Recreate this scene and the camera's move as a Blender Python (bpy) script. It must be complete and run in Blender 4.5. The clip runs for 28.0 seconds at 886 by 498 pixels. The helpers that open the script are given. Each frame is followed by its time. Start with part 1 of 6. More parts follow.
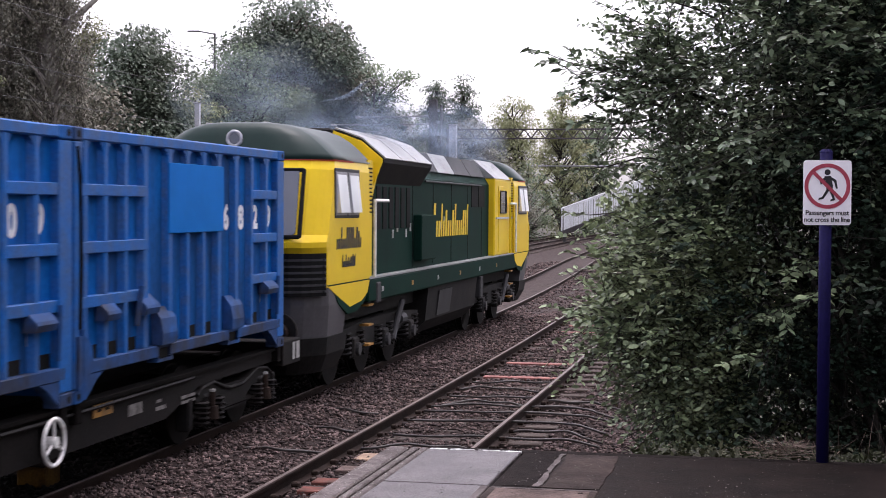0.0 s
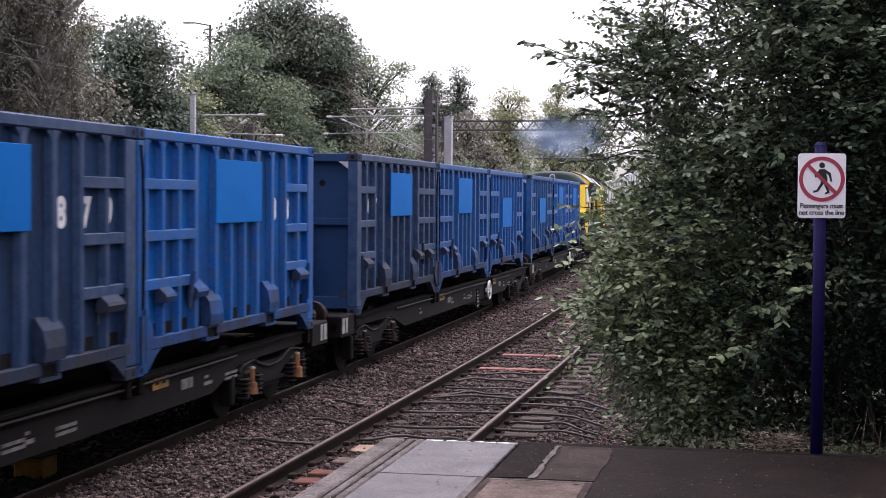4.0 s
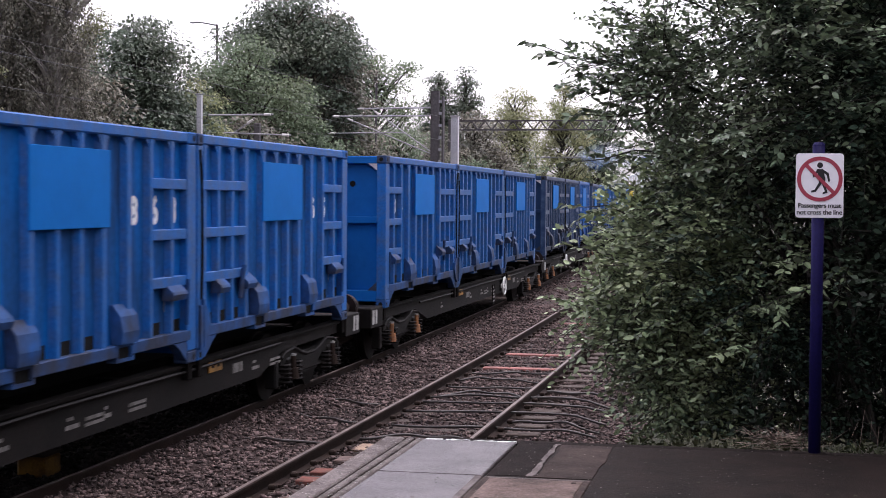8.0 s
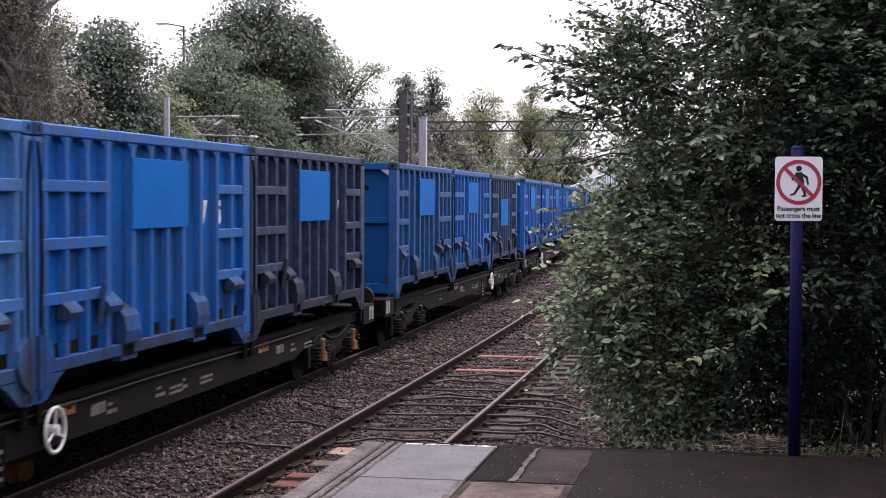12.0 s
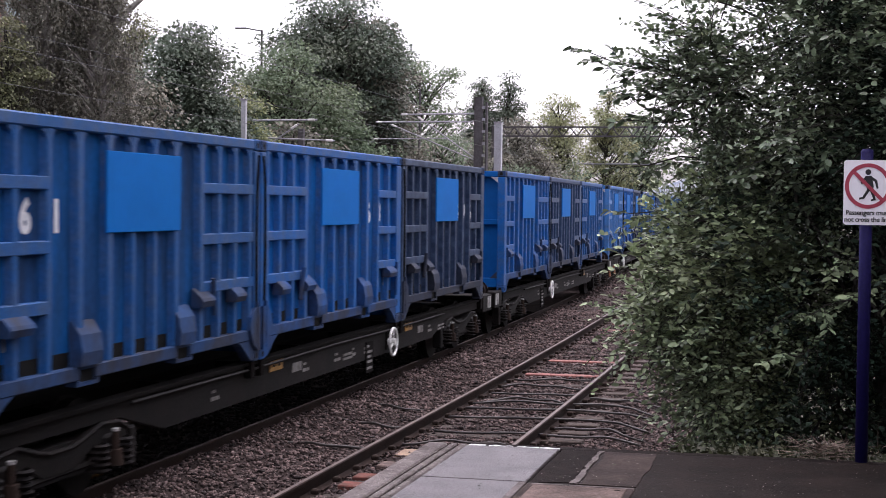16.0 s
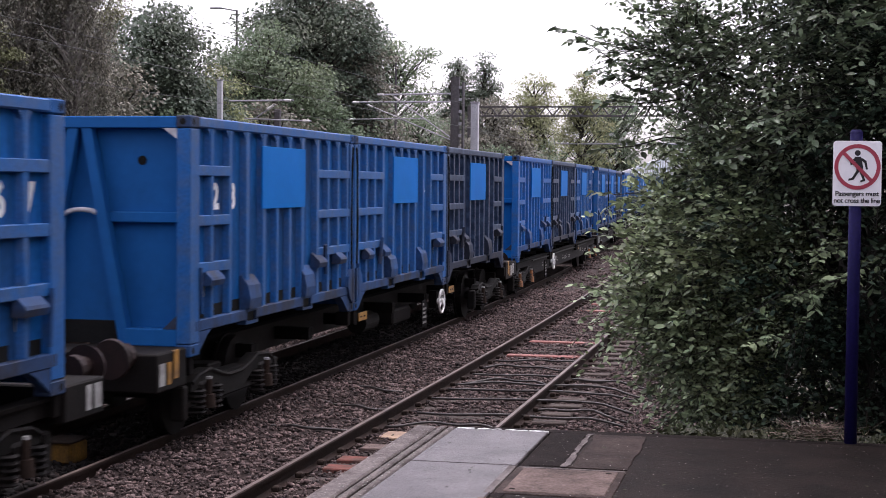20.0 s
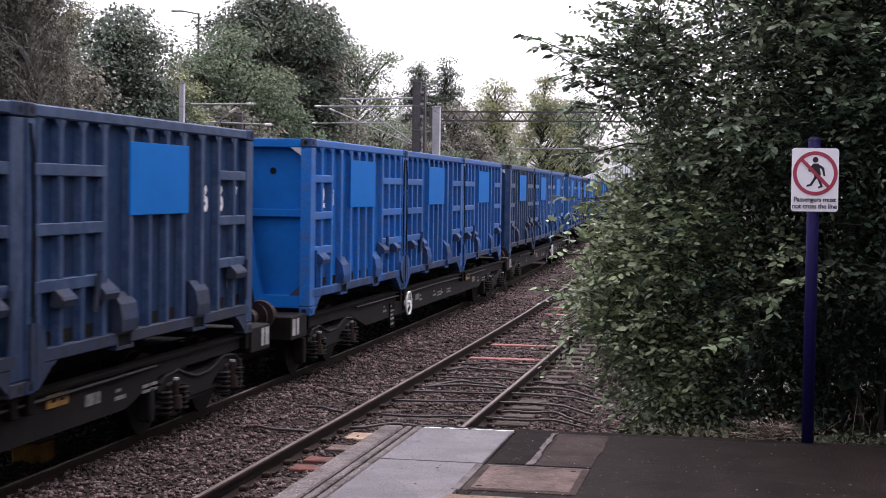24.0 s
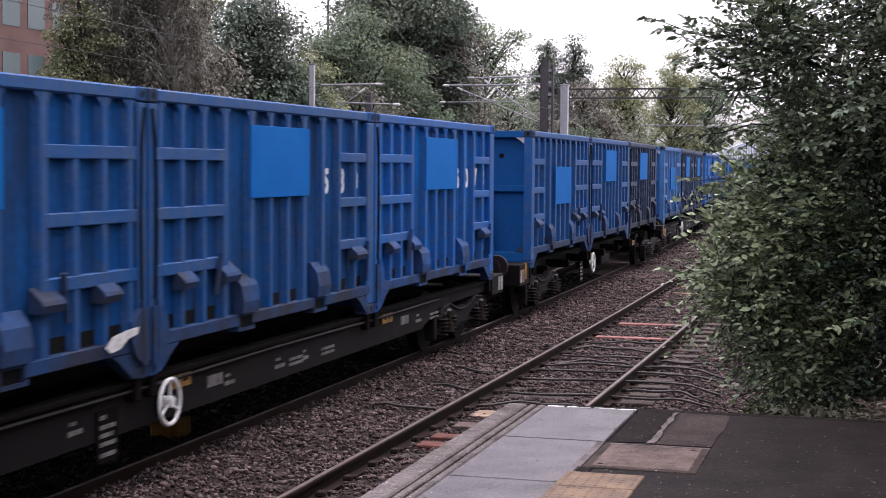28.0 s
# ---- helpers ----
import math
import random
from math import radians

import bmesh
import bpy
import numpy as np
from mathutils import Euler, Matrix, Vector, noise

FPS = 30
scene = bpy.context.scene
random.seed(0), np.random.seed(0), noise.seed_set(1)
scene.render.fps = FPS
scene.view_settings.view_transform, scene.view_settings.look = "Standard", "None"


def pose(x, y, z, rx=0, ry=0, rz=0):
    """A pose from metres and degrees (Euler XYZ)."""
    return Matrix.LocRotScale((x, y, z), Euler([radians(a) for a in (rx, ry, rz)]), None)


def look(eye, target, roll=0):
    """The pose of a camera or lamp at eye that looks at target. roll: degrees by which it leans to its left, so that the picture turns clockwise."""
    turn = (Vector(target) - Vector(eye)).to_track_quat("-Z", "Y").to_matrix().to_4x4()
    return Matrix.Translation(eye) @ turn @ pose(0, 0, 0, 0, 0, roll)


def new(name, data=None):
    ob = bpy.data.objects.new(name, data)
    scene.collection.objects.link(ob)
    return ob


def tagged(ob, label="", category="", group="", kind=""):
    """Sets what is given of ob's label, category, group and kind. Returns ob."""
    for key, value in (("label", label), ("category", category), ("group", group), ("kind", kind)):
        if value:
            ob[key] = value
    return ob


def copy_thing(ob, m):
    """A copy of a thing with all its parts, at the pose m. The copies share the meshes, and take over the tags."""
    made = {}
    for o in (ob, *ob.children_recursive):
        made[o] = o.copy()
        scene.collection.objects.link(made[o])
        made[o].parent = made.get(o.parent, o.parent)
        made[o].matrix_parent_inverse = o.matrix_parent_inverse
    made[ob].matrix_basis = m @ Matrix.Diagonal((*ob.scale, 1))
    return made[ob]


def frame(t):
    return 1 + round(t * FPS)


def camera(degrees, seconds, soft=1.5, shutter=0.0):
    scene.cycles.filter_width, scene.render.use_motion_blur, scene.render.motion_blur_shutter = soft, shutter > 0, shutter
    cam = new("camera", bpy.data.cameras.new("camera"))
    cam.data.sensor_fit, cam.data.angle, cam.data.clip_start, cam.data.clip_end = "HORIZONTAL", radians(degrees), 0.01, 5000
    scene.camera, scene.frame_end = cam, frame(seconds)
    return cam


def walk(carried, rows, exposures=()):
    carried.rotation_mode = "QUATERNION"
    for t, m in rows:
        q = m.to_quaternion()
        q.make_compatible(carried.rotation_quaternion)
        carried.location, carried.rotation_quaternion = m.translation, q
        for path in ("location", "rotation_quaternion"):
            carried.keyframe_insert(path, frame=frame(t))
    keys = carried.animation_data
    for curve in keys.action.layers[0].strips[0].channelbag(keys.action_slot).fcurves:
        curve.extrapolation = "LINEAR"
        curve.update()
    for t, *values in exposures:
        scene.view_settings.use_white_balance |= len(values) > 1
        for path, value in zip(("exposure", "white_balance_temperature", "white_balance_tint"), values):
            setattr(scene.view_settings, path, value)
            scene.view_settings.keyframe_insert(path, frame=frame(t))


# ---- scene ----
cam = camera(31.89, 28.0, soft=0.9, shutter=0.2)

# seconds, eye x y z, yaw, pitch, lean
PATH = [
    (0.0, -0.007, 0.126, 2.653, 11.70, -1.54, 0.37),
    (0.5, -0.035, 0.112, 2.658, 11.50, -1.77, 0.31),
    (1.0, -0.041, 0.108, 2.655, 11.83, -1.78, 0.37),
    (1.5, -0.044, 0.112, 2.657, 11.51, -1.84, 0.53),
    (2.0, -0.051, 0.109, 2.655, 11.68, -1.81, 0.78),
    (2.5, -0.045, 0.101, 2.658, 11.93, -1.75, 0.63),
    (3.0, -0.040, 0.101, 2.664, 11.49, -1.86, 0.63),
    (3.5, -0.033, 0.094, 2.663, 11.40, -1.81, 0.44),
    (5.5, 0.094, 0.059, 2.661, 12.27, -2.12, 0.45),
    (6.0, 0.087, 0.052, 2.661, 12.53, -1.95, 0.41),
    (6.5, 0.074, 0.048, 2.660, 12.56, -1.97, 0.09),
    (7.0, 0.068, 0.056, 2.661, 12.55, -2.17, 0.22),
    (7.5, 0.067, 0.065, 2.663, 12.19, -1.89, 0.36),
    (8.0, 0.063, 0.048, 2.663, 11.81, -1.87, 0.41),
    (8.5, 0.063, 0.045, 2.669, 11.91, -1.99, 0.59),
    (9.0, 0.062, 0.049, 2.662, 12.21, -2.13, 0.27),
    (9.5, 0.046, 0.047, 2.665, 12.27, -1.94, -0.01),
    (10.0, 0.005, 0.049, 2.666, 11.86, -2.38, -0.33),
    (10.5, -0.024, 0.056, 2.681, 11.87, -1.56, -0.08),
    (11.0, -0.032, 0.047, 2.685, 11.33, -1.30, 0.17),
    (11.5, -0.035, 0.057, 2.685, 10.70, -1.53, 0.19),
    (12.0, -0.035, 0.063, 2.685, 10.57, -1.83, 0.26),
    (12.5, -0.031, 0.055, 2.677, 11.04, -1.88, 0.27),
    (14.5, -0.045, 0.093, 2.669, 12.10, -2.06, 0.87),
    (15.0, -0.054, 0.084, 2.675, 12.27, -2.18, 0.66),
    (15.5, -0.027, 0.094, 2.677, 12.04, -2.37, 0.65),
    (16.0, 0.046, 0.063, 2.657, 13.38, -1.66, 0.68),
    (16.5, 0.121, 0.039, 2.653, 14.08, -1.74, 1.15),
    (17.0, 0.128, 0.000, 2.671, 15.37, -2.27, 1.12),
    (17.5, 0.090, 0.012, 2.668, 14.87, -2.35, 0.82),
    (18.0, 0.004, 0.055, 2.657, 14.16, -2.12, -0.40),
    (18.5, -0.049, 0.080, 2.668, 13.80, -1.95, -0.34),
    (19.0, -0.070, 0.100, 2.676, 13.33, -2.84, 0.20),
    (19.5, -0.071, 0.111, 2.668, 12.59, -2.45, 0.50),
    (20.0, -0.059, 0.115, 2.671, 12.45, -2.39, 0.52),
    (20.5, -0.065, 0.102, 2.670, 12.11, -2.51, 0.29),
    (21.0, -0.065, 0.097, 2.673, 12.04, -2.78, 0.31),
    (21.5, -0.071, 0.079, 2.672, 11.97, -2.68, 0.32),
    (23.5, -0.093, -0.062, 2.661, 11.47, -2.48, 0.70),
    (24.0, -0.070, -0.110, 2.668, 10.97, -2.21, 0.81),
    (24.5, -0.018, -0.219, 2.691, 12.91, -1.86, 1.39),
    (25.0, 0.041, -0.289, 2.697, 14.64, -2.00, 1.43),
    (25.5, 0.049, -0.337, 2.699, 15.84, -1.94, 1.27),
    (26.0, 0.043, -0.353, 2.707, 15.74, -2.17, 0.99),
    (26.5, 0.021, -0.361, 2.705, 15.91, -2.07, 0.57),
    (27.0, 0.014, -0.348, 2.703, 15.81, -2.26, 0.62),
    (27.5, 0.016, -0.337, 2.707, 15.71, -2.95, 0.85),
    (28.0, 0.020, -0.323, 2.710, 15.73, -3.09, 0.48),
]
walk(cam, [(t, pose(x, y, z, 90 + p, 0, a) @ pose(0, 0, 0, 0, 0, r)) for t, x, y, z, a, p, r in PATH],
     exposures=[(0, 1.47, 6340, 25), (28, 1.47, 6340, 25)])

# ---- light ----
world = bpy.data.worlds.new("overcast_sky")
scene.world = world
world.use_nodes = True
wn = world.node_tree
sky = wn.nodes.new("ShaderNodeTexSky")
sky.sky_type = 'NISHITA'
sky.sun_disc = False
sky.sun_elevation = radians(74)
sky.sun_rotation = radians(10)
sky.air_density, sky.dust_density, sky.ozone_density = 1.0, 3.0, 1.5
grey = wn.nodes.new("ShaderNodeHueSaturation")
grey.inputs["Saturation"].default_value = 0.18
wn.links.new(sky.outputs[0], grey.inputs["Color"])
wn.links.new(grey.outputs[0], wn.nodes["Background"].inputs["Color"])
wn.nodes["Background"].inputs["Strength"].default_value = 0.15

sun = new("sun", bpy.data.lights.new("sun", 'SUN'))
sun.data.energy = 0.6
sun.data.angle = radians(30)
sun.data.color = (1.0, 0.97, 0.92)
sun.matrix_basis = look((1.5, 8.5, 30), (0, 0, 0))


# ---- materials ----
def material(name, colour, rough=0.7, dirt=None, amount=0.5, scale=3.0, fine=40.0, bump=0.0, metal=0.0,
             translucent=0.0, object_colour=False, island=0.0, spec=0.5, grain_by=0.5, streak=1.0, spread=(0.38, 0.68)):
    m = bpy.data.materials.new(name)
    m.use_nodes = True
    nt = m.node_tree
    n, link = nt.nodes, nt.links.new
    b = n["Principled BSDF"]
    b.inputs["Roughness"].default_value = rough
    b.inputs["Metallic"].default_value = metal
    b.inputs["Specular IOR Level"].default_value = spec
    co = n.new("ShaderNodeTexCoord")
    big, small = n.new("ShaderNodeTexNoise"), n.new("ShaderNodeTexNoise")
    for tex, s in ((big, scale), (small, fine)):
        tex.inputs["Scale"].default_value = s
        tex.inputs["Detail"].default_value = 5
        link(co.outputs["Object"], tex.inputs["Vector"])
    if streak != 1.0:
        mp = n.new("ShaderNodeMapping")
        mp.inputs["Scale"].default_value = (1, 1, streak)
        link(co.outputs["Object"], mp.inputs["Vector"])
        link(mp.outputs[0], big.inputs["Vector"])
    ramp = n.new("ShaderNodeMapRange")
    ramp.inputs["From Min"].default_value, ramp.inputs["From Max"].default_value = spread
    ramp.inputs["To Max"].default_value = amount
    link(big.outputs[0], ramp.inputs["Value"])
    mix = n.new("ShaderNodeMix")
    mix.data_type = 'RGBA'
    d = dirt or tuple(c * 0.5 for c in colour)
    mix.inputs["A"].default_value = (*colour, 1)
    mix.inputs["B"].default_value = (*d, 1)
    if object_colour:
        info = n.new("ShaderNodeObjectInfo")
        link(info.outputs["Color"], mix.inputs["A"])
    link(ramp.outputs[0], mix.inputs["Factor"])
    shade = n.new("ShaderNodeMix")
    shade.data_type, shade.blend_type = 'RGBA', 'MULTIPLY'
    shade.inputs["Factor"].default_value = 1.0
    grain = n.new("ShaderNodeMapRange")
    grain.inputs["To Min"].default_value, grain.inputs["To Max"].default_value = 1 - grain_by, 1 + grain_by
    link(small.outputs[0], grain.inputs["Value"])
    link(mix.outputs["Result"], shade.inputs["A"])
    link(grain.outputs[0], shade.inputs["B"])
    out = shade.outputs["Result"]
    if island:
        geo = n.new("ShaderNodeNewGeometry")
        rng = n.new("ShaderNodeMapRange")
        rng.inputs["To Min"].default_value, rng.inputs["To Max"].default_value = 1 - island, 1 + island
        link(geo.outputs["Random Per Island"], rng.inputs["Value"])
        vary = n.new("ShaderNodeMix")
        vary.data_type, vary.blend_type = 'RGBA', 'MULTIPLY'
        vary.inputs["Factor"].default_value = 1.0
        link(out, vary.inputs["A"])
        link(rng.outputs[0], vary.inputs["B"])
        out = vary.outputs["Result"]
    link(out, b.inputs["Base Color"])
    if bump:
        bp = n.new("ShaderNodeBump")
        bp.inputs["Strength"].default_value = bump
        bp.inputs["Distance"].default_value = 0.01
        link(small.outputs[0], bp.inputs["Height"])
        link(bp.outputs[0], b.inputs["Normal"])
    if translucent:
        t = n.new("ShaderNodeBsdfTranslucent")
        ms = n.new("ShaderNodeMixShader")
        ms.inputs[0].default_value = translucent
        link(out, t.inputs["Color"])
        link(b.outputs[0], ms.inputs[1])
        link(t.outputs[0], ms.inputs[2])
        link(ms.outputs[0], n["Material Output"].inputs["Surface"])
    return m


M = {}
M["steel_rail"] = material("rusty_rail_steel", (0.021, 0.0120, 0.0095), 0.8, (0.011, 0.0065, 0.0052), 0.8, 2, 60, 0.3, spec=0.08)
M["rail_top"] = material("polished_rail_head", (0.110, 0.076, 0.064), 0.6, (0.042, 0.028, 0.023), 0.85, 2.5, 30, metal=0.2)
M["rust"] = material("rusty_steel", (0.035, 0.023, 0.018), 0.9, (0.018, 0.013, 0.011), 0.8, 3, 50, 0.5, spec=0.1)
M["sleeper"] = material("weathered_timber", (0.065, 0.050, 0.043), 0.9, (0.028, 0.022, 0.019), 0.8, 2, 45, 0.8, spec=0.2)
M["sleeper_worn"] = material("worn_red_timber", (0.17, 0.062, 0.048), 0.85, (0.07, 0.045, 0.038), 0.85, 5, 40, 0.4, spec=0.1)
M["sleeper_red"] = material("red_stained_timber", (0.24, 0.09, 0.075), 0.85, (0.10, 0.05, 0.045), 0.7, 3, 40, 0.6)
M["sleeper_tan"] = material("pale_new_timber", (0.32, 0.22, 0.14), 0.85, (0.16, 0.10, 0.07), 0.7, 3, 40, 0.6)
M["ballast"] = material("ballast_stone", (0.100, 0.071, 0.066), 0.9, (0.036, 0.025, 0.023), 0.7, 0.6, 30, 0.5, island=0.85, spec=0.25)
# oil stain plus the shade under the train, both in the stone colour
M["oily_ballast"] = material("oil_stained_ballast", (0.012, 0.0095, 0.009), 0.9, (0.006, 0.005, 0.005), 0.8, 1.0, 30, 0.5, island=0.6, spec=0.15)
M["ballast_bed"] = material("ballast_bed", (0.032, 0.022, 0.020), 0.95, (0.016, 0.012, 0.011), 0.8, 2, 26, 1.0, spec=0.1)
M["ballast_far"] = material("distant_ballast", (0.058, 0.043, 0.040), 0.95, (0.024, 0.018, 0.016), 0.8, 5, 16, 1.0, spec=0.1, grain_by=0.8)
M["soil"] = material("dark_soil", (0.05, 0.042, 0.03), 0.95, (0.03, 0.035, 0.018), 0.8, 0.5, 12, 0.8)
M["asphalt"] = material("damp_asphalt", (0.0155, 0.0104, 0.0090), 0.70, (0.0056, 0.0040, 0.0035), 0.95, 3.2, 55, 1.0, spec=0.07, grain_by=0.95)
M["slab"] = material("damp_concrete_slab", (0.100, 0.088, 0.090), 0.36, (0.044, 0.037, 0.038), 0.95, 3.4, 62, 0.8, spec=0.12, grain_by=0.9)
M["coping"] = material("old_concrete_coping", (0.135, 0.116, 0.112), 0.8, (0.055, 0.045, 0.042), 0.9, 5, 55, 1.0, spec=0.12, grain_by=0.9)
M["white_paint"] = material("worn_white_paint", (0.66, 0.66, 0.65), 0.6, (0.10, 0.09, 0.09), 0.9, 9, 90, grain_by=0.7)
M["cover"] = material("brown_access_cover", (0.135, 0.098, 0.086), 0.8, (0.055, 0.040, 0.035), 0.9, 5, 48, 0.8, spec=0.1, grain_by=0.8)
M["old_patch"] = material("old_brown_surfacing", (0.048, 0.035, 0.031), 0.8, (0.019, 0.014, 0.0125), 0.95, 4, 52, 0.9, spec=0.08, grain_by=0.8)
M["tar"] = material("black_tar_strip", (0.014, 0.0115, 0.011), 0.85, (0.026, 0.0205, 0.019), 0.6, 8, 90, 0.8, spec=0.03)
M["tactile"] = material("buff_tactile_paving", (0.19, 0.125, 0.080), 0.8, (0.085, 0.060, 0.045), 0.8, 5, 90, 0.4, spec=0.3)
M["cable"] = material("black_cable", (0.040, 0.033, 0.030), 0.6, None, 0.5, 3, 30)
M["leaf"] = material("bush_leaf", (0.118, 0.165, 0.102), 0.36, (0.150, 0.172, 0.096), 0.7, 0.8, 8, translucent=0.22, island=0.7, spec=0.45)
# shade of the bush's right part is put into this darker leaf
M["leaf_shaded"] = material("dark_bush_leaf", (0.024, 0.042, 0.029), 0.45, (0.034, 0.044, 0.026), 0.7, 0.8, 8, translucent=0.06, island=0.75, spec=0.13)
# the shrub's own pale olive, lightened more for sky light from the left
M["leaf_skylit"] = material("pale_shrub_leaf", (0.225, 0.292, 0.170), 0.45, (0.250, 0.280, 0.145), 0.7, 0.8, 8, translucent=0.2, island=0.7, spec=0.3)
M["leaf_chestnut"] = material("chestnut_leaf", (0.095, 0.128, 0.094), 0.45, (0.118, 0.128, 0.085), 0.6, 0.35, 2, translucent=0.32, island=0.35, spec=0.25)
M["leaf_green"] = material("grey_green_leaf", (0.130, 0.182, 0.115), 0.55, (0.160, 0.170, 0.09), 0.6, 0.3, 2, translucent=0.38, island=0.35, spec=0.3)
# yellow-green, lightened so that distance haze sits in the leaf colour
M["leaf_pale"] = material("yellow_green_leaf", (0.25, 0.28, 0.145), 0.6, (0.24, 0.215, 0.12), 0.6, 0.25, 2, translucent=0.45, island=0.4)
M["leaf_olive"] = material("olive_leaf", (0.150, 0.165, 0.085), 0.6, (0.165, 0.150, 0.08), 0.6, 0.3, 2, translucent=0.35, island=0.4)
M["leaf_birch"] = material("birch_leaf", (0.145, 0.146, 0.116), 0.6, (0.165, 0.145, 0.108), 0.7, 0.4, 2, translucent=0.3, island=0.4)
M["weed"] = material("low_weed_leaf", (0.032, 0.040, 0.019), 0.6, (0.045, 0.038, 0.020), 0.6, 2, 8, translucent=0.15, island=0.5, spec=0.2)
M["bark"] = material("dark_bark", (0.032, 0.027, 0.022), 0.9, (0.018, 0.015, 0.012), 0.7, 2, 25, 0.8)
M["birch_bark"] = material("pale_birch_bark", (0.34, 0.32, 0.29), 0.8, (0.07, 0.06, 0.055), 0.9, 4, 20, 0.4, spec=0.2)
M["straw"] = material("dry_grass", (0.17, 0.130, 0.108), 0.8, (0.075, 0.055, 0.045), 0.6, 3, 20, island=0.4, spec=0.1)
M["post_blue"] = material("purple_blue_post_paint", (0.008, 0.006, 0.055), 0.6, (0.007, 0.005, 0.036), 0.5, 4, 60, spec=0.12)
M["sign_white"] = material("white_sign_face", (0.90, 0.88, 0.91), 0.4, (0.82, 0.80, 0.84), 0.3, 3, 30, grain_by=0.06)
M["sign_red"] = material("dull_red_print", (0.38, 0.045, 0.075), 0.45, None, 0.1, 3, 20)
M["sign_black"] = material("black_print", (0.012, 0.011, 0.013), 0.5, None, 0.1, 3, 20)
M["box_paint"] = material("scuffed_blue_container_paint", (0.02, 0.10, 0.36), 0.6, (0.020, 0.026, 0.042), 0.78, 3.2, 16, 0.1, object_colour=True, spec=0.04, grain_by=0.35, streak=0.22)
M["box_end"] = material("cleaner_blue_end_paint", (0.02, 0.10, 0.36), 0.55, (0.01, 0.05, 0.14), 0.3, 1.1, 10, object_colour=True, spec=0.08, grain_by=0.15)
M["box_patch"] = material("fresh_blue_patch_paint", (0.001, 0.150, 0.50), 0.5, (0.002, 0.120, 0.40), 0.5, 1.5, 12, spec=0.03, grain_by=0.08)
M["box_trim"] = material("dirty_container_rail", (0.022, 0.058, 0.13), 0.7, (0.034, 0.036, 0.046), 0.92, 1.6, 16, 0.2, object_colour=True, spec=0.12, grain_by=0.4, spread=(0.22, 0.60))
# rubbed paint, which also carries the highlights of ribs and straps
M["box_worn_lit"] = material("rubbed_blue_steel_paint", (0.02, 0.10, 0.36), 0.5, (0.060, 0.098, 0.175), 0.60, 6.0, 30, 0.15, object_colour=True, spec=0.2, grain_by=0.4)
M["digit"] = material("worn_white_stencil", (0.80, 0.80, 0.80), 0.6, (0.40, 0.43, 0.48), 0.7, 7, 40)
M["frame_steel"] = material("grimy_wagon_steel", (0.0055, 0.0050, 0.0050), 0.9, (0.0095, 0.0072, 0.0062), 0.6, 2, 25, 0.4, spec=0.05)
M["sill"] = material("dusty_black_sill_paint", (0.0070, 0.0062, 0.0060), 0.8, (0.0135, 0.0105, 0.0095), 0.7, 2.2, 25, 0.4, spec=0.12)
M["bogie"] = material("oily_bogie_steel", (0.006, 0.0055, 0.0055), 0.75, (0.014, 0.010, 0.0085), 0.6, 4, 30, 0.4, spec=0.12)
M["bogie_frame"] = material("dusty_bogie_frame", (0.006, 0.0055, 0.0053), 0.65, (0.013, 0.010, 0.0085), 0.6, 5, 30, 0.4, spec=0.12)
M["grit"] = material("pale_grit", (0.36, 0.34, 0.33), 0.9, (0.16, 0.14, 0.13), 0.7, 20, 60, island=0.5, spec=0.1)
M["buffer"] = material("rusty_brown_buffer", (0.021, 0.0115, 0.0105), 0.6, (0.010, 0.007, 0.0065), 0.7, 6, 40, spec=0.2)
M["orange_grease"] = material("orange_damper_paint", (0.30, 0.115, 0.035), 0.6, (0.07, 0.035, 0.02), 0.85, 9, 40)
# dull yellow: the shadow of passing wagons is put into the colour
M["magnet"] = material("rusty_yellow_housing", (0.15, 0.080, 0.016), 0.8, (0.05, 0.03, 0.018), 0.8, 6, 40, spec=0.1)
M["screen_brick"] = material("dark_sooty_brick", (0.085, 0.052, 0.042), 0.9, (0.045, 0.034, 0.030), 0.7, 1.5, 20, 0.4, spec=0.1)
M["faded_marking"] = material("faded_white_marking", (0.22, 0.21, 0.20), 0.8, (0.06, 0.055, 0.05), 0.75, 9, 60, spec=0.1)
M["yellow_plate"] = material("yellow_warning_plate", (0.36, 0.17, 0.018), 0.6, (0.09, 0.05, 0.02), 0.8, 6, 40)
M["white_wheel"] = material("white_handwheel_paint", (0.78, 0.78, 0.76), 0.5, (0.45, 0.43, 0.40), 0.5, 8, 40)
M["plate_white"] = material("dirty_white_plate", (0.36, 0.36, 0.35), 0.6, (0.12, 0.11, 0.105), 0.7, 7, 40)
M["loco_yellow"] = material("yellow_cab_paint", (0.74, 0.52, 0.012), 0.38, (0.60, 0.40, 0.015), 0.4, 1.2, 12, spec=0.15, grain_by=0.06)
M["loco_green"] = material("dark_green_body_paint", (0.0045, 0.0260, 0.0185), 0.60, (0.006, 0.018, 0.014), 0.6, 1.0, 12, spec=0.03, grain_by=0.15)
M["loco_roof"] = material("green_roof_paint", (0.009, 0.026, 0.022), 0.42, (0.016, 0.028, 0.025), 0.6, 1.0, 12, spec=0.16, grain_by=0.15)
M["loco_grey"] = material("grey_roof_paint", (0.27, 0.28, 0.28), 0.45, (0.15, 0.15, 0.15), 0.6, 1.2, 16, spec=0.4, grain_by=0.15)
M["loco_dark"] = material("black_underframe", (0.010, 0.010, 0.010), 0.75, (0.025, 0.021, 0.019), 0.6, 2, 20, 0.3, spec=0.12)
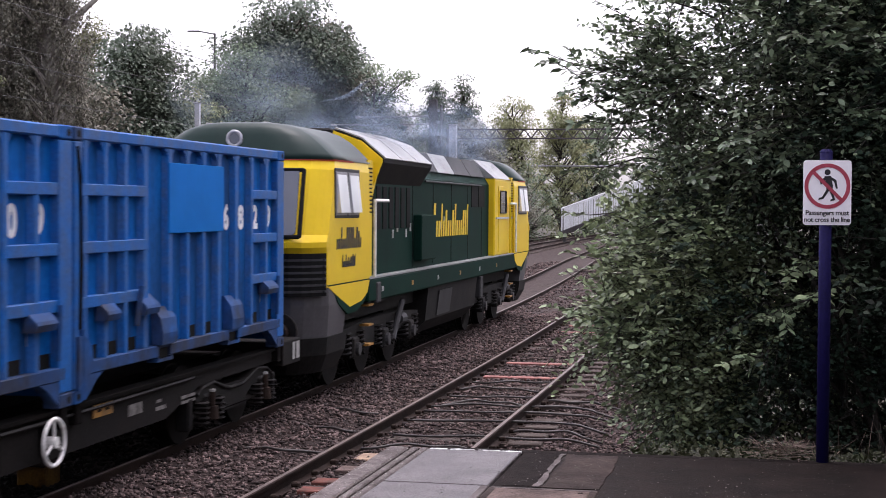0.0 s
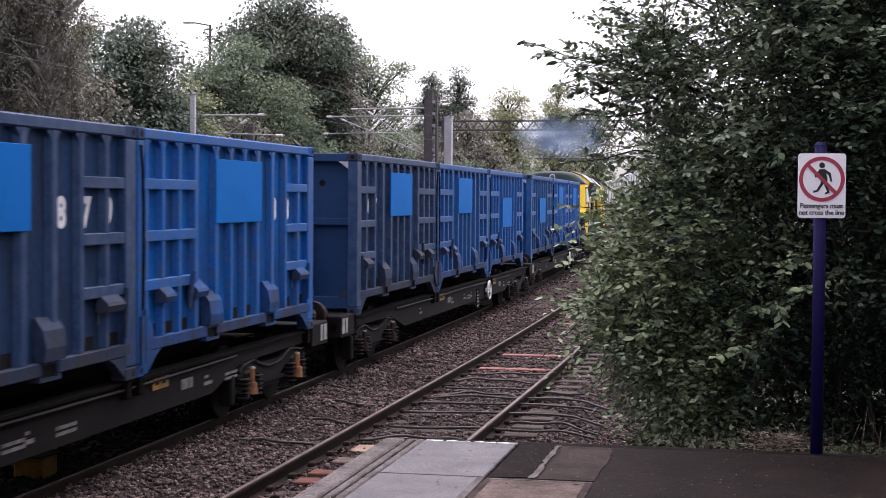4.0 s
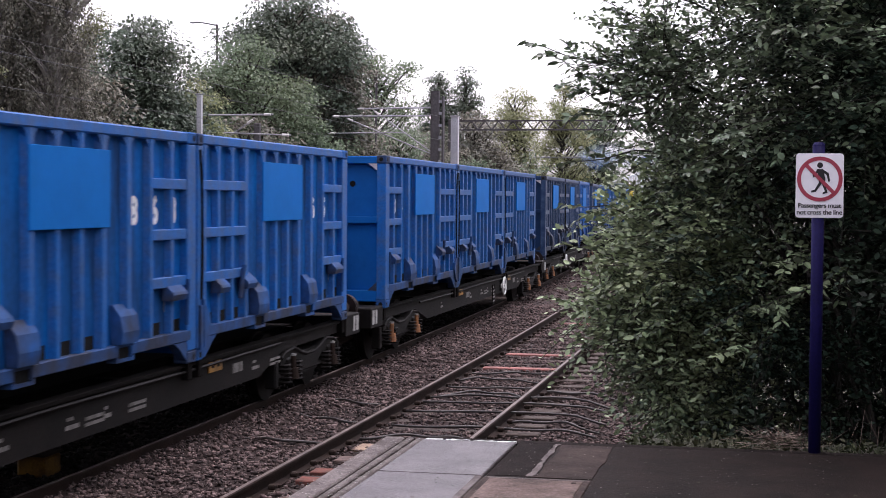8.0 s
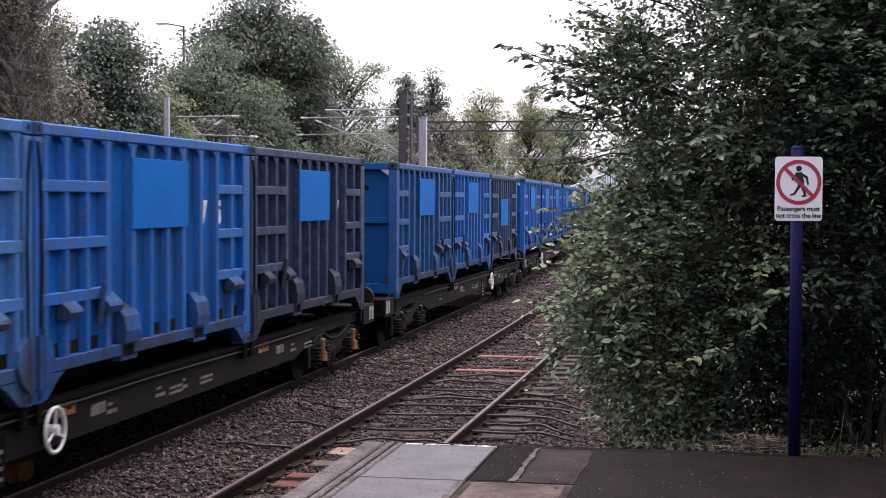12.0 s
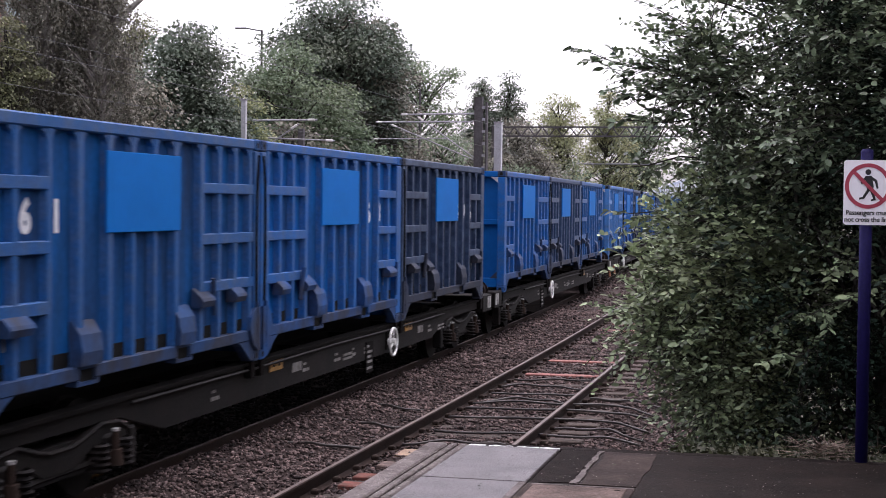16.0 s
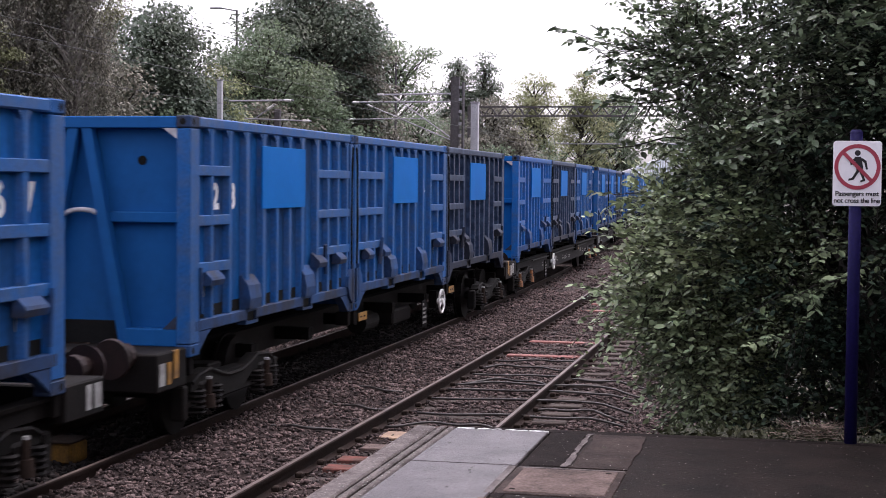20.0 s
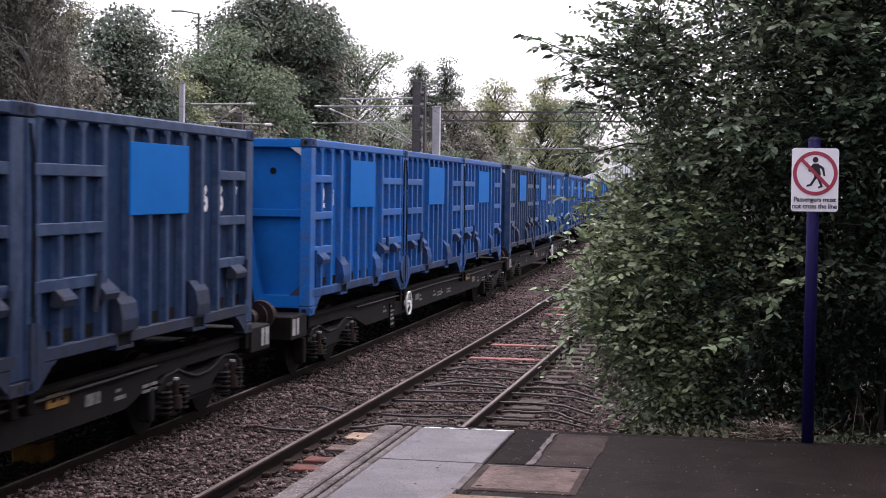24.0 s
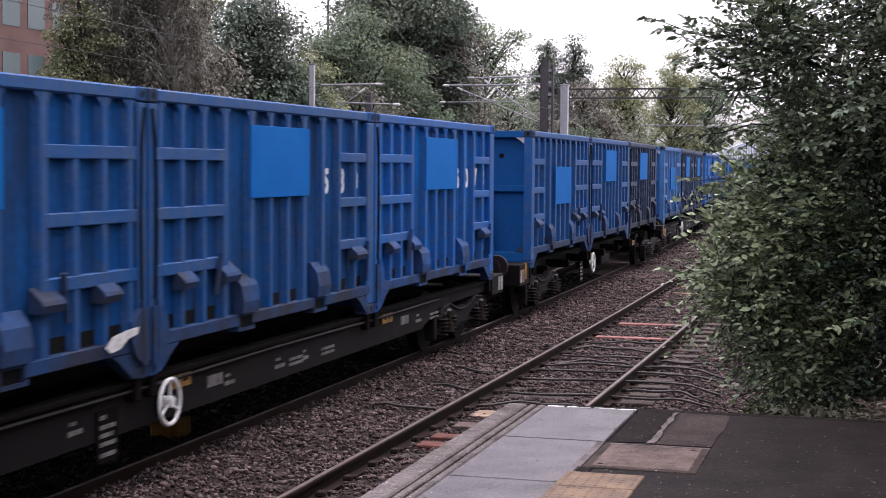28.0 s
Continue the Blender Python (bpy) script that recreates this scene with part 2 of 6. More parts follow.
M["skirt"] = material("mid_grey_cab_skirt_paint", (0.095, 0.092, 0.098), 0.5, (0.05, 0.047, 0.05), 0.5, 1.5, 20, spec=0.2, grain_by=0.2)
M["skirt_grey"] = material("dark_grey_skirt_paint", (0.045, 0.045, 0.048), 0.6, (0.025, 0.025, 0.025), 0.6, 2, 20, spec=0.15, grain_by=0.2)
# grey-blue of the reflected sky is put into the base colour
M["windscreen"] = material("dark_windscreen_glass", (0.10, 0.112, 0.14), 0.10, (0.13, 0.14, 0.165), 0.5, 1, 3, spec=0.5, grain_by=0.05)
M["dark_glass"] = material("dark_cab_glass", (0.016, 0.016, 0.018), 0.12, None, 0.3, 1, 3, spec=0.4)
# bright blurred mirror stands in for sky seen through the cab
M["bright_glass"] = material("sky_lit_window_glass", (0.88, 0.90, 0.93), 0.32, (0.6, 0.63, 0.68), 0.4, 1.5, 3, metal=0.9, grain_by=0.05)
M["black"] = material("black_rubber", (0.010, 0.010, 0.010), 0.8, spec=0.1)
M["red_stripe"] = material("red_lining_paint", (0.55, 0.04, 0.02), 0.4)
M["mast"] = material("weathered_grey_mast", (0.085, 0.078, 0.082), 0.8, (0.05, 0.045, 0.045), 0.7, 1, 12, spec=0.2)
M["galvanised"] = material("galvanised_steel", (0.30, 0.30, 0.32), 0.55, (0.19, 0.18, 0.19), 0.6, 2, 20, metal=0.4)
M["pale_post"] = material("pale_painted_post", (0.42, 0.42, 0.45), 0.5, (0.27, 0.27, 0.29), 0.5, 2, 20)
M["wire"] = material("overhead_wire", (0.05, 0.05, 0.05), 0.6, None, 0.3, 1, 5, spec=0.2)
M["insulator"] = material("pale_insulator", (0.6, 0.58, 0.56), 0.4)
M["brick"] = material("red_brick", (0.17, 0.095, 0.080), 0.85, (0.12, 0.065, 0.055), 0.7, 1, 18, 0.3)
M["band"] = material("pale_stone_band", (0.55, 0.50, 0.46), 0.8)
M["office_glass"] = material("teal_office_glass", (0.035, 0.075, 0.080), 0.10, (0.06, 0.10, 0.105), 0.5, 0.6, 3, spec=0.6, grain_by=0.1)
M["stair_white"] = material("white_stair_panel", (0.78, 0.80, 0.82), 0.5, (0.6, 0.62, 0.64), 0.4, 2, 10)


# ---- shape helpers ----
class Shape:
    """Gathers faces into one mesh."""

    def __init__(self):
        self.v, self.f = [], []

    def add(self, verts, faces):
        k = len(self.v)
        self.v += [tuple(p) for p in verts]
        self.f += [tuple(i + k for i in face) for face in faces]
        return self

    def box(self, x0, x1, y0, y1, z0, z1, c=0.0):
        """A box; c: how far its edges are chamfered."""
        if not c:
            v = [(x, y, z) for z in (z0, z1) for y in (y0, y1) for x in (x0, x1)]
            return self.add(v, [(0, 2, 3, 1), (4, 5, 7, 6), (0, 1, 5, 4), (2, 6, 7, 3), (0, 4, 6, 2), (1, 3, 7, 5)])
        bm = bmesh.new()
        bmesh.ops.create_cube(bm, size=1)
        for q in bm.verts:
            q.co = Vector(((x0 + x1) / 2 + q.co.x * (x1 - x0), (y0 + y1) / 2 + q.co.y * (y1 - y0), (z0 + z1) / 2 + q.co.z * (z1 - z0)))
        bmesh.ops.bevel(bm, geom=bm.edges[:], offset=c, segments=1, affect='EDGES')
        return self.take(bm)

    def take(self, bm):
        bm.verts.index_update()
        self.add([q.co[:] for q in bm.verts], [[q.index for q in f.verts] for f in bm.faces])
        bm.free()
        return self

    def prism(self, outline, axis, a, b):
        """An outline of two coordinates pushed along the axis from a to b; axis 'y': (x, z), 'x': (y, z), 'z': (x, y)."""
        def at(p, h):
            return {"x": (h, p[0], p[1]), "y": (p[0], h, p[1]), "z": (p[0], p[1], h)}[axis]
        n = len(outline)
        v = [at(p, a) for p in outline] + [at(p, b) for p in outline]
        f = [tuple(range(n)), tuple(range(2 * n - 1, n - 1, -1))]
        f += [(i, i + n, (i + 1) % n + n, (i + 1) % n) for i in range(n)]
        return self.add(v, f)

    def tube(self, p, q, r, n=8, r2=None, caps=True):
        p, q = Vector(p), Vector(q)
        d = (q - p).normalized()
        s = d.orthogonal().normalized()
        u = d.cross(s)
        r2 = r if r2 is None else r2
        v = []
        for c, rad in ((p, r), (q, r2)):
            v += [c + rad * (math.cos(2 * math.pi * i / n) * s + math.sin(2 * math.pi * i / n) * u) for i in range(n)]
        f = [(i, (i + 1) % n, (i + 1) % n + n, i + n) for i in range(n)]
        if caps:
            f += [tuple(range(n - 1, -1, -1)), tuple(range(n, 2 * n))]
        return self.add(v, f)

    def path(self, pts, r, n=6):
        """One bent tube through the points."""
        pts = [Vector(p) for p in pts]
        v = []
        for i, p in enumerate(pts):
            d = (pts[min(i + 1, len(pts) - 1)] - pts[max(i - 1, 0)]).normalized()
            a = d.cross(Vector((0, 0, 1))).normalized()
            u = a.cross(d)
            v += [p + r * (math.cos(2 * math.pi * k / n) * a + math.sin(2 * math.pi * k / n) * u) for k in range(n)]
        f = [(j * n + k, j * n + (k + 1) % n, (j + 1) * n + (k + 1) % n, (j + 1) * n + k) for j in range(len(pts) - 1) for k in range(n)]
        f += [tuple(range(n)), tuple(range((len(pts) - 1) * n, len(pts) * n))]
        return self.add(v, f)

    def ring(self, c, axis, radius, r, n=20, m=6):
        c, axis = Vector(c), Vector(axis).normalized()
        s = axis.orthogonal().normalized()
        u = axis.cross(s)
        v, f = [], []
        for i in range(n):
            a = 2 * math.pi * i / n
            d = math.cos(a) * s + math.sin(a) * u
            for j in range(m):
                b = 2 * math.pi * j / m
                v.append(c + d * (radius + r * math.cos(b)) + axis * r * math.sin(b))
        for i in range(n):
            for j in range(m):
                f.append((i * m + j, ((i + 1) % n) * m + j, ((i + 1) % n) * m + (j + 1) % m, i * m + (j + 1) % m))
        return self.add(v, f)

    def mesh(self, name, mat, smooth=False):
        me = bpy.data.meshes.new(name)
        me.from_pydata(self.v, [], self.f)
        bm = bmesh.new()
        bm.from_mesh(me)
        bmesh.ops.recalc_face_normals(bm, faces=bm.faces[:])
        bm.to_mesh(me)
        bm.free()
        me.materials.append(mat)
        if smooth:
            me.polygons.foreach_set("use_smooth", [True] * len(me.polygons))
        return me


def part(name, shape, mat, parent=None, label="", smooth=False):
    ob = new(name, shape.mesh(name, mat, smooth))
    if parent is not None:
        ob.parent = parent
    if label:
        ob["label"] = label
    return ob


def again(ob, parent, m=None):
    """One more object on the same mesh."""
    o = new(ob.name.split(".")[0], ob.data)
    o.parent = parent
    if m is not None:
        o.matrix_basis = m
    if "label" in ob:
        o["label"] = ob["label"]
    return o


def text_mesh(name, body, size, mat, parent, m, spacing=1.0, align='CENTER', bold=0.0, label=""):
    cu = bpy.data.curves.new(name, 'FONT')
    cu.body, cu.size, cu.extrude, cu.space_character, cu.align_x = body, size, 0.002, spacing, align
    cu.offset = bold
    cu.resolution_u = 3
    tmp = new("letters", cu)
    dg = bpy.context.evaluated_depsgraph_get()
    me = bpy.data.meshes.new_from_object(tmp.evaluated_get(dg))
    bpy.data.objects.remove(tmp)
    bpy.data.curves.remove(cu)
    me.materials.clear()
    me.materials.append(mat)
    ob = new(name, me)
    ob.parent = parent
    ob.matrix_basis = m
    if label:
        ob["label"] = label
    return ob


# ---- the line of the tracks ----
CURVE_FROM = 22.0
NEAR, FAR, TRAM_A, TRAM_B = -3.88, -7.155, -12.6, -16.2


def bend(s):
    """A turn to the left, then straighter again."""
    return max(0.0, s - 68) ** 2 / 900 - max(0.0, s - CURVE_FROM) ** 2 / 1500


def heading(s):
    return -math.degrees(math.atan(max(0.0, s - 68) / 450 - max(0.0, s - CURVE_FROM) / 750))


def on_track(offset, s, z=0.0):
    """The pose of a thing on a track at s metres along it."""
    return pose(offset + bend(s), s, z, 0, 0, heading(s))


# ---- ground, ballast and tracks ----
def sheet(name, xs, ys, height, mat, label, category, bent=True):
    v, f = [], []
    for y in ys:
        for x in xs:
            v.append((x + (bend(y) if bent else 0), y, height(x, y)))
    n = len(xs)
    for j in range(len(ys) - 1):
        for i in range(n - 1):
            f.append((j * n + i, j * n + i + 1, (j + 1) * n + i + 1, (j + 1) * n + i))
    me = bpy.data.meshes.new(name)
    me.from_pydata(v, [], f)
    me.materials.append(mat)
    me.polygons.foreach_set("use_smooth", [True] * len(f))
    return tagged(new(name, me), label, category, kind="structure")


def rough(x, y, k):
    return noise.noise(Vector((x * k, y * k, 3.1)))


def steps(a, b, d):
    n = max(1, round((b - a) / d))
    return [a + (b - a) * i / n for i in range(n + 1)]


def ground_height(x, y):
    side = max(0.0, -19.5 - x)
    return -0.52 + min(2.2, side * 0.28) + 0.06 * rough(x, y, 0.7)


sheet("ground", steps(-1500, -120, 230) + steps(-100, -30, 14) + steps(-28, 14, 1.5) + steps(20, 120, 20) + steps(200, 1500, 260),
      steps(-400, -20, 60) + steps(-10, 130, 2.5) + steps(140, 300, 20) + steps(400, 2400, 250), ground_height, M["soil"],
      "dark bare soil and weeds beside the railway", "ground", bent=False)


def bed_height(x, y):
    base = -0.20
    for c in (NEAR, FAR, TRAM_A, TRAM_B):
        d = abs(x - c)
        if d < 0.66:
            base = max(base, -0.155 if c == NEAR else -0.17)
    if FAR + 1.7 < x < NEAR - 0.84:
        base = -0.125
    if abs(x - FAR) < 1.7:
        base = -0.145
    if x > FAR + 0.80:
        base += 0.075 * max(0.0, 1 - max(0.0, x - FAR - 1.25) / 0.7) * min(1.0, (x - FAR - 0.80) / 0.06)
    edge = max(0.0, x + 2.3) * 0.22 + max(0.0, -17.8 - x) * 0.5
    return base - edge + 0.035 * rough(x, y, 2.2) + 0.02 * rough(x, y, 6.0)


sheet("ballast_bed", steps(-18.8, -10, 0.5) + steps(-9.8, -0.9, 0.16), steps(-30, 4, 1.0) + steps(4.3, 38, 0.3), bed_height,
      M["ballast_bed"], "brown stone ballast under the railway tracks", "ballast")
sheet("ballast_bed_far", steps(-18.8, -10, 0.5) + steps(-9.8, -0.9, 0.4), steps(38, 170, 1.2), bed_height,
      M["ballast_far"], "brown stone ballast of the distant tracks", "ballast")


def stones(name, count, x0, x1, y0, y1, lo, hi, label, mat, seed, leave=None):
    """Loose angular stones lying on the bed."""
    rng = np.random.default_rng(seed)
    base = np.array([(x, y, z) for z in (-0.7, 0.7) for y in (-0.7, 0.7) for x in (-0.7, 0.7)], float)
    tri = np.array([(0, 2, 3), (0, 3, 1), (4, 5, 7), (4, 7, 6), (0, 1, 5), (0, 5, 4), (2, 6, 7), (2, 7, 3), (0, 4, 6), (0, 6, 2), (1, 3, 7), (1, 7, 5)])
    u = rng.random(count)
    y = y0 + (y1 - y0) * u ** 1.4
    x = x0 + (x1 - x0) * rng.random(count)
    keep = np.ones(count, bool)
    for c in (NEAR, FAR):
        for s in (-1, 1):
            keep &= np.abs(x - c - s * 0.7525) > 0.11
    if leave:
        keep &= (x < leave[0]) | (x > leave[1])
    near_sleeper = np.abs((y - 3.0 + 0.35) % 0.70 - 0.35) < 0.13
    keep &= ~(near_sleeper & (np.abs(x - NEAR) < 1.36) & (rng.random(count) < np.where(x > NEAR + 0.8, 0.97, np.where(x > NEAR - 0.8, 0.62, 0.0))))
    x, y = x[keep], y[keep]
    n = len(x)
    size = (lo + (hi - lo) * rng.random((n, 1, 1)) ** 1.8) * (1 + 0.016 * (y[:, None, None] - y0))
    a = rng.random(n) * 6.283
    shape = base[None] * rng.uniform(0.35, 1.25, (n, 8, 3)) * size * rng.uniform(0.55, 1.25, (n, 1, 3)) * np.array((1.15, 0.9, 0.62))
    tilt = rng.uniform(-0.9, 0.9, n)
    ca, sa, ct, st = np.cos(a)[:, None], np.sin(a)[:, None], np.cos(tilt)[:, None], np.sin(tilt)[:, None]
    X, Y, Z = shape[..., 0], shape[..., 1], shape[..., 2]
    Y, Z = Y * ct - Z * st, Y * st + Z * ct
    X, Y = X * ca - Y * sa, X * sa + Y * ca
    z = np.array([bed_height(p, q) for p, q in zip(x, y)])
    x = x + np.array([bend(q) for q in y])
    v = np.stack([X + x[:, None], Y + y[:, None], Z + z[:, None] + 0.012], -1).reshape(-1, 3)
    f = (tri[None] + 8 * np.arange(n)[:, None, None]).reshape(-1, 3)
    me = bpy.data.meshes.new(name)
    me.vertices.add(len(v)), me.loops.add(f.size), me.polygons.add(len(f))
    me.vertices.foreach_set("co", v.ravel())
    me.loops.foreach_set("vertex_index", f.ravel())
    me.polygons.foreach_set("loop_start", np.arange(0, f.size, 3))
    me.update(calc_edges=True)
    me.materials.append(mat)
    return tagged(new(name, me), label, "ballast", kind="stuff")


stones("ballast_stones", 104000, -9.3, -0.9, 9.5, 40, 0.013, 0.037, "loose angular brown grey ballast stones between the rails", M["ballast"], 5, (FAR - 1.05, FAR + 0.72))
stones("oily_ballast_stones", 11000, FAR - 1.05, FAR + 0.72, 9.5, 40, 0.02, 0.056, "oily ballast stones of the freight line, darkened for the shade under the train", M["oily_ballast"], 6)

stones("far_ballast_stones", 15000, -9.3, -1.2, 38, 80, 0.022, 0.05, "angular brown grey ballast stones along the distant tracks", M["ballast"], 7, (FAR - 1.05, FAR + 0.72))

RAIL = [(-0.075, -0.159), (0.075, -0.159), (0.075, -0.149), (0.012, -0.125), (0.010, -0.045), (0.036, -0.034), (0.036, -0.006), (0.028, 0.0),
        (-0.028, 0.0), (-0.036, -0.006), (-0.036, -0.034), (-0.010, -0.045), (-0.012, -0.125), (-0.075, -0.149)]


def rail(parent, offset, y0, y1):
    ys = [y0] + [y for y in steps(CURVE_FROM, y1, 4)] if y1 > CURVE_FROM else [y0, y1]
    s, n = Shape(), len(RAIL)
    v = [(offset + p[0] + bend(y), y, p[1]) for y in ys for p in RAIL]
    f = [(j * n + i, j * n + (i + 1) % n, (j + 1) * n + (i + 1) % n, (j + 1) * n + i) for j in range(len(ys) - 1) for i in range(n)]
    s.add(v, f)
    ob = part("rail", s, M["steel_rail"], parent)
    top = Shape()
    strip = [(-0.022, -0.002), (0.022, -0.002), (0.020, 0.002), (-0.020, 0.002)]
    v = [(offset + p[0] + bend(y), y, p[1]) for y in ys for p in strip]
    top.add(v, [(j * 4 + i, j * 4 + (i + 1) % 4, (j + 1) * 4 + (i + 1) % 4, (j + 1) * 4 + i) for j in range(len(ys) - 1) for i in range(4)])
    part("running_band", top, M["rail_top"], ob, "paler worn top of the rail")
    return ob


def sleeper_shape():
    return Shape().box(-1.3, 1.3, -0.125, 0.125, -0.29, -0.150, 0.012)


def chair_shape():
    s = Shape().box(-0.15, 0.15, -0.08, 0.08, -0.165, -0.14, 0.006)
    s.box(0.045, 0.12, -0.045, 0.045, -0.14, -0.09, 0.012).box(-0.12, -0.045, -0.045, 0.045, -0.14, -0.09, 0.012)
    return s.tube((0.135, 0.06, -0.13), (0.135, 0.06, -0.105), 0.02, 6).tube((-0.135, -0.06, -0.13), (-0.135, -0.06, -0.105), 0.02, 6)


def track(name, centre, y0, y1, near_from, near_to, label):
    t = tagged(new(name), label, "railway track", kind="structure")
    for k in (-1, 1):
        rail(t, centre + k * 0.7525, y0, y1)
    first = chair = None
    y, i = near_from, 0
    rng = random.Random(int(-centre * 10))
    while y < near_to:
        m = pose(centre + bend(y) + rng.uniform(-0.03, 0.03), y, rng.uniform(-0.006, 0.006), 0, 0, rng.uniform(-0.8, 0.8))
        first_now = first is None
        if first_now:
            first = part("sleeper", sleeper_shape(), M["sleeper"], t)
            chair = part("rail_chair", chair_shape(), M["rust"], t)
            first.matrix_basis, chair.matrix_basis = m, pose(centre - 0.7525, y, 0)
            again(chair, t, pose(centre + 0.7525, y, 0))
        else:
            again(first, t, m)
            if y < 40 and centre > -5:
                for k in (-1, 1):
                    again(chair, t, pose(centre + bend(y) + k * 0.7525, y, 0))
        y += 0.70
    far = Shape()
    while y < y1:
        far.box(centre + bend(y) - 1.3, centre + bend(y) + 1.3, y - 0.125, y + 0.125, -0.29, -0.16)
        y += 0.70
    if far.v:
        o = part("far_sleepers", far, M["sleeper"], t)
        o["kind"] = "stuff"
    return t


near_track = track("track_1", NEAR, -25, 170, 3.0, 62, "worn steel rails on dark timber sleepers beside the platform")
far_track = track("track_2", FAR, -25, 170, 3.0, 62, "worn steel rails on sleepers that carry the freight train")
track("track_3", TRAM_A, -10, 170, 70, 130, "steel rails of an electrified line beyond the freight line")
track("track_4", TRAM_B, -10, 170, 70, 130, "steel rails of the farther electrified line")


# ---- platform ----
PZ = 0.915
platform = tagged(new("platform"), "dark damp asphalt platform end with concrete edge slabs", "platform", kind="structure")
part("surface", Shape().box(-1.66, 9.0, -12, 11.02, PZ - 0.25, PZ - 0.004), M["asphalt"], platform, "dark damp asphalt")
part("base_wall", Shape().box(-2.35, 9.0, -12, 10.98, -0.5, PZ - 0.26), M["coping"], platform)
edge = Shape().box(-2.66, -2.512, -12, 11.05, PZ - 0.14, PZ + 0.002, 0.012)
part("edge_coping", edge, M["coping"], platform, "rough concrete coping along the platform edge")
for x in (-2.490, -2.419):
    part("edge_strip", Shape().box(x, x + 0.050, -12, 11.05, PZ - 0.12, PZ + 0.001, 0.008), M["coping"], platform)
slab = None
for y in steps(-12.29, 11.0, 1.37)[:-1]:
    s = Shape().box(-2.36, -1.68, y + 0.008, y + 1.362, PZ - 0.12, PZ + 0.003, 0.008)
    part("slab", s, M["slab"], platform)
part("end_kerb", Shape().box(-2.36, 9.0, 11.03, 11.16, PZ - 0.5, PZ - 0.006, 0.01), M["tar"], platform)
chips = random.Random(12)
for x0, x1 in ((-2.34, -2.22), (-2.19, -2.02), (-1.99, -1.83), (-1.82, -1.68)):
    o = [(x0 + (x1 - x0) * i / 6, 10.955 + chips.uniform(0, 0.035)) for i in range(7)] + [(x1 - (x1 - x0) * i / 6, 11.015 + chips.uniform(-0.02, 0.012)) for i in range(7)]
    part("white_line", Shape().prism(o, "z", PZ - 0.01, PZ + 0.006), M["white_paint"], platform, "worn white edge line")
ragged = random.Random(4)
def wander(x, y0, y1, n, by):
    return [(x + ragged.uniform(-by, by), y0 + (y1 - y0) * i / n) for i in range(n + 1)]
part("patch_repair", Shape().prism([(-1.40, 9.66)] + wander(-0.98, 9.66, 10.98, 12, 0.012) + wander(-1.34, 10.98, 9.7, 10, 0.012), "z", PZ - 0.05, PZ + 0.001), M["old_patch"], platform,
     "paler brown patch of old surfacing")
part("tar_strip", Shape().prism([(-1.655, -2.0), (-1.655, 10.99)] + wander(-1.40, 10.99, 9.70, 9, 0.010) + [(-1.60, 9.66)] + wander(-1.59, 9.6, -2.0, 12, 0.012), "z", PZ - 0.05, PZ + 0.0005), M["tar"], platform,
     "black tar strip beside the slabs")
part("mortar_edge", Shape().prism(wander(-1.395, 9.66, 10.98, 16, 0.014) + wander(-1.36, 10.98, 9.66, 16, 0.012), "z", PZ - 0.05, PZ + 0.004), M["coping"], platform,
     "crumbling pale edge of the patch")
cover = tagged(new("access_cover"), "square brown access cover set in the platform surface", "manhole cover", kind="structure")
part("cover_frame", Shape().box(-1.665, -0.985, 8.755, 9.585, PZ - 0.05, PZ + 0.003, 0.004), M["old_patch"], cover)
for name, box in (("cover_rim", (-1.72, -1.668, 8.74, 9.60)), ("cover_rim", (-1.655, -0.99, 9.560, 9.590))):
    part(name, Shape().box(*box, PZ - 0.04, PZ + 0.006, 0.004), M["coping"], cover, "pale worn rim")
part("cover_plate", Shape().box(-1.615, -1.03, 8.80, 9.53, PZ - 0.04, PZ + 0.008, 0.004), M["cover"], cover)
for x, y in ((-1.57, 8.86), (-1.08, 9.47)):
    part("key_hole", Shape().tube((x, y, PZ + 0.004), (x, y, PZ + 0.0095), 0.018, 10), M["tar"], cover)
# two buff slabs beside the edge slabs
for i in range(2):
    x0, y0 = -1.72, 8.18 - 0.43 * i
    tile = Shape().box(x0, x0 + 0.46, y0, y0 + 0.41, PZ - 0.05, PZ + 0.005, 0.006)
    for a in range(7):
        for b in range(6):
            tile.tube((x0 + 0.035 + a * 0.065, y0 + 0.04 + b * 0.065, PZ + 0.004), (x0 + 0.035 + a * 0.065, y0 + 0.04 + b * 0.065, PZ + 0.008), 0.013, 6, 0.009)
    part("tactile_slab", tile, M["tactile"], platform, "worn buff blister paving slab")


# an unseen wall, added to keep sky light off the bush and asphalt
tagged(part("wall_east", Shape().box(2.30, 2.55, -9.0, 10.9, 0.4, 4.3, 0.01), M["screen_brick"]), "added brick wall out of view that screens sky light from the bush", "wall", kind="structure")


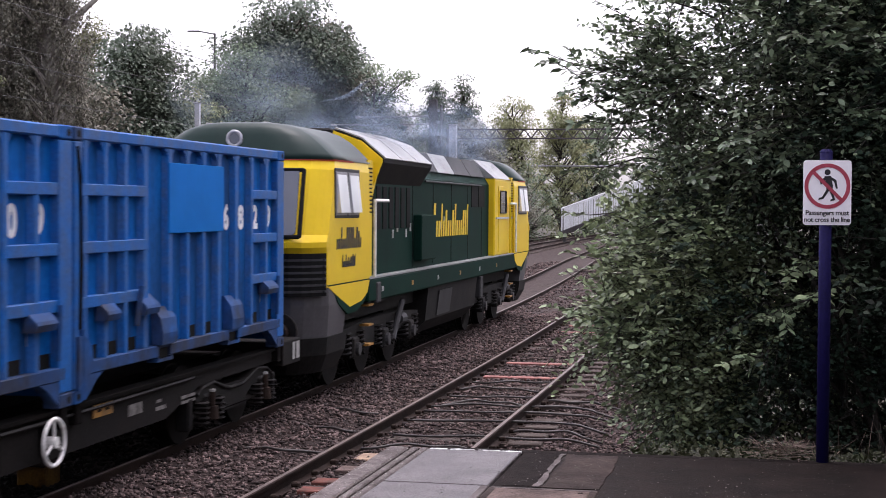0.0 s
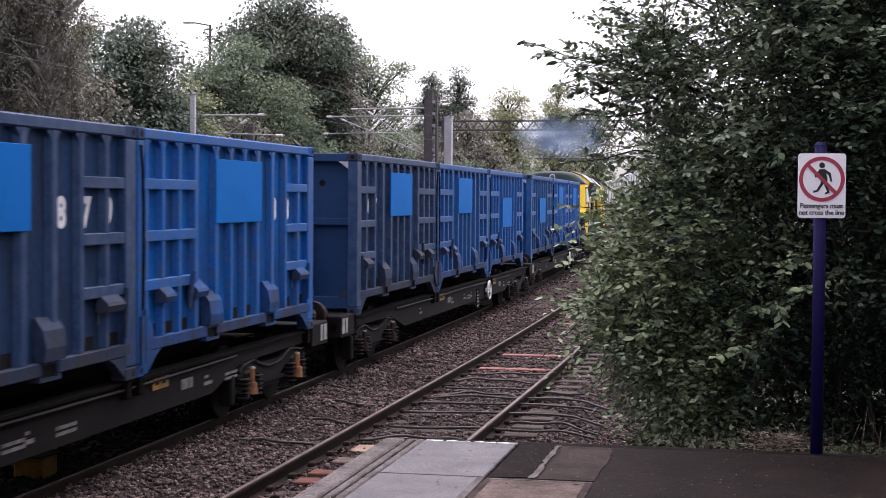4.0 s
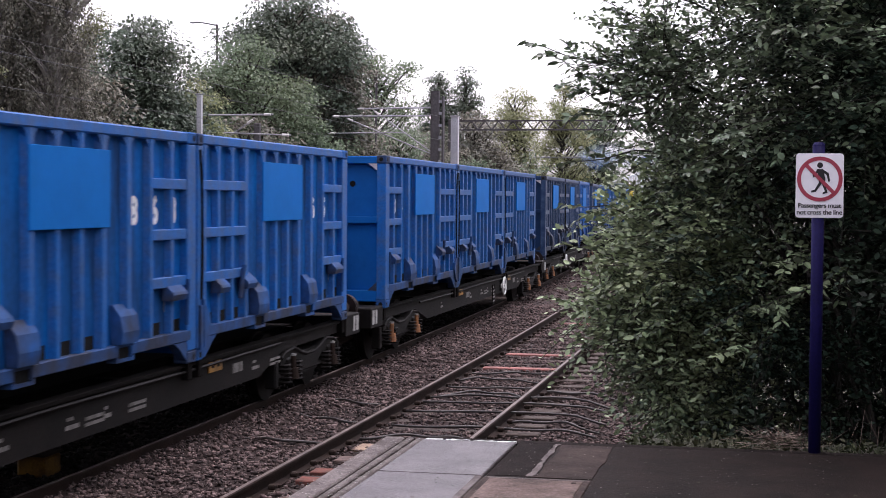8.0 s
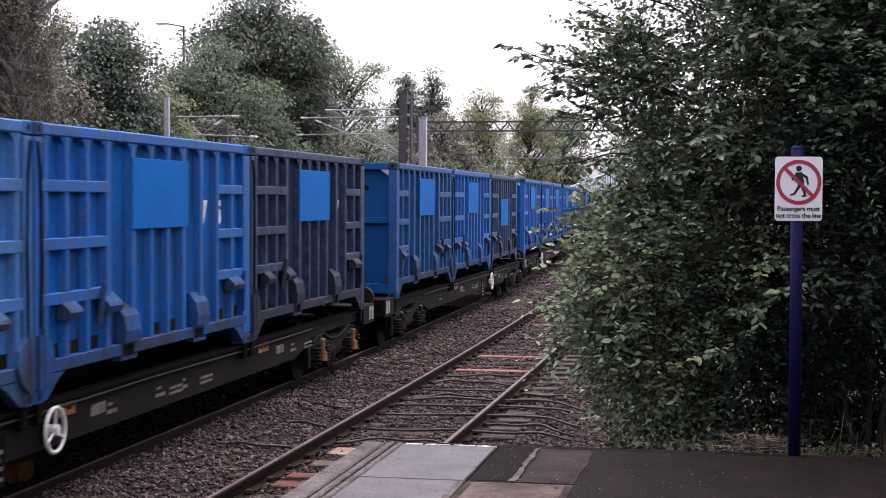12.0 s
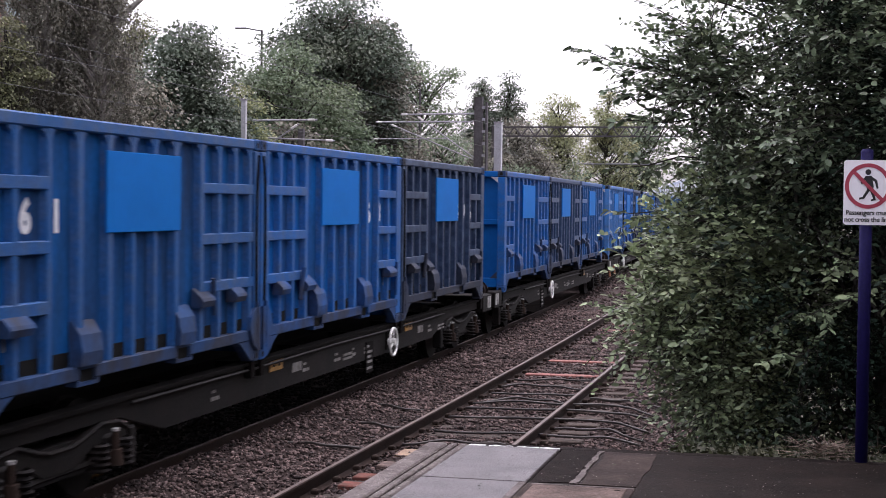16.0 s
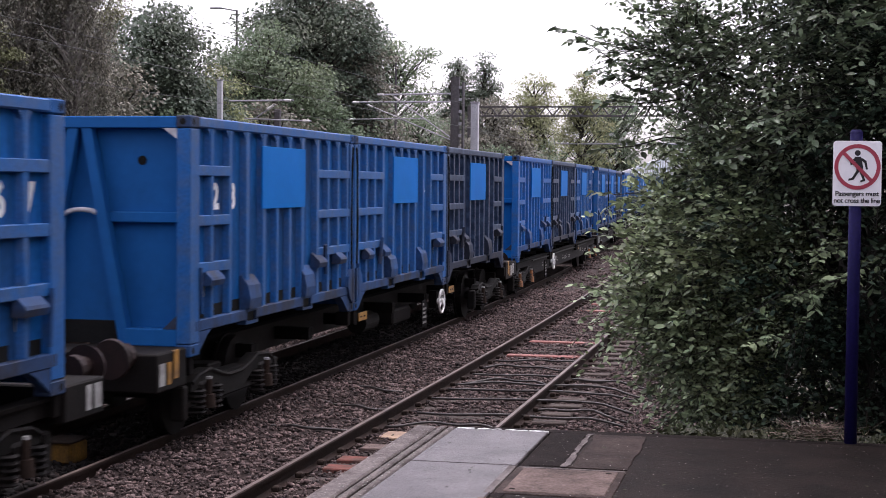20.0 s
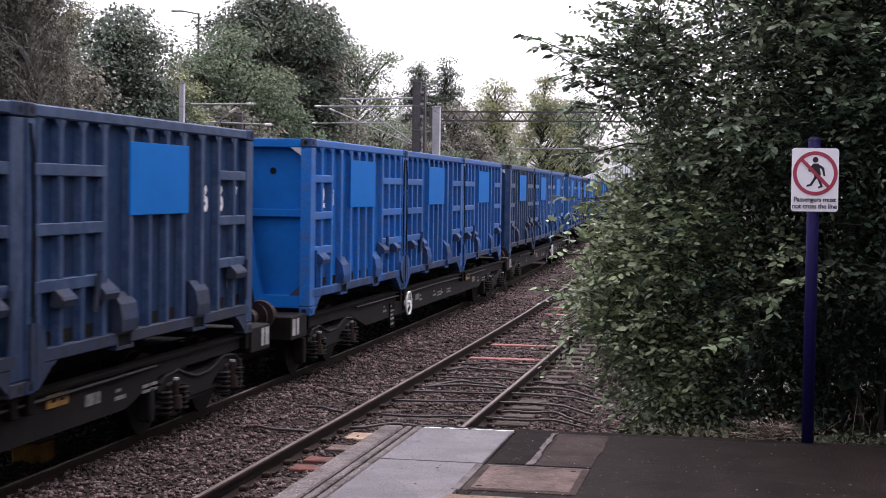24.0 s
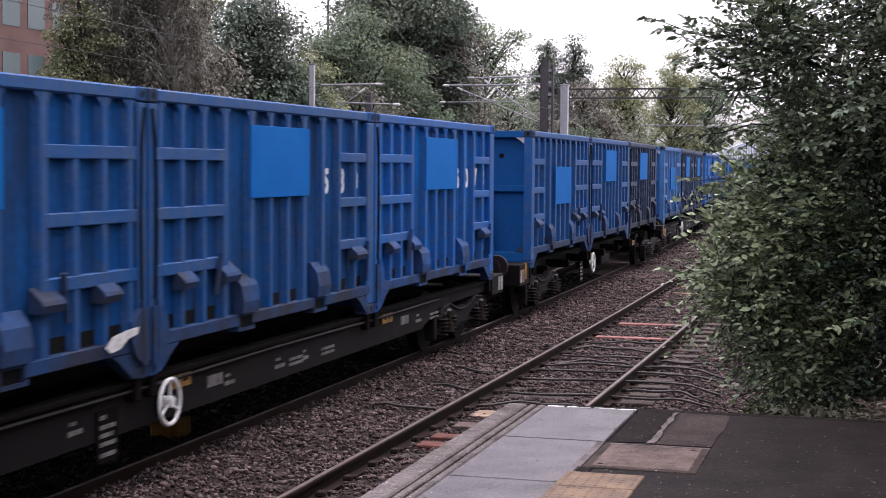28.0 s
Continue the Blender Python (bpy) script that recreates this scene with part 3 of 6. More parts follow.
# ---- warning sign ----
def warning_sign():
    t = tagged(new("warning_sign"), "white no-crossing sign on a purple-blue steel post", "sign")
    t.matrix_basis = pose(0.405, 11.12, 0, 0, 0, 8)
    part("post", Shape().tube((0, 0, 0.80), (0, 0, 3.05), 0.043, 16), M["post_blue"], t, smooth=True)
    part("post_cap", Shape().tube((0, 0, 3.05), (0, 0, 3.07), 0.046, 16, 0.03), M["post_blue"], t)
    w, h, z, r = 0.163, 0.222, 2.77, 0.022
    out = []
    for cx, cz, a0 in ((w - r, h - r, 0), (-w + r, h - r, 90), (-w + r, -h + r, 180), (w - r, -h + r, 270)):
        out += [(cx + r * math.cos(radians(a0 + k * 22.5)), z + cz + r * math.sin(radians(a0 + k * 22.5))) for k in range(5)]
    panel = part("sign_plate", Shape().prism(out, "y", -0.056, -0.050), M["sign_white"], t)
    zc = z + 0.045
    ringv, ringf, n = [], [], 48
    for i in range(n):
        a = 2 * math.pi * i / n
        for rad in (0.155, 0.129):
            for y in (-0.0595, -0.056):
                ringv.append((rad * math.cos(a), y, zc + rad * math.sin(a)))
    for i in range(n):
        p, q = 4 * i, 4 * ((i + 1) % n)
        ringf += [(p, q, q + 2, p + 2), (p + 1, p + 3, q + 3, q + 1), (p, p + 1, q + 1, q), (p + 2, q + 2, q + 3, p + 3)]
    part("prohibition_ring", Shape().add(ringv, ringf), M["sign_red"], panel)
    c = math.sqrt(0.5)
    bar = [(-0.135 * c - 0.012 * c, 0.135 * c - 0.012 * c), (-0.135 * c + 0.012 * c, 0.135 * c + 0.012 * c),
           (0.135 * c + 0.012 * c, -0.135 * c + 0.012 * c), (0.135 * c - 0.012 * c, -0.135 * c - 0.012 * c)]
    part("prohibition_bar", Shape().prism([(x, zc + q) for x, q in bar], "y", -0.0625, -0.0595), M["sign_red"], panel)
    f = Shape()
    f.tube((0, -0.0592, zc + 0.095), (0, -0.056, zc + 0.095), 0.020, 12)
    for o in ([(-0.020, 0.068), (0.022, 0.070), (0.038, 0.0), (0.034, -0.028), (-0.006, -0.026)],
              [(0.020, 0.066), (0.060, 0.042), (0.070, -0.016), (0.058, -0.018), (0.046, 0.028), (0.024, 0.044)],
              [(-0.018, 0.064), (-0.050, 0.030), (-0.046, 0.010), (-0.036, 0.014), (-0.034, 0.026), (-0.010, 0.044)],
              [(-0.006, -0.024), (0.016, -0.026), (-0.026, -0.088), (-0.060, -0.094), (-0.058, -0.080), (-0.036, -0.076)],
              [(0.010, -0.024), (0.034, -0.026), (0.054, -0.096), (0.020, -0.104), (0.022, -0.092), (0.036, -0.086)]):
        f.prism([(x, zc + q) for x, q in o], "y", -0.0588, -0.056)
    part("walking_symbol", f, M["sign_black"], panel)
    for body, q in (("Passengers must", -0.153), ("not cross the line", -0.200)):
        text_mesh("lettering", body, 0.048, M["sign_black"], panel, pose(0, -0.058, z + q, 90), 0.93, bold=0.0006)
    for q in (0.12, -0.12):
        part("bracket", Shape().box(-0.055, 0.055, -0.050, 0.048, z + q - 0.015, z + q + 0.015, 0.004), M["galvanised"], t)
    return t


warning_sign()


# ---- leaves ----
LEAF = np.array([(0, 0, 0), (0.24, 0.28, 0.05), (0.25, 0.62, 0.03), (0, 1, -0.06), (-0.25, 0.62, 0.03), (-0.24, 0.28, 0.05)])


KITE = np.array([(0, 0, 0), (0.26, 0.45, 0.04), (0, 1, -0.05), (-0.26, 0.45, 0.04)])


def leaf_mesh(name, base, way, roll, size, mat, narrow=1.0, simple=False):
    """Many leaves in one mesh: their stalk points, directions, turns about their length, and lengths."""
    n = len(base)
    d = way / np.linalg.norm(way, axis=1, keepdims=True)
    up = np.tile((0.0, 0.0, 1.0), (n, 1))
    s = np.cross(d, up)
    s /= np.maximum(np.linalg.norm(s, axis=1, keepdims=True), 1e-4)
    w = np.cross(s, d)
    c, q = np.cos(roll)[:, None], np.sin(roll)[:, None]
    s, w = s * c + w * q, w * c - s * q
    leaf = KITE if simple else LEAF
    faces = np.array([(0, 1, 2, 3)]) if simple else np.array([(0, 1, 2, 3), (0, 3, 4, 5)])
    L = leaf[None] * size[:, None, None]
    v = base[:, None] + narrow * L[..., :1] * s[:, None] + L[..., 1:2] * d[:, None] + min(1.0, narrow) * L[..., 2:] * w[:, None]
    f = (faces[None] + len(leaf) * np.arange(n)[:, None, None]).reshape(-1, 4)
    me = bpy.data.meshes.new(name)
    me.vertices.add(n * len(leaf)), me.loops.add(f.size), me.polygons.add(len(f))
    me.vertices.foreach_set("co", v.ravel())
    me.loops.foreach_set("vertex_index", f.ravel())
    me.polygons.foreach_set("loop_start", np.arange(0, f.size, 4))
    me.update(calc_edges=True)
    me.materials.append(mat)
    return me


def unit(rng, n):
    v = rng.normal(size=(n, 3))
    return v / np.linalg.norm(v, axis=1, keepdims=True)


def tapered(s, p, q, r0, r1, rng, n=6, bends=3):
    """A limb that wanders a little."""
    p, q = np.array(p, float), np.array(q, float)
    pts = [p + (q - p) * i / bends + (rng.normal(size=3) * 0.05 * np.linalg.norm(q - p) if 0 < i < bends else 0) for i in range(bends + 1)]
    for i in range(bends):
        a, b = r0 + (r1 - r0) * i / bends, r0 + (r1 - r0) * (i + 1) / bends
        s.tube(pts[i], pts[i + 1], a, n, b, caps=False)


def bush(seed, masses, twigs, mat, label, gaps, plain=False, sprays=(), grow=1.0):
    """masses: centre, radii, share of the twigs, how far inside the twigs begin."""
    rng = np.random.default_rng(seed)
    t = tagged(new("bush"), label, "bush")
    wood = Shape()
    base, way, roll, size = [], [], [], []
    for (c, r, share, inner, root) in masses:
        c, r = np.array(c), np.array(r)
        for _ in range(5 if r[0] > 1 else 1):
            e = c + unit(rng, 1)[0] * r * 0.6
            tapered(wood, root, e, 0.028, 0.010, rng, 6, 4)
        n = int(twigs * share)
        d = unit(rng, n)
        k = rng.uniform(inner, 1.0, n) ** 0.6
        p = c + d * r * k[:, None] * 0.88
        lump = np.array([noise.noise(Vector(q * 0.9)) for q in p])
        hollow = (p[:, 0] > 1.1) & (p[:, 2] < 1.3) & (p[:, 1] < 14.2)
        clump = np.array([noise.noise(Vector(q * 1.5 + np.array((7.0, 0, 0)))) for q in p])
        thin = plain & (p[:, 0] < 0.0) & (p[:, 2] > 2.9) & (rng.random(n) < 0.70)
        cave = (p[:, 0] > -0.35) & (p[:, 0] < 0.8) & (p[:, 2] > 0.9) & (p[:, 2] < 2.95) & (p[:, 1] < 13.9) & (rng.random(n) < 0.75)
        deep = (not plain) & (p[:, 0] > -0.2) & (p[:, 2] < 2.6) & (rng.random(n) < 0.8)
        keep = ~thin & ~cave & ~deep & (p[:, 2] > 0.0) & (lump > -0.28) & ~hollow & ((k < 0.5) | (clump > np.where((p[:, 2] < 2.7) & (p[:, 1] < 15.5), gaps, -0.3)))
        p, d = p[keep], d[keep]
        out = d * 0.7 + rng.normal(size=p.shape) * 0.45 + np.array((-0.05, -0.1, 0.12))
        out /= np.linalg.norm(out, axis=1, keepdims=True)
        length = rng.uniform(0.25, 0.75, len(p))
        for i in range(len(p)):
            m = int(6 + length[i] * 14)
            u = (np.arange(m) + 0.5) / m
            droop = np.stack([np.zeros(m), np.zeros(m), -0.25 * length[i] * u ** 2], 1)
            pts = p[i] + out[i] * (u * length[i])[:, None] + droop
            base.append(pts)
            side = np.cross(out[i], (0, 0, 1.0))
            side = side / (np.linalg.norm(side) + 1e-6)
            w = out[i] * 0.55 + side * np.where(np.arange(m) % 2, 0.8, -0.8)[:, None] + rng.normal(size=(m, 3)) * 0.35
            way.append(w)
            roll.append(rng.uniform(-0.9, 0.9, m))
            size.append(grow * rng.uniform(0.048, 0.10, m))
            if i % 3 == 0:
                wood.tube(p[i], pts[-1], 0.006, 3, 0.003, caps=False)
    for tip, back in sprays:
        # an outer branch with side twigs and large leaves in two rows
        tip = np.array(tip)
        foot = tip + np.array(back)
        tapered(wood, foot, tip, 0.012, 0.004, rng, 5, 4)
        for k in range(7):
            u = 0.15 + 0.85 * k / 6
            p = foot + (tip - foot) * u
            d = (tip - foot) / np.linalg.norm(tip - foot) + (rng.normal(size=3) * 0.42 if k < 6 else 0)
            d /= np.linalg.norm(d)
            q = p + d * rng.uniform(0.22, 0.42) * (1.1 - 0.5 * u)
            wood.tube(p, q, 0.005, 3, 0.002, caps=False)
            m = int(rng.integers(8, 13))
            f = (np.arange(m) + 0.6) / m
            base.append(p + (q - p) * f[:, None])
            side = np.cross(d, (0, 0, 1.0))
            side /= np.linalg.norm(side) + 1e-6
            way.append(d * 0.8 + side * np.where(np.arange(m) % 2, 0.8, -0.8)[:, None] + rng.normal(size=(m, 3)) * 0.3 + np.array((0, 0, -0.1)))
            roll.append(rng.uniform(-0.8, 0.8, m))
            size.append(rng.uniform(0.065, 0.112, m))
    base, way, roll, size = (np.concatenate(a) for a in (base, way, roll, size))
    part("trunk", wood, M["bark"], t)
    ob = new("foliage", leaf_mesh("foliage", base, way, roll, size, mat, 1.15 if plain else 1.0, plain))
    ob.parent = t
    ob["kind"] = "stuff"
    return t


ROOT = (1.2, 14.5, -0.3)
RIGHT = (3.2, 14.5, -0.3)
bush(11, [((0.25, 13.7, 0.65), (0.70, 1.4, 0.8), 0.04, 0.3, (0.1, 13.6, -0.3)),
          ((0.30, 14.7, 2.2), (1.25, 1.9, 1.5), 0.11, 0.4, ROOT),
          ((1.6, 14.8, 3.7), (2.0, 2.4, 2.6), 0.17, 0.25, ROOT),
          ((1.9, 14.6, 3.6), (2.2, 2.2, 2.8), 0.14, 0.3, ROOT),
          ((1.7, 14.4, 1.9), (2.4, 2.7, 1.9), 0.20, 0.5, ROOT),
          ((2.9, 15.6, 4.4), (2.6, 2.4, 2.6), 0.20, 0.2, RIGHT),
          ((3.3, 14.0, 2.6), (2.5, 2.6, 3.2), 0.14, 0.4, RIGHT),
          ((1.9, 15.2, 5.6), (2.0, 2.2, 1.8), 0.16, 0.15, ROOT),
          # next three: unseen masses up and to the right, added for shading
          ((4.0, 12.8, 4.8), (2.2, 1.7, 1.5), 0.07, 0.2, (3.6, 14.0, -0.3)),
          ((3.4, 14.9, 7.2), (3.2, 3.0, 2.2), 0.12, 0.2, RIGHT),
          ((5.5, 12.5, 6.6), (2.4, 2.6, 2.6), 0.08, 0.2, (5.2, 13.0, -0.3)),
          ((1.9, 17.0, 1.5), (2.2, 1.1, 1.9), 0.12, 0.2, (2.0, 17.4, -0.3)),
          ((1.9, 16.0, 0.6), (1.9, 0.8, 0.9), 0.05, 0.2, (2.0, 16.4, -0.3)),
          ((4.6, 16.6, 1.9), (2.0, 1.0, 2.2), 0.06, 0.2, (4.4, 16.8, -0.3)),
          # unseen canopy overhead, added to darken the leaves below
          ((3.6, 12.8, 8.8), (3.4, 3.0, 1.8), 0.12, 0.2, (5.2, 13.0, -0.3))], 21000, M["leaf_shaded"],
     "large leafy bush behind the sign with shade put into its dark green", 0.08, True)
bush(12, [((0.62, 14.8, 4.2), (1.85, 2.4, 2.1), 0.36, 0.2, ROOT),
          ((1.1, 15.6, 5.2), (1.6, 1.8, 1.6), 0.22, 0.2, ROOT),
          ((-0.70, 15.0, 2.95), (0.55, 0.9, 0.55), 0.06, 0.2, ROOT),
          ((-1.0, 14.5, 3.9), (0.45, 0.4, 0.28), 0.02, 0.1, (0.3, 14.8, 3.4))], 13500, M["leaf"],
     "tall leafy bush with sky showing between its branches", -0.2, grow=0.85,
     sprays=[((-1.94, 14.2, 4.05), (0.9, 0.3, -0.25)), ((-1.82, 14.3, 3.95), (0.9, 0.3, -0.35)), ((-1.68, 14.2, 3.69), (0.8, 0.3, -0.1)), ((-1.53, 14.2, 3.44), (0.7, 0.4, 0.1)),
             ((-1.40, 14.3, 4.47), (0.8, 0.4, -0.4)), ((-1.29, 14.2, 4.23), (0.8, 0.4, -0.2)), ((-1.34, 14.5, 4.80), (0.9, 0.3, -0.4)), ((-1.61, 14.2, 3.01), (0.9, 0.3, 0.1)),
             ((-0.24, 12.7, 3.20), (0.5, 0.8, 0.2)), ((-0.04, 12.7, 3.08), (0.5, 0.9, 0.2)), ((0.28, 12.7, 4.04), (0.6, 0.9, 0.2)), ((0.62, 12.7, 3.97), (0.6, 0.8, 0.2)),
             ((0.87, 12.7, 3.92), (0.5, 0.8, 0.2)), ((0.84, 12.7, 3.44), (0.7, 0.6, 0.2)), ((1.35, 12.7, 4.2), (0.6, 0.8, 0.1)), ((-0.50, 13.0, 2.9), (0.6, 0.9, 0.1))])
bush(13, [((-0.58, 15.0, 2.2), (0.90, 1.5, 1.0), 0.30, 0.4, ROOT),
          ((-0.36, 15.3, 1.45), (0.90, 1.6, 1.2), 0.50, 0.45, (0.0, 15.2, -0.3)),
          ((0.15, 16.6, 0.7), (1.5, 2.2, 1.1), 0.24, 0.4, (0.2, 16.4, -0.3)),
          ((-1.22, 14.8, 1.62), (0.55, 0.5, 0.25), 0.03, 0.1, (0.0, 15.0, 1.0))], 5000, M["leaf_skylit"],
     "lower olive-green shrub spilling towards the tracks, paled further for sky light", -0.2, grow=0.98,
     sprays=[((-1.59, 14.4, 2.59), (0.8, 0.5, -0.1)), ((-1.61, 14.3, 2.21), (0.8, 0.5, -0.2)), ((-1.59, 14.3, 1.77), (0.8, 0.5, -0.3)), ((-1.40, 14.2, 1.41), (0.7, 0.5, -0.3)),
             ((-1.78, 14.6, 1.70), (0.9, 0.5, -0.2)), ((-0.50, 13.3, 2.43), (0.4, 0.8, -0.1)), ((-0.72, 13.3, 1.97), (0.4, 0.8, -0.1)), ((-0.95, 13.5, 1.6), (0.4, 0.8, -0.1)),
             ((-0.85, 13.4, 2.3), (0.4, 0.8, -0.2)), ((0.17, 12.9, 2.17), (0.4, 0.8, 0.1)), ((0.43, 12.9, 1.99), (0.4, 0.8, 0.1)), ((0.04, 12.9, 1.80), (0.4, 0.8, 0.1)), ((-0.22, 12.9, 1.44), (0.4, 0.8, 0.1))])


LEAF_SCALE = 0.56


def tree(name, x, y, height, radius, lean, mat, seed, label, low=0.25, leaf=0.32, clumps=46, drooping=False, per=70):
    rng = np.random.default_rng(seed)
    z0 = ground_height(x, y) - 0.1
    t = tagged(new(name), label, "tree")
    t.matrix_basis = pose(x, y, z0)
    wood = Shape()
    top = np.array((lean, 0, height * 0.86))
    tapered(wood, (0, 0, 0), top, 0.022 * height, 0.03, rng, 8, 5)
    c = np.array((lean * 0.6, 0, height * (low + 1) / 2))
    r = np.array((radius, radius, height * (1 - low) / 2))
    if drooping:
        clumps = int(clumps * 2.2)
    d = unit(rng, clumps)
    k = rng.uniform(0.30, 0.97, clumps) ** 0.7
    taper = 1 - {"broad_tree": 0.05, "chestnut_tree": 0.45}.get(name, 0.35) * np.clip(d[:, 2:], 0, 1)
    cc = c + d * r * k[:, None] * np.concatenate([taper, taper, np.ones_like(taper)], 1)
    base, way, roll, size = [], [], [], []
    for q in cc:
        a = np.array((q[0] * 0.1, q[1] * 0.1, max(0.2 * height, q[2] - abs(q[0]) * 0.7 - 0.6)))
        tapered(wood, a, q, 0.05 + 0.003 * height, 0.02, rng, 4, 2)
        n = int((2.2 if y < 100 and x < 0 else 1.4) * per * rng.uniform(0.6, 1.4))
        v = unit(rng, n)
        if drooping:
            # hanging strands
            n = n // 2
            v = v[:n]
            fall = rng.random(n) * rng.uniform(0.9, 2.6)
            sway = rng.normal(size=2) * 0.12
            u = np.stack([v[:, 0] * 0.17 + sway[0] * fall, v[:, 1] * 0.17 + sway[1] * fall, 0.2 - fall], 1)
            out = np.stack([v[:, 0] * 0.7, v[:, 1] * 0.7, np.full(n, -1.0)], 1)
        else:
            cr = rng.uniform(0.20, 0.34) * min(radius, 3.4) + 0.25
            v[:, 2] = np.where(rng.random(n) < 0.6, np.abs(v[:, 2]), v[:, 2])
            u = v * (rng.random((n, 1)) ** 0.4) * np.array((cr, cr, cr * 0.72))
            out = np.stack([v[:, 0], v[:, 1], np.full(n, -0.5)], 1)
        base.append(q + u)
        way.append(out + rng.normal(size=(n, 3)) * 0.42)
        roll.append(rng.uniform(-0.8, 0.8, n))
        size.append(LEAF_SCALE * leaf * rng.uniform(0.6, 1.3, n))
    base, way, roll, size = (np.concatenate(a) for a in (base, way, roll, size))
    part("trunk", wood, M["birch_bark"] if name == "birch_tree" else M["bark"], t)
    ob = new("crown", leaf_mesh("crown", base, way, roll, size, mat, 1.3, True))
    ob.parent = t
    return t


CHESTNUT = "dark green chestnut tree with dense palm-shaped foliage"
BIRCH = "tall drooping birch tree with thin brownish foliage"
tree("birch_tree", -25.9, 50.5, 15.5, 1.3, 0.3, M["leaf_birch"], 1, BIRCH, 0.05, 0.17, 130, True, 150)
tree("birch_tree", -25.2, 47.5, 15.0, 1.9, -0.2, M["leaf_birch"], 2, BIRCH, 0.05, 0.17, 140, True, 150)
tree("birch_tree", -23.3, 48, 13.6, 1.6, -0.2, M["leaf_birch"], 3, BIRCH, 0.05, 0.17, 120, True, 150)
tree("young_tree", -28.4, 62, 9.6, 1.5, 0.1, M["leaf_olive"], 17, "slender tree with yellow-green leaves", 0.1, 0.20, 60, False, 80)
tree("chestnut_tree", -24.2, 57, 8.7, 3.2, 0.0, M["leaf_chestnut"], 4, CHESTNUT, 0.0, 0.28, 210, per=110)
tree("chestnut_tree", -25.9, 56, 7.2, 2.2, 0.0, M["leaf_chestnut"], 41, CHESTNUT, 0.0, 0.28, 130, per=90)
tree("chestnut_tree", -22.8, 56.5, 6.4, 1.9, 0.0, M["leaf_chestnut"], 44, CHESTNUT, 0.0, 0.28, 100, per=90)
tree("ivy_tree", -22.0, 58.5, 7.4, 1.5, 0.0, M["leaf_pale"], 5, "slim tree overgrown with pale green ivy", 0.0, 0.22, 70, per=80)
tree("broad_tree", -24.2, 76, 12.9, 4.1, 0.3, M["leaf_chestnut"], 6, "tall broad dark green tree behind the railway", 0.0, 0.34, 260, per=100)
tree("broad_tree", -22.9, 77, 12.4, 3.0, 0.0, M["leaf_birch"], 42, "tall broad brownish tree behind the railway", 0.0, 0.34, 170, per=100)
tree("broad_tree", -22.6, 66, 9.4, 3.0, 0.0, M["leaf_green"], 7, "rounded grey-green tree behind the railway", 0.0, 0.28, 170, per=100)
tree("broad_tree", -20.9, 68, 6.4, 2.0, 0.0, M["leaf_green"], 43, "rounded grey-green tree behind the railway", 0.0, 0.28, 110, per=100)
tree("broad_tree", -27.0, 106, 12.0, 4.0, 0.0, M["leaf_green"], 8, "tree with thin pale top behind the railway", 0.0, 0.36, 130, per=80)
tree("chestnut_tree", -26.3, 124, 12.4, 1.7, 0.0, M["leaf_chestnut"], 9, CHESTNUT, 0.1, 0.34, 110, per=80)
tree("chestnut_tree", -24.1, 124, 12.5, 2.0, 0.0, M["leaf_chestnut"], 10, CHESTNUT, 0.1, 0.34, 120, per=80)
tree("copper_tree", -21.4, 114, 9.2, 3.2, 0.0, M["leaf_birch"], 12, "reddish brown tree beside the railway", 0.0, 0.36, 120, per=80)
tree("young_tree", -22.0, 136, 13.2, 2.8, 0.0, M["leaf_pale"], 13, "yellow-green tree beside the railway, its leaf colour lightened for haze", 0.0, 0.38, 130, per=80)
tree("young_tree", -18.4, 142, 14.2, 2.8, 0.0, M["leaf_pale"], 14, "yellow-green tree beside the railway, its leaf colour lightened for haze", 0.0, 0.38, 130, per=80)
tree("broad_tree", -17.6, 158, 14.0, 3.4, 0.0, M["leaf_green"], 15, "distant grey-green tree beyond the footbridge", 0.0, 0.45, 140, per=80)
tree("broad_tree", -11.0, 185, 11.5, 5.0, 0.0, M["leaf_green"], 16, "distant grey-green tree beyond the footbridge", 0.0, 0.5, 140, per=80)
tree("broad_tree", -1.0, 190, 12.5, 6.0, 0.0, M["leaf_green"], 18, "distant grey-green tree beyond the footbridge", 0.0, 0.5, 140, per=80)
for i, (x, y, h) in enumerate(((-24.0, 51, 7.0), (-21.6, 53, 5.0), (-21.3, 62, 6.0), (-20.9, 72, 6.0), (-20.6, 80, 6.4), (-21, 88, 7.0), (-20.5, 96, 7.4), (-26.4, 50, 5.6),
                               (-29.5, 50, 3.0), (-20.2, 106, 6.6), (-19.6, 119, 6.4), (-19.4, 128, 7.0))):
    tree("hedge_shrub", x, y, h, 2.6, 0, M["leaf_green"] if i % 2 else M["leaf_birch"], 30 + i, "dense dark shrub on the railway bank", 0.0, 0.30, 80, per=42)

# unseen trees, added to block the bright sky on the right
for i, (x, y, h) in enumerate(((6.5, 23, 9.0), (5.6, 31, 9.5), (7.0, 40, 10.0), (6.0, 50, 9.0), (7.5, 61, 10.0), (8.0, 74, 10.0), (10.0, 88, 11.0), (9.6, 14, 9.0), (11.0, 5, 9.5))):
    tree("lineside_tree", x, y, h, 3.2, 0, M["leaf_green"], 60 + i, "added unseen tree behind the bush that keeps open sky out of reflections", 0.0, 0.55, 60, per=30)
tree("young_tree", -25.2, 45.4, 7.8, 1.35, 0.0, M["leaf_olive"], 71, "bushy olive-green tree in front of the birches", 0.0, 0.20, 70, per=90)


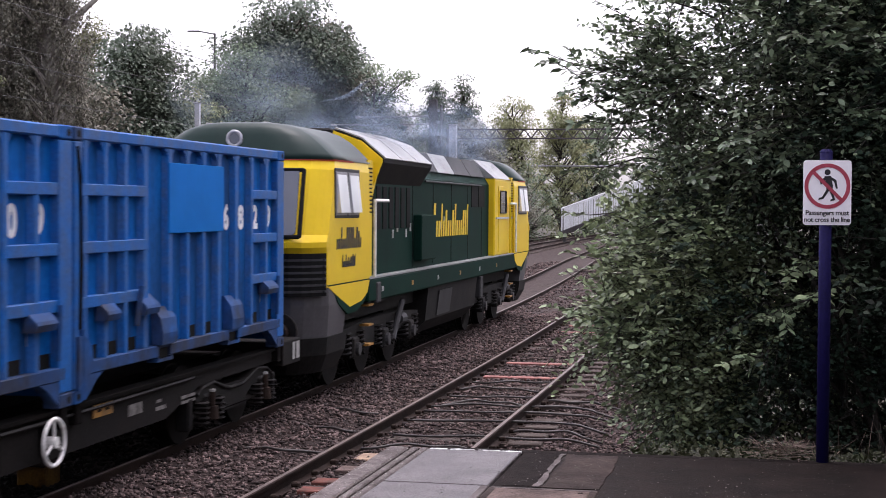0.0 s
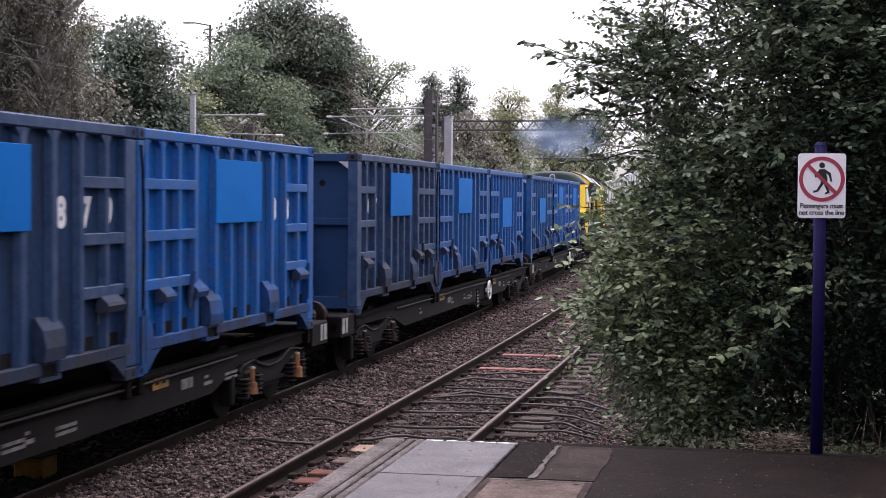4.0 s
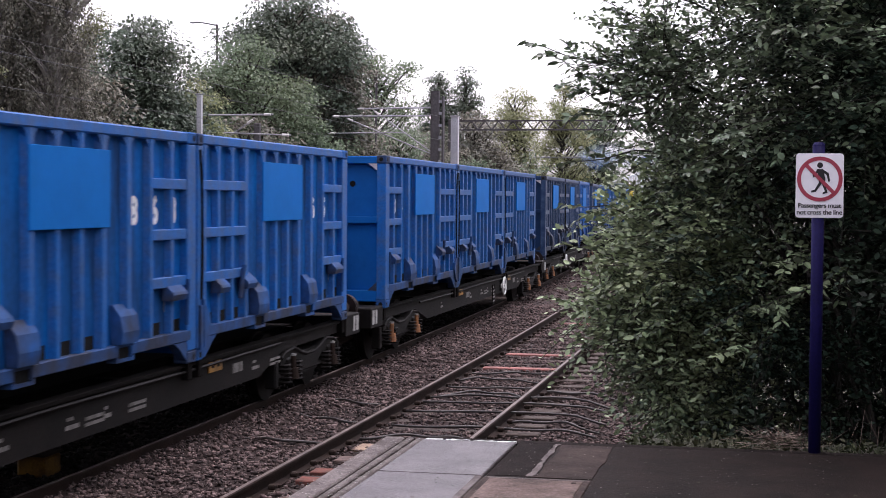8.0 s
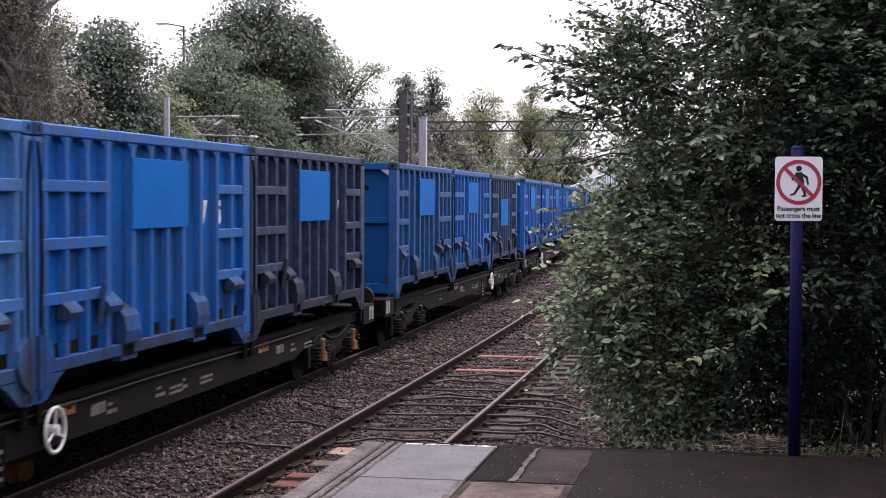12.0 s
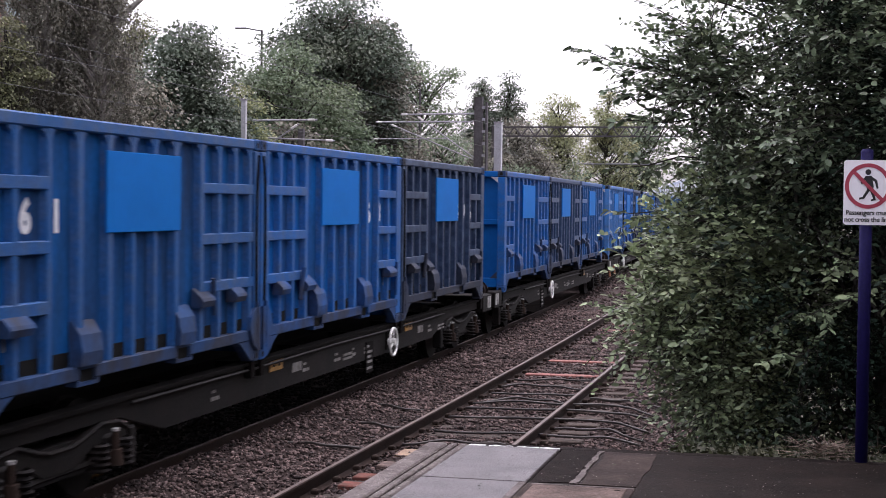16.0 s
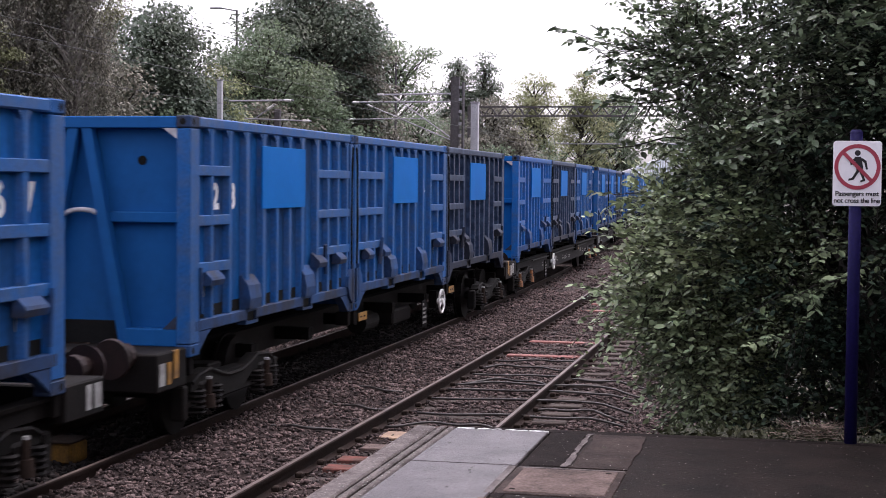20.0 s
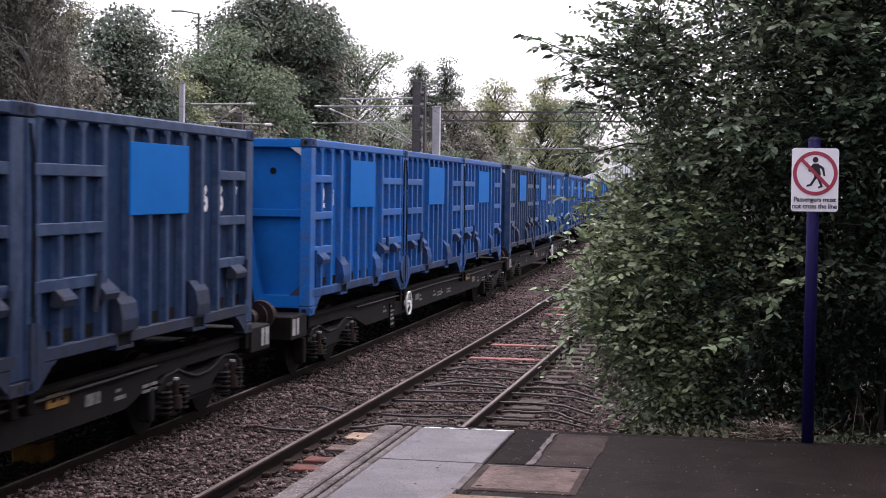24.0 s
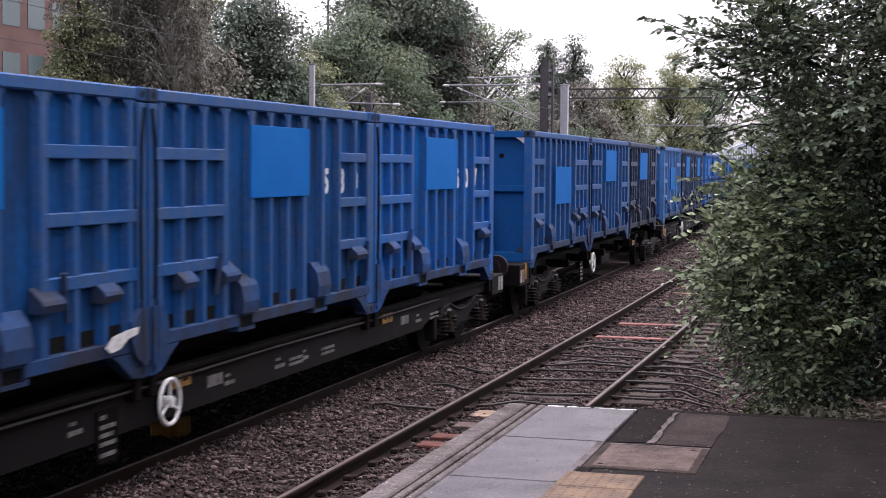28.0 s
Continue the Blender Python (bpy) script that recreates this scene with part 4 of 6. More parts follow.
# ---- train ----
BOX_L, BOX_W, BOX_H, DECK, PITCH = 6.058, 2.44, 2.455, 0.89, 20.586
BLUES = {"b": (0.002, 0.108, 0.385, 1), "m": (0.007, 0.086, 0.275, 1), "d": (0.018, 0.044, 0.108, 1), "k": (0.012, 0.027, 0.066, 1), "l": (0.048, 0.180, 0.45, 1)}
POSTS = [0.65, 1.20, 1.75, 2.32, 2.80, 3.28, 3.78, 4.42, 4.90, 5.36, 5.80]


def container(low_patch, mirrored):
    """The rear end, which is at -y, has the pair of strapped bays; the other end has three."""
    t = tagged(new("waste_container"), "scuffed blue ribbed steel waste container on a flat wagon", "container", group="containers on the train")
    h, w, l = BOX_H, BOX_W / 2, BOX_L / 2
    inner = w - 0.080
    shell = Shape().box(-inner, inner, -l + 0.20, l - 0.06, 0.24, h - 0.05)
    part("shell", shell, M["box_paint"], t)
    for sx in (-1, 1):
        for sy in (-1, 1):
            x0, x1 = sorted((sx * w, sx * (w - 0.15)))
            y0, y1 = sorted((sy * l, sy * (l - (0.26 if sy < 0 else 0.16))))
            post = part("corner_post", Shape().box(x0, x1, y0, y1, 0.13, h - 0.13, 0.012), M["box_worn_lit"], t)
            for z in (0.0, h - 0.125):
                c = Shape().box(x0 - 0.004, x1 + 0.004, y0 - 0.004, y1 + 0.004, z, z + 0.125, 0.012)
                part("corner_casting", c, M["box_trim"], post)
                if sx > 0:
                    part("lifting_hole", Shape().tube((w + 0.0055, sy * (l - 0.08), z + 0.062), (w - 0.02, sy * (l - 0.08), z + 0.062), 0.035, 8), M["black"], post)
                if sx > 0 and sy < 0:
                    part("lifting_hole", Shape().tube((w - 0.08, -l - 0.0055, z + 0.062), (w - 0.08, -l + 0.02, z + 0.062), 0.035, 8), M["black"], post)
    # far side: one corrugated wall
    o = [(-inner + 0.02, -l + 0.16)]
    for y in POSTS:
        o += [(-inner, -l + y - 0.09), (-w + 0.02, -l + y - 0.05), (-w + 0.02, -l + y + 0.05), (-inner, -l + y + 0.09)]
    o += [(-inner, l - 0.16), (-inner + 0.02, l - 0.16)]
    part("side_wall", Shape().prism(o, "z", 0.24, h - 0.1), M["box_paint"], t)
    part("top_rail", Shape().box(-w, -w + 0.11, -l + 0.16, l - 0.16, h - 0.115, h - 0.005, 0.01), M["box_paint"], t)
    part("bottom_rail", Shape().box(-w, -w + 0.11, -l + 0.16, l - 0.16, 0.22, 0.36, 0.01), M["box_trim"], t)
    # near side
    a, b = w - 0.11, w
    part("top_rail", Shape().box(a, b, -l + 0.16, l - 0.16, h - 0.115, h - 0.005, 0.014), M["box_worn_lit"], t)
    ys = [0.14, 1.72, 2.02, 3.80, 4.10, BOX_L - 0.14]
    for i in range(0, 6, 2):
        part("bottom_rail", Shape().box(a, b, -l + ys[i], -l + ys[i + 1], 0.24, 0.36, 0.01), M["box_trim"], t)
    for i in (1, 3):
        p0, p1 = -l + ys[i], -l + ys[i + 1]
        part("fork_pocket", Shape().prism([(p0 - 0.05, 0.19), (p0 - 0.05, 0.238), (p0, 0.238), (p0, 0.22), (p1, 0.22), (p1, 0.238), (p1 + 0.05, 0.238), (p1 + 0.05, 0.19)], "x", a, b + 0.004),
             M["box_trim"], t)
        # solid black block in place of the shade inside the pocket
        part("pocket_void", Shape().box(a - 0.05, b - 0.03, p0 + 0.002, p1 - 0.002, 0.21, 0.335), M["black"], t)
        part("pocket_lintel", Shape().box(a, b, p0, p1, 0.33, 0.36), M["box_trim"], t)
    for sy in (-1, 1):
        o = [(sy * (l - 0.14), 0.02), (sy * (l - 0.14), 0.238), (sy * (l - 0.62), 0.238), (sy * (l - 0.50), 0.19), (sy * (l - 0.24), 0.02)]
        part("corner_bracket", Shape().prism(o, "x", a, b - 0.004), M["box_trim"], t)
    for i, y in enumerate(POSTS):
        wide = 0.042 if i in (0, 1, 4, 5, 8, 9, 10) else 0.056
        yy = -l + y
        rib = Shape().prism([(inner - 0.01, yy - wide - 0.024), (inner - 0.01, yy + wide + 0.024), (w - 0.020, yy + wide + 0.003), (w - 0.010, yy + wide - 0.010),
                             (w - 0.010, yy - wide + 0.010), (w - 0.020, yy - wide - 0.003)], "z", 0.36, h - 0.115)
        for k in (-1, 1):
            # the head of the rib flares out under the top rail
            head = [(wide - 0.005, 0.24), (wide + 0.010, 0.19), (wide + 0.03, 0.155), (wide + 0.07, 0.132), (wide + 0.07, 0.112), (wide - 0.005, 0.112)]
            rib.prism([(yy + k * q, h - z) for q, z in head], "x", inner - 0.01, w - 0.020)
        # the rib's highlight against its recess is in this paler paint
        part("rib", rib, M["box_worn_lit"], t)
        if i in (0, 1, 2, 4, 5, 6, 8, 9, 10):
            # flat black piece stands in for the dark inside the slot
            part("drain_slot", Shape().box(inner - 0.01, inner + 0.004, yy - 0.37, yy - wide - 0.03, 0.355, 0.485), M["black"], t)
    a, b = w - 0.12, w - 0.008
    for y0, y1 in ((0.26, 1.20), (4.40, 5.90)):
        for z in (1.90, 1.38, 0.89):
            part("strap", Shape().box(a, b, -l + y0, -l + y1, z - 0.055, z + 0.055, 0.008), M["box_worn_lit"], t)
    z1 = 2.20 if not low_patch else 1.81
    patch = Shape().box(w - 0.02, w + 0.001, -l + 2.22, -l + 3.84, z1 - 0.72, z1, 0.004)
    part("patch_panel", patch, M["box_patch"], t, "smooth bright blue painted panel")
    for y in (1.86, 3.94):
        o = [(w - 0.06, 0.365), (w + 0.045, 0.365), (w + 0.055, 0.48), (w + 0.030, 0.63), (w - 0.05, 0.74), (w - 0.09, 0.74)]
        part("pocket_shroud", Shape().prism(o, "y", -l + y - 0.20, -l + y + 0.20), M["box_trim"], t)
    for y, dy in ((0.62, 0.20), (4.42, 0.17), (5.35, 0.15)):
        o = [(w - 0.06, 0.70), (w + 0.055, 0.70), (w + 0.075, 0.76), (w + 0.06, 0.79), (w - 0.05, 0.89)]
        part("step_plate", Shape().prism(o, "y", -l + y - dy, -l + y + dy), M["box_trim"], t)
    part("latch_arm", Shape().tube((w + 0.01, -l + 4.70, 0.60), (w + 0.03, -l + 4.62, 0.98), 0.028, 6), M["box_trim"], t)
    part("latch_arm", Shape().tube((w + 0.01, -l + 0.30, 0.42), (w + 0.01, -l + 0.26, 0.90), 0.022, 6), M["box_trim"], t)
    part("hinge_plate", Shape().prism([(l - 0.03, 0.60), (l - 0.16, 0.60), (l - 0.30, 0.50), (l - 0.34, 0.36), (l - 0.24, 0.20), (l - 0.10, 0.12), (l - 0.03, 0.12)], "x", w - 0.02, w + 0.03), M["box_trim"], t)
    part("hinge_pin", Shape().tube((w + 0.02, l - 0.12, 0.14), (w + 0.02, l - 0.12, 0.66), 0.02, 6), M["box_trim"], t)
    part("seal_strip", Shape().path([(w + 0.005, l - 0.10, 0.66), (w + 0.008, l - 0.12, 1.3), (w + 0.008, l - 0.10, 2.0), (w + 0.004, l - 0.05, 2.28)], 0.018, 5), M["black"], t)
    part("inspection_label", Shape().box(inner + 0.002, inner + 0.006, -l + 0.56, -l + 0.72, 0.58, 0.72), M["plate_white"], t)
    # rear end wall, set back between its beams and an A-shaped brace
    y = -l
    part("end_beam", Shape().box(-w + 0.15, w - 0.15, y, y + 0.20, h - 0.13, h - 0.01, 0.01), M["box_end"], t)
    for sx in (-1, 1):
        part("end_beam", Shape().box(*sorted((sx * (w - 0.15), sx * 0.26)), y + 0.09, y + 0.20, 1.36, 1.47, 0.01), M["box_end"], t)
    for sx in (-1, 1):
        part("end_beam", Shape().box(*sorted((sx * (w - 0.15), sx * 0.50)), y + 0.01, y + 0.20, 0.10, 0.28, 0.01), M["box_end"], t)
    # black sheet painted in for the shade of the open gap
    part("hinge_void", Shape().box(-0.50, 0.50, y + 0.17, y + 0.19, 0.10, 0.34), M["black"], t)
    for sx in (-1, 1):
        o = [(sx * 0.02, h - 0.13), (sx * 0.13, h - 0.13), (sx * 0.56, 0.10), (sx * 0.44, 0.10)]
        part("end_brace", Shape().prism(o, "y", y + 0.02, y + 0.15), M["box_end"], t)
    part("end_arch", Shape().path([(0.26 * math.cos(math.pi * i / 8), y + 0.10 - 0.03 * math.sin(math.pi * i / 8), 1.36 + 0.13 * math.sin(math.pi * i / 8)) for i in range(9)], 0.028, 6), M["pale_post"], t, "rubbed bare lifting loop", True)
    part("end_gusset", Shape().prism([(w - 0.15, h - 0.13), (w - 0.15, h - 0.24), (w - 0.30, h - 0.13)], "y", y + 0.01, y + 0.06), M["pale_post"], t)
    for sx in (-1, 1):
        part("end_gusset", Shape().prism([(sx * (w - 0.15), 0.28), (sx * (w - 0.15), 0.42), (sx * (w - 0.30), 0.28)], "y", y + 0.01, y + 0.05), M["box_trim"], t)
    part("breather_hole", Shape().tube((0.62, y + 0.185, 2.0), (0.62, y + 0.21, 2.0), 0.05, 10), M["black"], t)
    part("end_panel", Shape().box(-inner, inner, y + 0.192, y + 0.198, 0.28, h - 0.13), M["box_end"], t)
    y = l
    for z0, z1 in ((h - 0.13, h - 0.01), (1.36, 1.46), (0.10, 0.30)):
        part("end_beam", Shape().box(-w + 0.15, w - 0.15, y - 0.09, y, z0, z1), M["box_paint"], t)
    if mirrored:
        for o in t.children_recursive:
            o.data.transform(Matrix.Diagonal((1, -1, 1, 1)))
            o.data.flip_normals()
    return t


def bogie(parent, y, grease):
    """Side frame, axle boxes, springs and two wheelsets."""
    bog = part("bogie", Shape().box(-0.9, 0.9, y - 0.20, y + 0.20, 0.46, 0.66, 0.02), M["bogie"], parent)
    for sx in (-1, 1):
        x0, x1 = sorted((sx * 1.00, sx * 1.13))
        o = [(y + q, z) for q, z in ((-1.30, 0.50), (-1.28, 0.60), (-1.12, 0.67), (-0.75, 0.70), (-0.42, 0.61), (-0.2, 0.57), (0.2, 0.57), (0.42, 0.61), (0.75, 0.70), (1.12, 0.67), (1.28, 0.60), (1.30, 0.50),
                                     (0.95, 0.53), (0.58, 0.50), (0.30, 0.37), (-0.30, 0.37), (-0.58, 0.50), (-0.95, 0.53))]
        part("side_frame", Shape().prism(o, "x", x0, x1), M["bogie_frame"], bog)
        part("frame_lip", Shape().path([(sx * 1.135, y + q, z) for q, z in ((-1.27, 0.59), (-1.12, 0.655), (-0.75, 0.685), (-0.42, 0.60), (-0.2, 0.56), (0.2, 0.56), (0.42, 0.60), (0.75, 0.685), (1.12, 0.655), (1.27, 0.59))], 0.024, 6), M["bogie"], bog)
        for sy in (-1, 1):
            yy = y + sy * 0.93
            part("axle_box", Shape().box(*sorted((sx * 1.00, sx * 1.16)), yy - 0.17, yy + 0.17, 0.30, 0.60, 0.05), M["bogie_frame"], bog)
            for k in (-1, 1) if sx > 0 else ():
                spring = Shape()
                for q in range(5):
                    spring.ring((sx * 1.14, yy + k * 0.24, 0.28 + q * 0.055), (0, 0, 1), 0.088, 0.021, 9, 3)
                part("spring", spring, M["bogie"], bog)
            if sx > 0:
                d = Shape().tube((1.19, yy, 0.30), (1.19, yy, 0.44), 0.075, 12, 0.06).tube((1.19, yy, 0.44), (1.19, yy, 0.60), 0.035, 8)
                part("damper", d, M["orange_grease"] if grease else M["rust"], bog)
                part("damper_cap", Shape().tube((1.19, yy, 0.60), (1.19, yy, 0.625), 0.035, 8), M["plate_white"], bog)
    part("bolster_side", Shape().prism([(y - 0.52, 0.60), (y - 0.44, 0.30), (y + 0.44, 0.30), (y + 0.52, 0.60)], "x", 0.92, 1.10), M["bogie"], bog)
    part("brake_beam", Shape().tube((1.09, y - 1.42, 0.36), (1.09, y + 1.42, 0.36), 0.035, 6).box(0.98, 1.13, y - 1.50, y - 1.36, 0.22, 0.58, 0.02).box(0.98, 1.13, y + 1.36, y + 1.50, 0.22, 0.58, 0.02), M["bogie"], bog)
    for sy in (-1, 1):
        yy = y + sy * 0.93
        part("axle", Shape().tube((-1.0, yy, 0.44), (1.0, yy, 0.44), 0.075, 8), M["bogie"], bog)
        for sx in (-1, 1):
            wheel = Shape().tube((sx * 0.690, yy, 0.44), (sx * 0.82, yy, 0.44), 0.44, 24).tube((sx * 0.675, yy, 0.44), (sx * 0.705, yy, 0.44), 0.465, 24)
            part("wheel", wheel, M["bogie"], bog)
    return bog


def flat_wagon(wheel_at, skeletal, grease):
    """Its origin is below the rear corner of the rear container."""
    name = "skeletal_wagon" if skeletal else "flat_wagon"
    t = tagged(new(name), "black skeletal container wagon with yellow marker plates" if skeletal else "grimy black container flat wagon with white brake wheel", "wagon",
               group="wagons of the train")
    y0, y1 = -0.80, 19.06
    for sx in (-1, 1):
        sill = Shape()
        a, b = sorted((sx * 1.12, sx * 1.02))
        if skeletal:
            sill.box(*sorted((sx * 0.55, sx * 0.40)), y0, y1, 0.52, 0.84)
        else:
            sill.prism([(y0, 0.71), (y0, 0.84), (y1, 0.84), (y1, 0.71), (y1 - 3.5, 0.69), (y1 - 4.5, 0.45), (y0 + 4.5, 0.45), (y0 + 3.5, 0.69)], "x", a, b)
        part("side_sill", sill, M["sill"], t)
        if not skeletal:
            part("deck_edge", Shape().box(*sorted((sx * 1.17, sx * 1.00)), y0 + 0.56, y1 - 0.56, 0.842, 0.875), M["frame_steel"], t)
    # added panel, not seen itself: hides lit ballast beyond the wagon
    part("far_girder", Shape().prism([(2.9, 0.60), (15.3, 0.60), (14.4, 0.27), (3.8, 0.27)], "x", -1.00, -0.93), M["sill"], t)
    part("centre_beam", Shape().box(-0.38, 0.38, y0 + 0.56, y1 - 0.56, 0.60, 0.80), M["frame_steel"], t)
    for y in steps(0.3, 18.0, 2.2):
        part("cross_member", Shape().box(0.38, 1.02, y - 0.08, y + 0.08, 0.62, 0.78), M["frame_steel"], t)
    for y, k in ((y0, -1), (y1, 1)):
        e = sorted((y, y - k * 0.76))
        part("headstock", Shape().box(-1.20, 1.20, e[0], e[1], 0.62, 1.00 if skeletal else 0.94, 0.015), M["sill"], t)
        for sx in (-0.87, 0.87):
            b = Shape().tube((sx, y, 0.98), (sx, y + k * 0.12, 0.98), 0.13, 14).tube((sx, y + k * 0.12, 0.98), (sx, y + k * 0.30, 0.98), 0.095, 14).tube((sx, y + k * 0.29, 0.98), (sx, y + k * 0.345, 0.98), 0.20, 22, 0.19)
            part("buffer", b, M["buffer"], t)
        part("coupler", Shape().box(-0.1, 0.1, *sorted((y, y + k * 0.34)), 0.72, 0.88, 0.02), M["bogie"], t)
        part("marker_plate", Shape().box(1.200, 1.206, *sorted((y - k * 0.06, y - k * 0.20)), 0.68, 0.90), M["plate_white"], t, "small white reflective plate")
        part("marker_plate", Shape().box(1.200, 1.206, *sorted((y - k * 0.26, y - k * 0.36)), 0.68, 0.90), M["plate_white"] if not skeletal else M["yellow_plate"], t)
        if skeletal:
            part("yellow_corner", Shape().box(1.17, 1.206, *sorted((y - k * 0.42, y - k * 0.54)), 0.72, 1.0), M["yellow_plate"], t, "yellow corner marking")
    for y in (0.10, 5.95, 6.25, 12.05, 12.35, 18.15):
        part("twistlock", Shape().box(1.02, 1.20, y - 0.06, y + 0.06, 0.70, 0.89, 0.01), M["frame_steel"], t)
    for y in (6.9, 13.0):
        mark = part("warning_plate", Shape().box(1.125, 1.135, y - 0.22, y + 0.22, 0.69, 0.81), M["yellow_plate"], t, "orange-yellow marking plate with two dark slots")
        for q in (-0.09, 0.09):
            part("slot", Shape().box(1.135, 1.138, y + q - 0.045, y + q + 0.045, 0.737, 0.763, 0.001), M["sill"], mark)
    if not skeletal:
        for y in (7.50, 13.6):
            part("number_plate", Shape().box(1.121, 1.128, y, y + 0.34, 0.60, 0.71), M["faded_marking"], t, "white plate with worn print")
        for y in (9.6, 10.6, 15.0):
            for z in (0.545, 0.60):
                part("sill_marking", Shape().box(1.120, 1.124, y, y + 0.42, z, z + 0.032), M["faded_marking"], t)
    if not skeletal:
        part("brake_pipe", Shape().path([(1.15, 2.9, 0.80), (1.16, 6.0, 0.79), (1.15, 9.0, 0.805), (1.16, 12.0, 0.79), (1.15, 15.3, 0.80)], 0.018, 5), M["bogie_frame"], t)
    hw = part("handwheel", Shape().ring((1.22, wheel_at, 0.62), (1, 0, 0), 0.20, 0.019, 28, 8), M["white_wheel"], t, "white brake handwheel", True)
    sp = Shape().tube((1.14, wheel_at, 0.62), (1.25, wheel_at, 0.62), 0.05, 10)
    for k in range(3):
        a = radians(90 + 120 * k)
        sp.tube((1.22, wheel_at, 0.62), (1.22, wheel_at + 0.18 * math.cos(a), 0.62 + 0.18 * math.sin(a)), 0.013, 6)
    part("spokes", sp, M["white_wheel"], hw)
    part("wheel_bracket", Shape().box(1.0, 1.14, wheel_at - 0.08, wheel_at + 0.08, 0.5, 0.80), M["frame_steel"], t)
    board = part("data_panel", Shape().box(1.122, 1.14, wheel_at - 1.15, wheel_at - 0.80, 0.26, 0.70, 0.006), M["frame_steel"], t)
    for i, (z, q) in enumerate(((0.64, 0.10), (0.56, 0.26), (0.49, 0.22), (0.42, 0.26), (0.33, 0.26))):
        part("panel_marking", Shape().box(1.1405, 1.143, wheel_at - 1.12, wheel_at - 1.12 + q, z - 0.018, z + 0.018), M["faded_marking"], board)
    for y, q in ((4.9, 0.28), (7.9, 0.3), (9.2, 0.34), (10.0, 0.22), (14.3, 0.34)):
        if not skeletal:
            part("sill_marking", Shape().box(1.120, 1.124, y, y + q * 0.8, 0.565, 0.605), M["faded_marking"], t)
            part("sill_marking", Shape().box(1.120, 1.124, y + 0.02, y + q * 0.45, 0.645, 0.675), M["faded_marking"], t)
    part("brake_cylinder", Shape().tube((0.62, 8.4, 0.5), (0.62, 9.2, 0.5), 0.16, 14), M["bogie"], t)
    part("air_tank", Shape().box(0.42, 0.85, 9.8, 11.0, 0.36, 0.60, 0.03), M["bogie"], t)
    part("brake_rod", Shape().tube((0.0, 3.6, 0.42), (0.0, 14.6, 0.42), 0.025, 6), M["bogie"], t)
    bogie(t, 1.55, grease)
    bogie(t, 16.70, grease)
    return t


# wagon by wagon, from the locomotive back: brake wheel, skeletal, orange dampers, three containers (rear, middle, front): tone, low panel, digits
TRAIN = [
    (11.8, 0, 0, ("m", 1, "6703"), ("b", 0, "609"), ("b", 0, "6829")),
    (11.8, 0, 0, ("d", 0, "6979"), ("m", 0, "5964"), ("b", 1, "313")),
    (6.5, 0, 1, ("d", 0, "01"), ("d", 0, "879"), ("b", 0, "381")),
    (11.8, 0, 1, ("b", 0, "84"), ("m", 0, "566"), ("m", 0, "361")),
    (6.5, 0, 0, ("b", 0, "808 "), ("b", 0, "868"), ("b", 0, "652")),
    (11.8, 0, 0, ("m", 0, "945"), ("b", 0, "745"), ("d", 1, "508")),
    (6.5, 0, 1, ("l", 0, "893 "), ("b", 0, "751"), ("k", 0, "733")),
    (6.5, 0, 0, ("b", 0, ""), ("d", 0, "893"), ("m", 0, "898")),
    (11.8, 0, 0, ("m", 0, "61"), ("b", 0, "681"), ("k", 0, "5969")),
    (6.5, 0, 1, ("b", 0, "304 "), ("k", 0, "5948"), ("m", 0, "906")),
    (11.8, 1, 0, ("m", 0, "23"), ("m", 0, "971"), ("k", 0, "6026")),
    (11.8, 0, 0, ("d", 0, "873"), ("m", 0, "800"), ("m", 0, "767")),
    (6.5, 0, 0, ("b", 0, "23"), ("b", 0, "577"), ("b", 0, "827")),
    (6.5, 0, 0, ("l", 1, "587 "), ("k", 0, "5949"), ("d", 0, "667")),
    (6.5, 1, 0, ("m", 1, "68"), ("m", 0, "452"), ("k", 0, "928")),
    (6.5, 0, 0, ("m", 0, ""), ("m", 0, "580"), ("b", 0, "6073")),
]

START = on_track(FAR, -120, 0)
box_kinds = {(a, b): container(a, b) for a, b in ((0, False), (1, False), (0, True), (1, True))}
wagon_kinds = {}
ROLLING = []      # thing, metres behind the reference point, height
TINT = random.Random(3)
used_boxes = set()
DIGITS = {}
BAYS = (0.42, 0.91, 1.43, 1.94)
# small differences in the buffer gaps
SLACK = (-0.38, 0.14, 0.15, 0.0, 0.01, 0.08, -0.10, -0.03, 0.16, -0.12, 0.18, -0.28, 0.29, 0.08, 0.18, -0.33)


def digits(body, owner, mirrored):
    """Large stencilled digits, one to a bay, between the panel and the strapped pair of bays."""
    n = len(body)
    for i, ch in enumerate(body):
        if ch == " ":
            continue
        y = BOX_L / 2 - BAYS[n - 1 - i] - (0.07 if n == 3 else 0) if mirrored else -BOX_L / 2 + BAYS[i + (0 if n == 4 else 1)]
        m = Matrix(((0, 0, 1, BOX_W / 2 - 0.077), (1, 0, 0, y), (0, 1, 0, 1.505), (0, 0, 0, 1)))
        if ch not in DIGITS:
            DIGITS[ch] = text_mesh("stencil_digit", ch, 0.37, M["digit"], owner, m, bold=0.016)
        else:
            again(DIGITS[ch], owner, m)


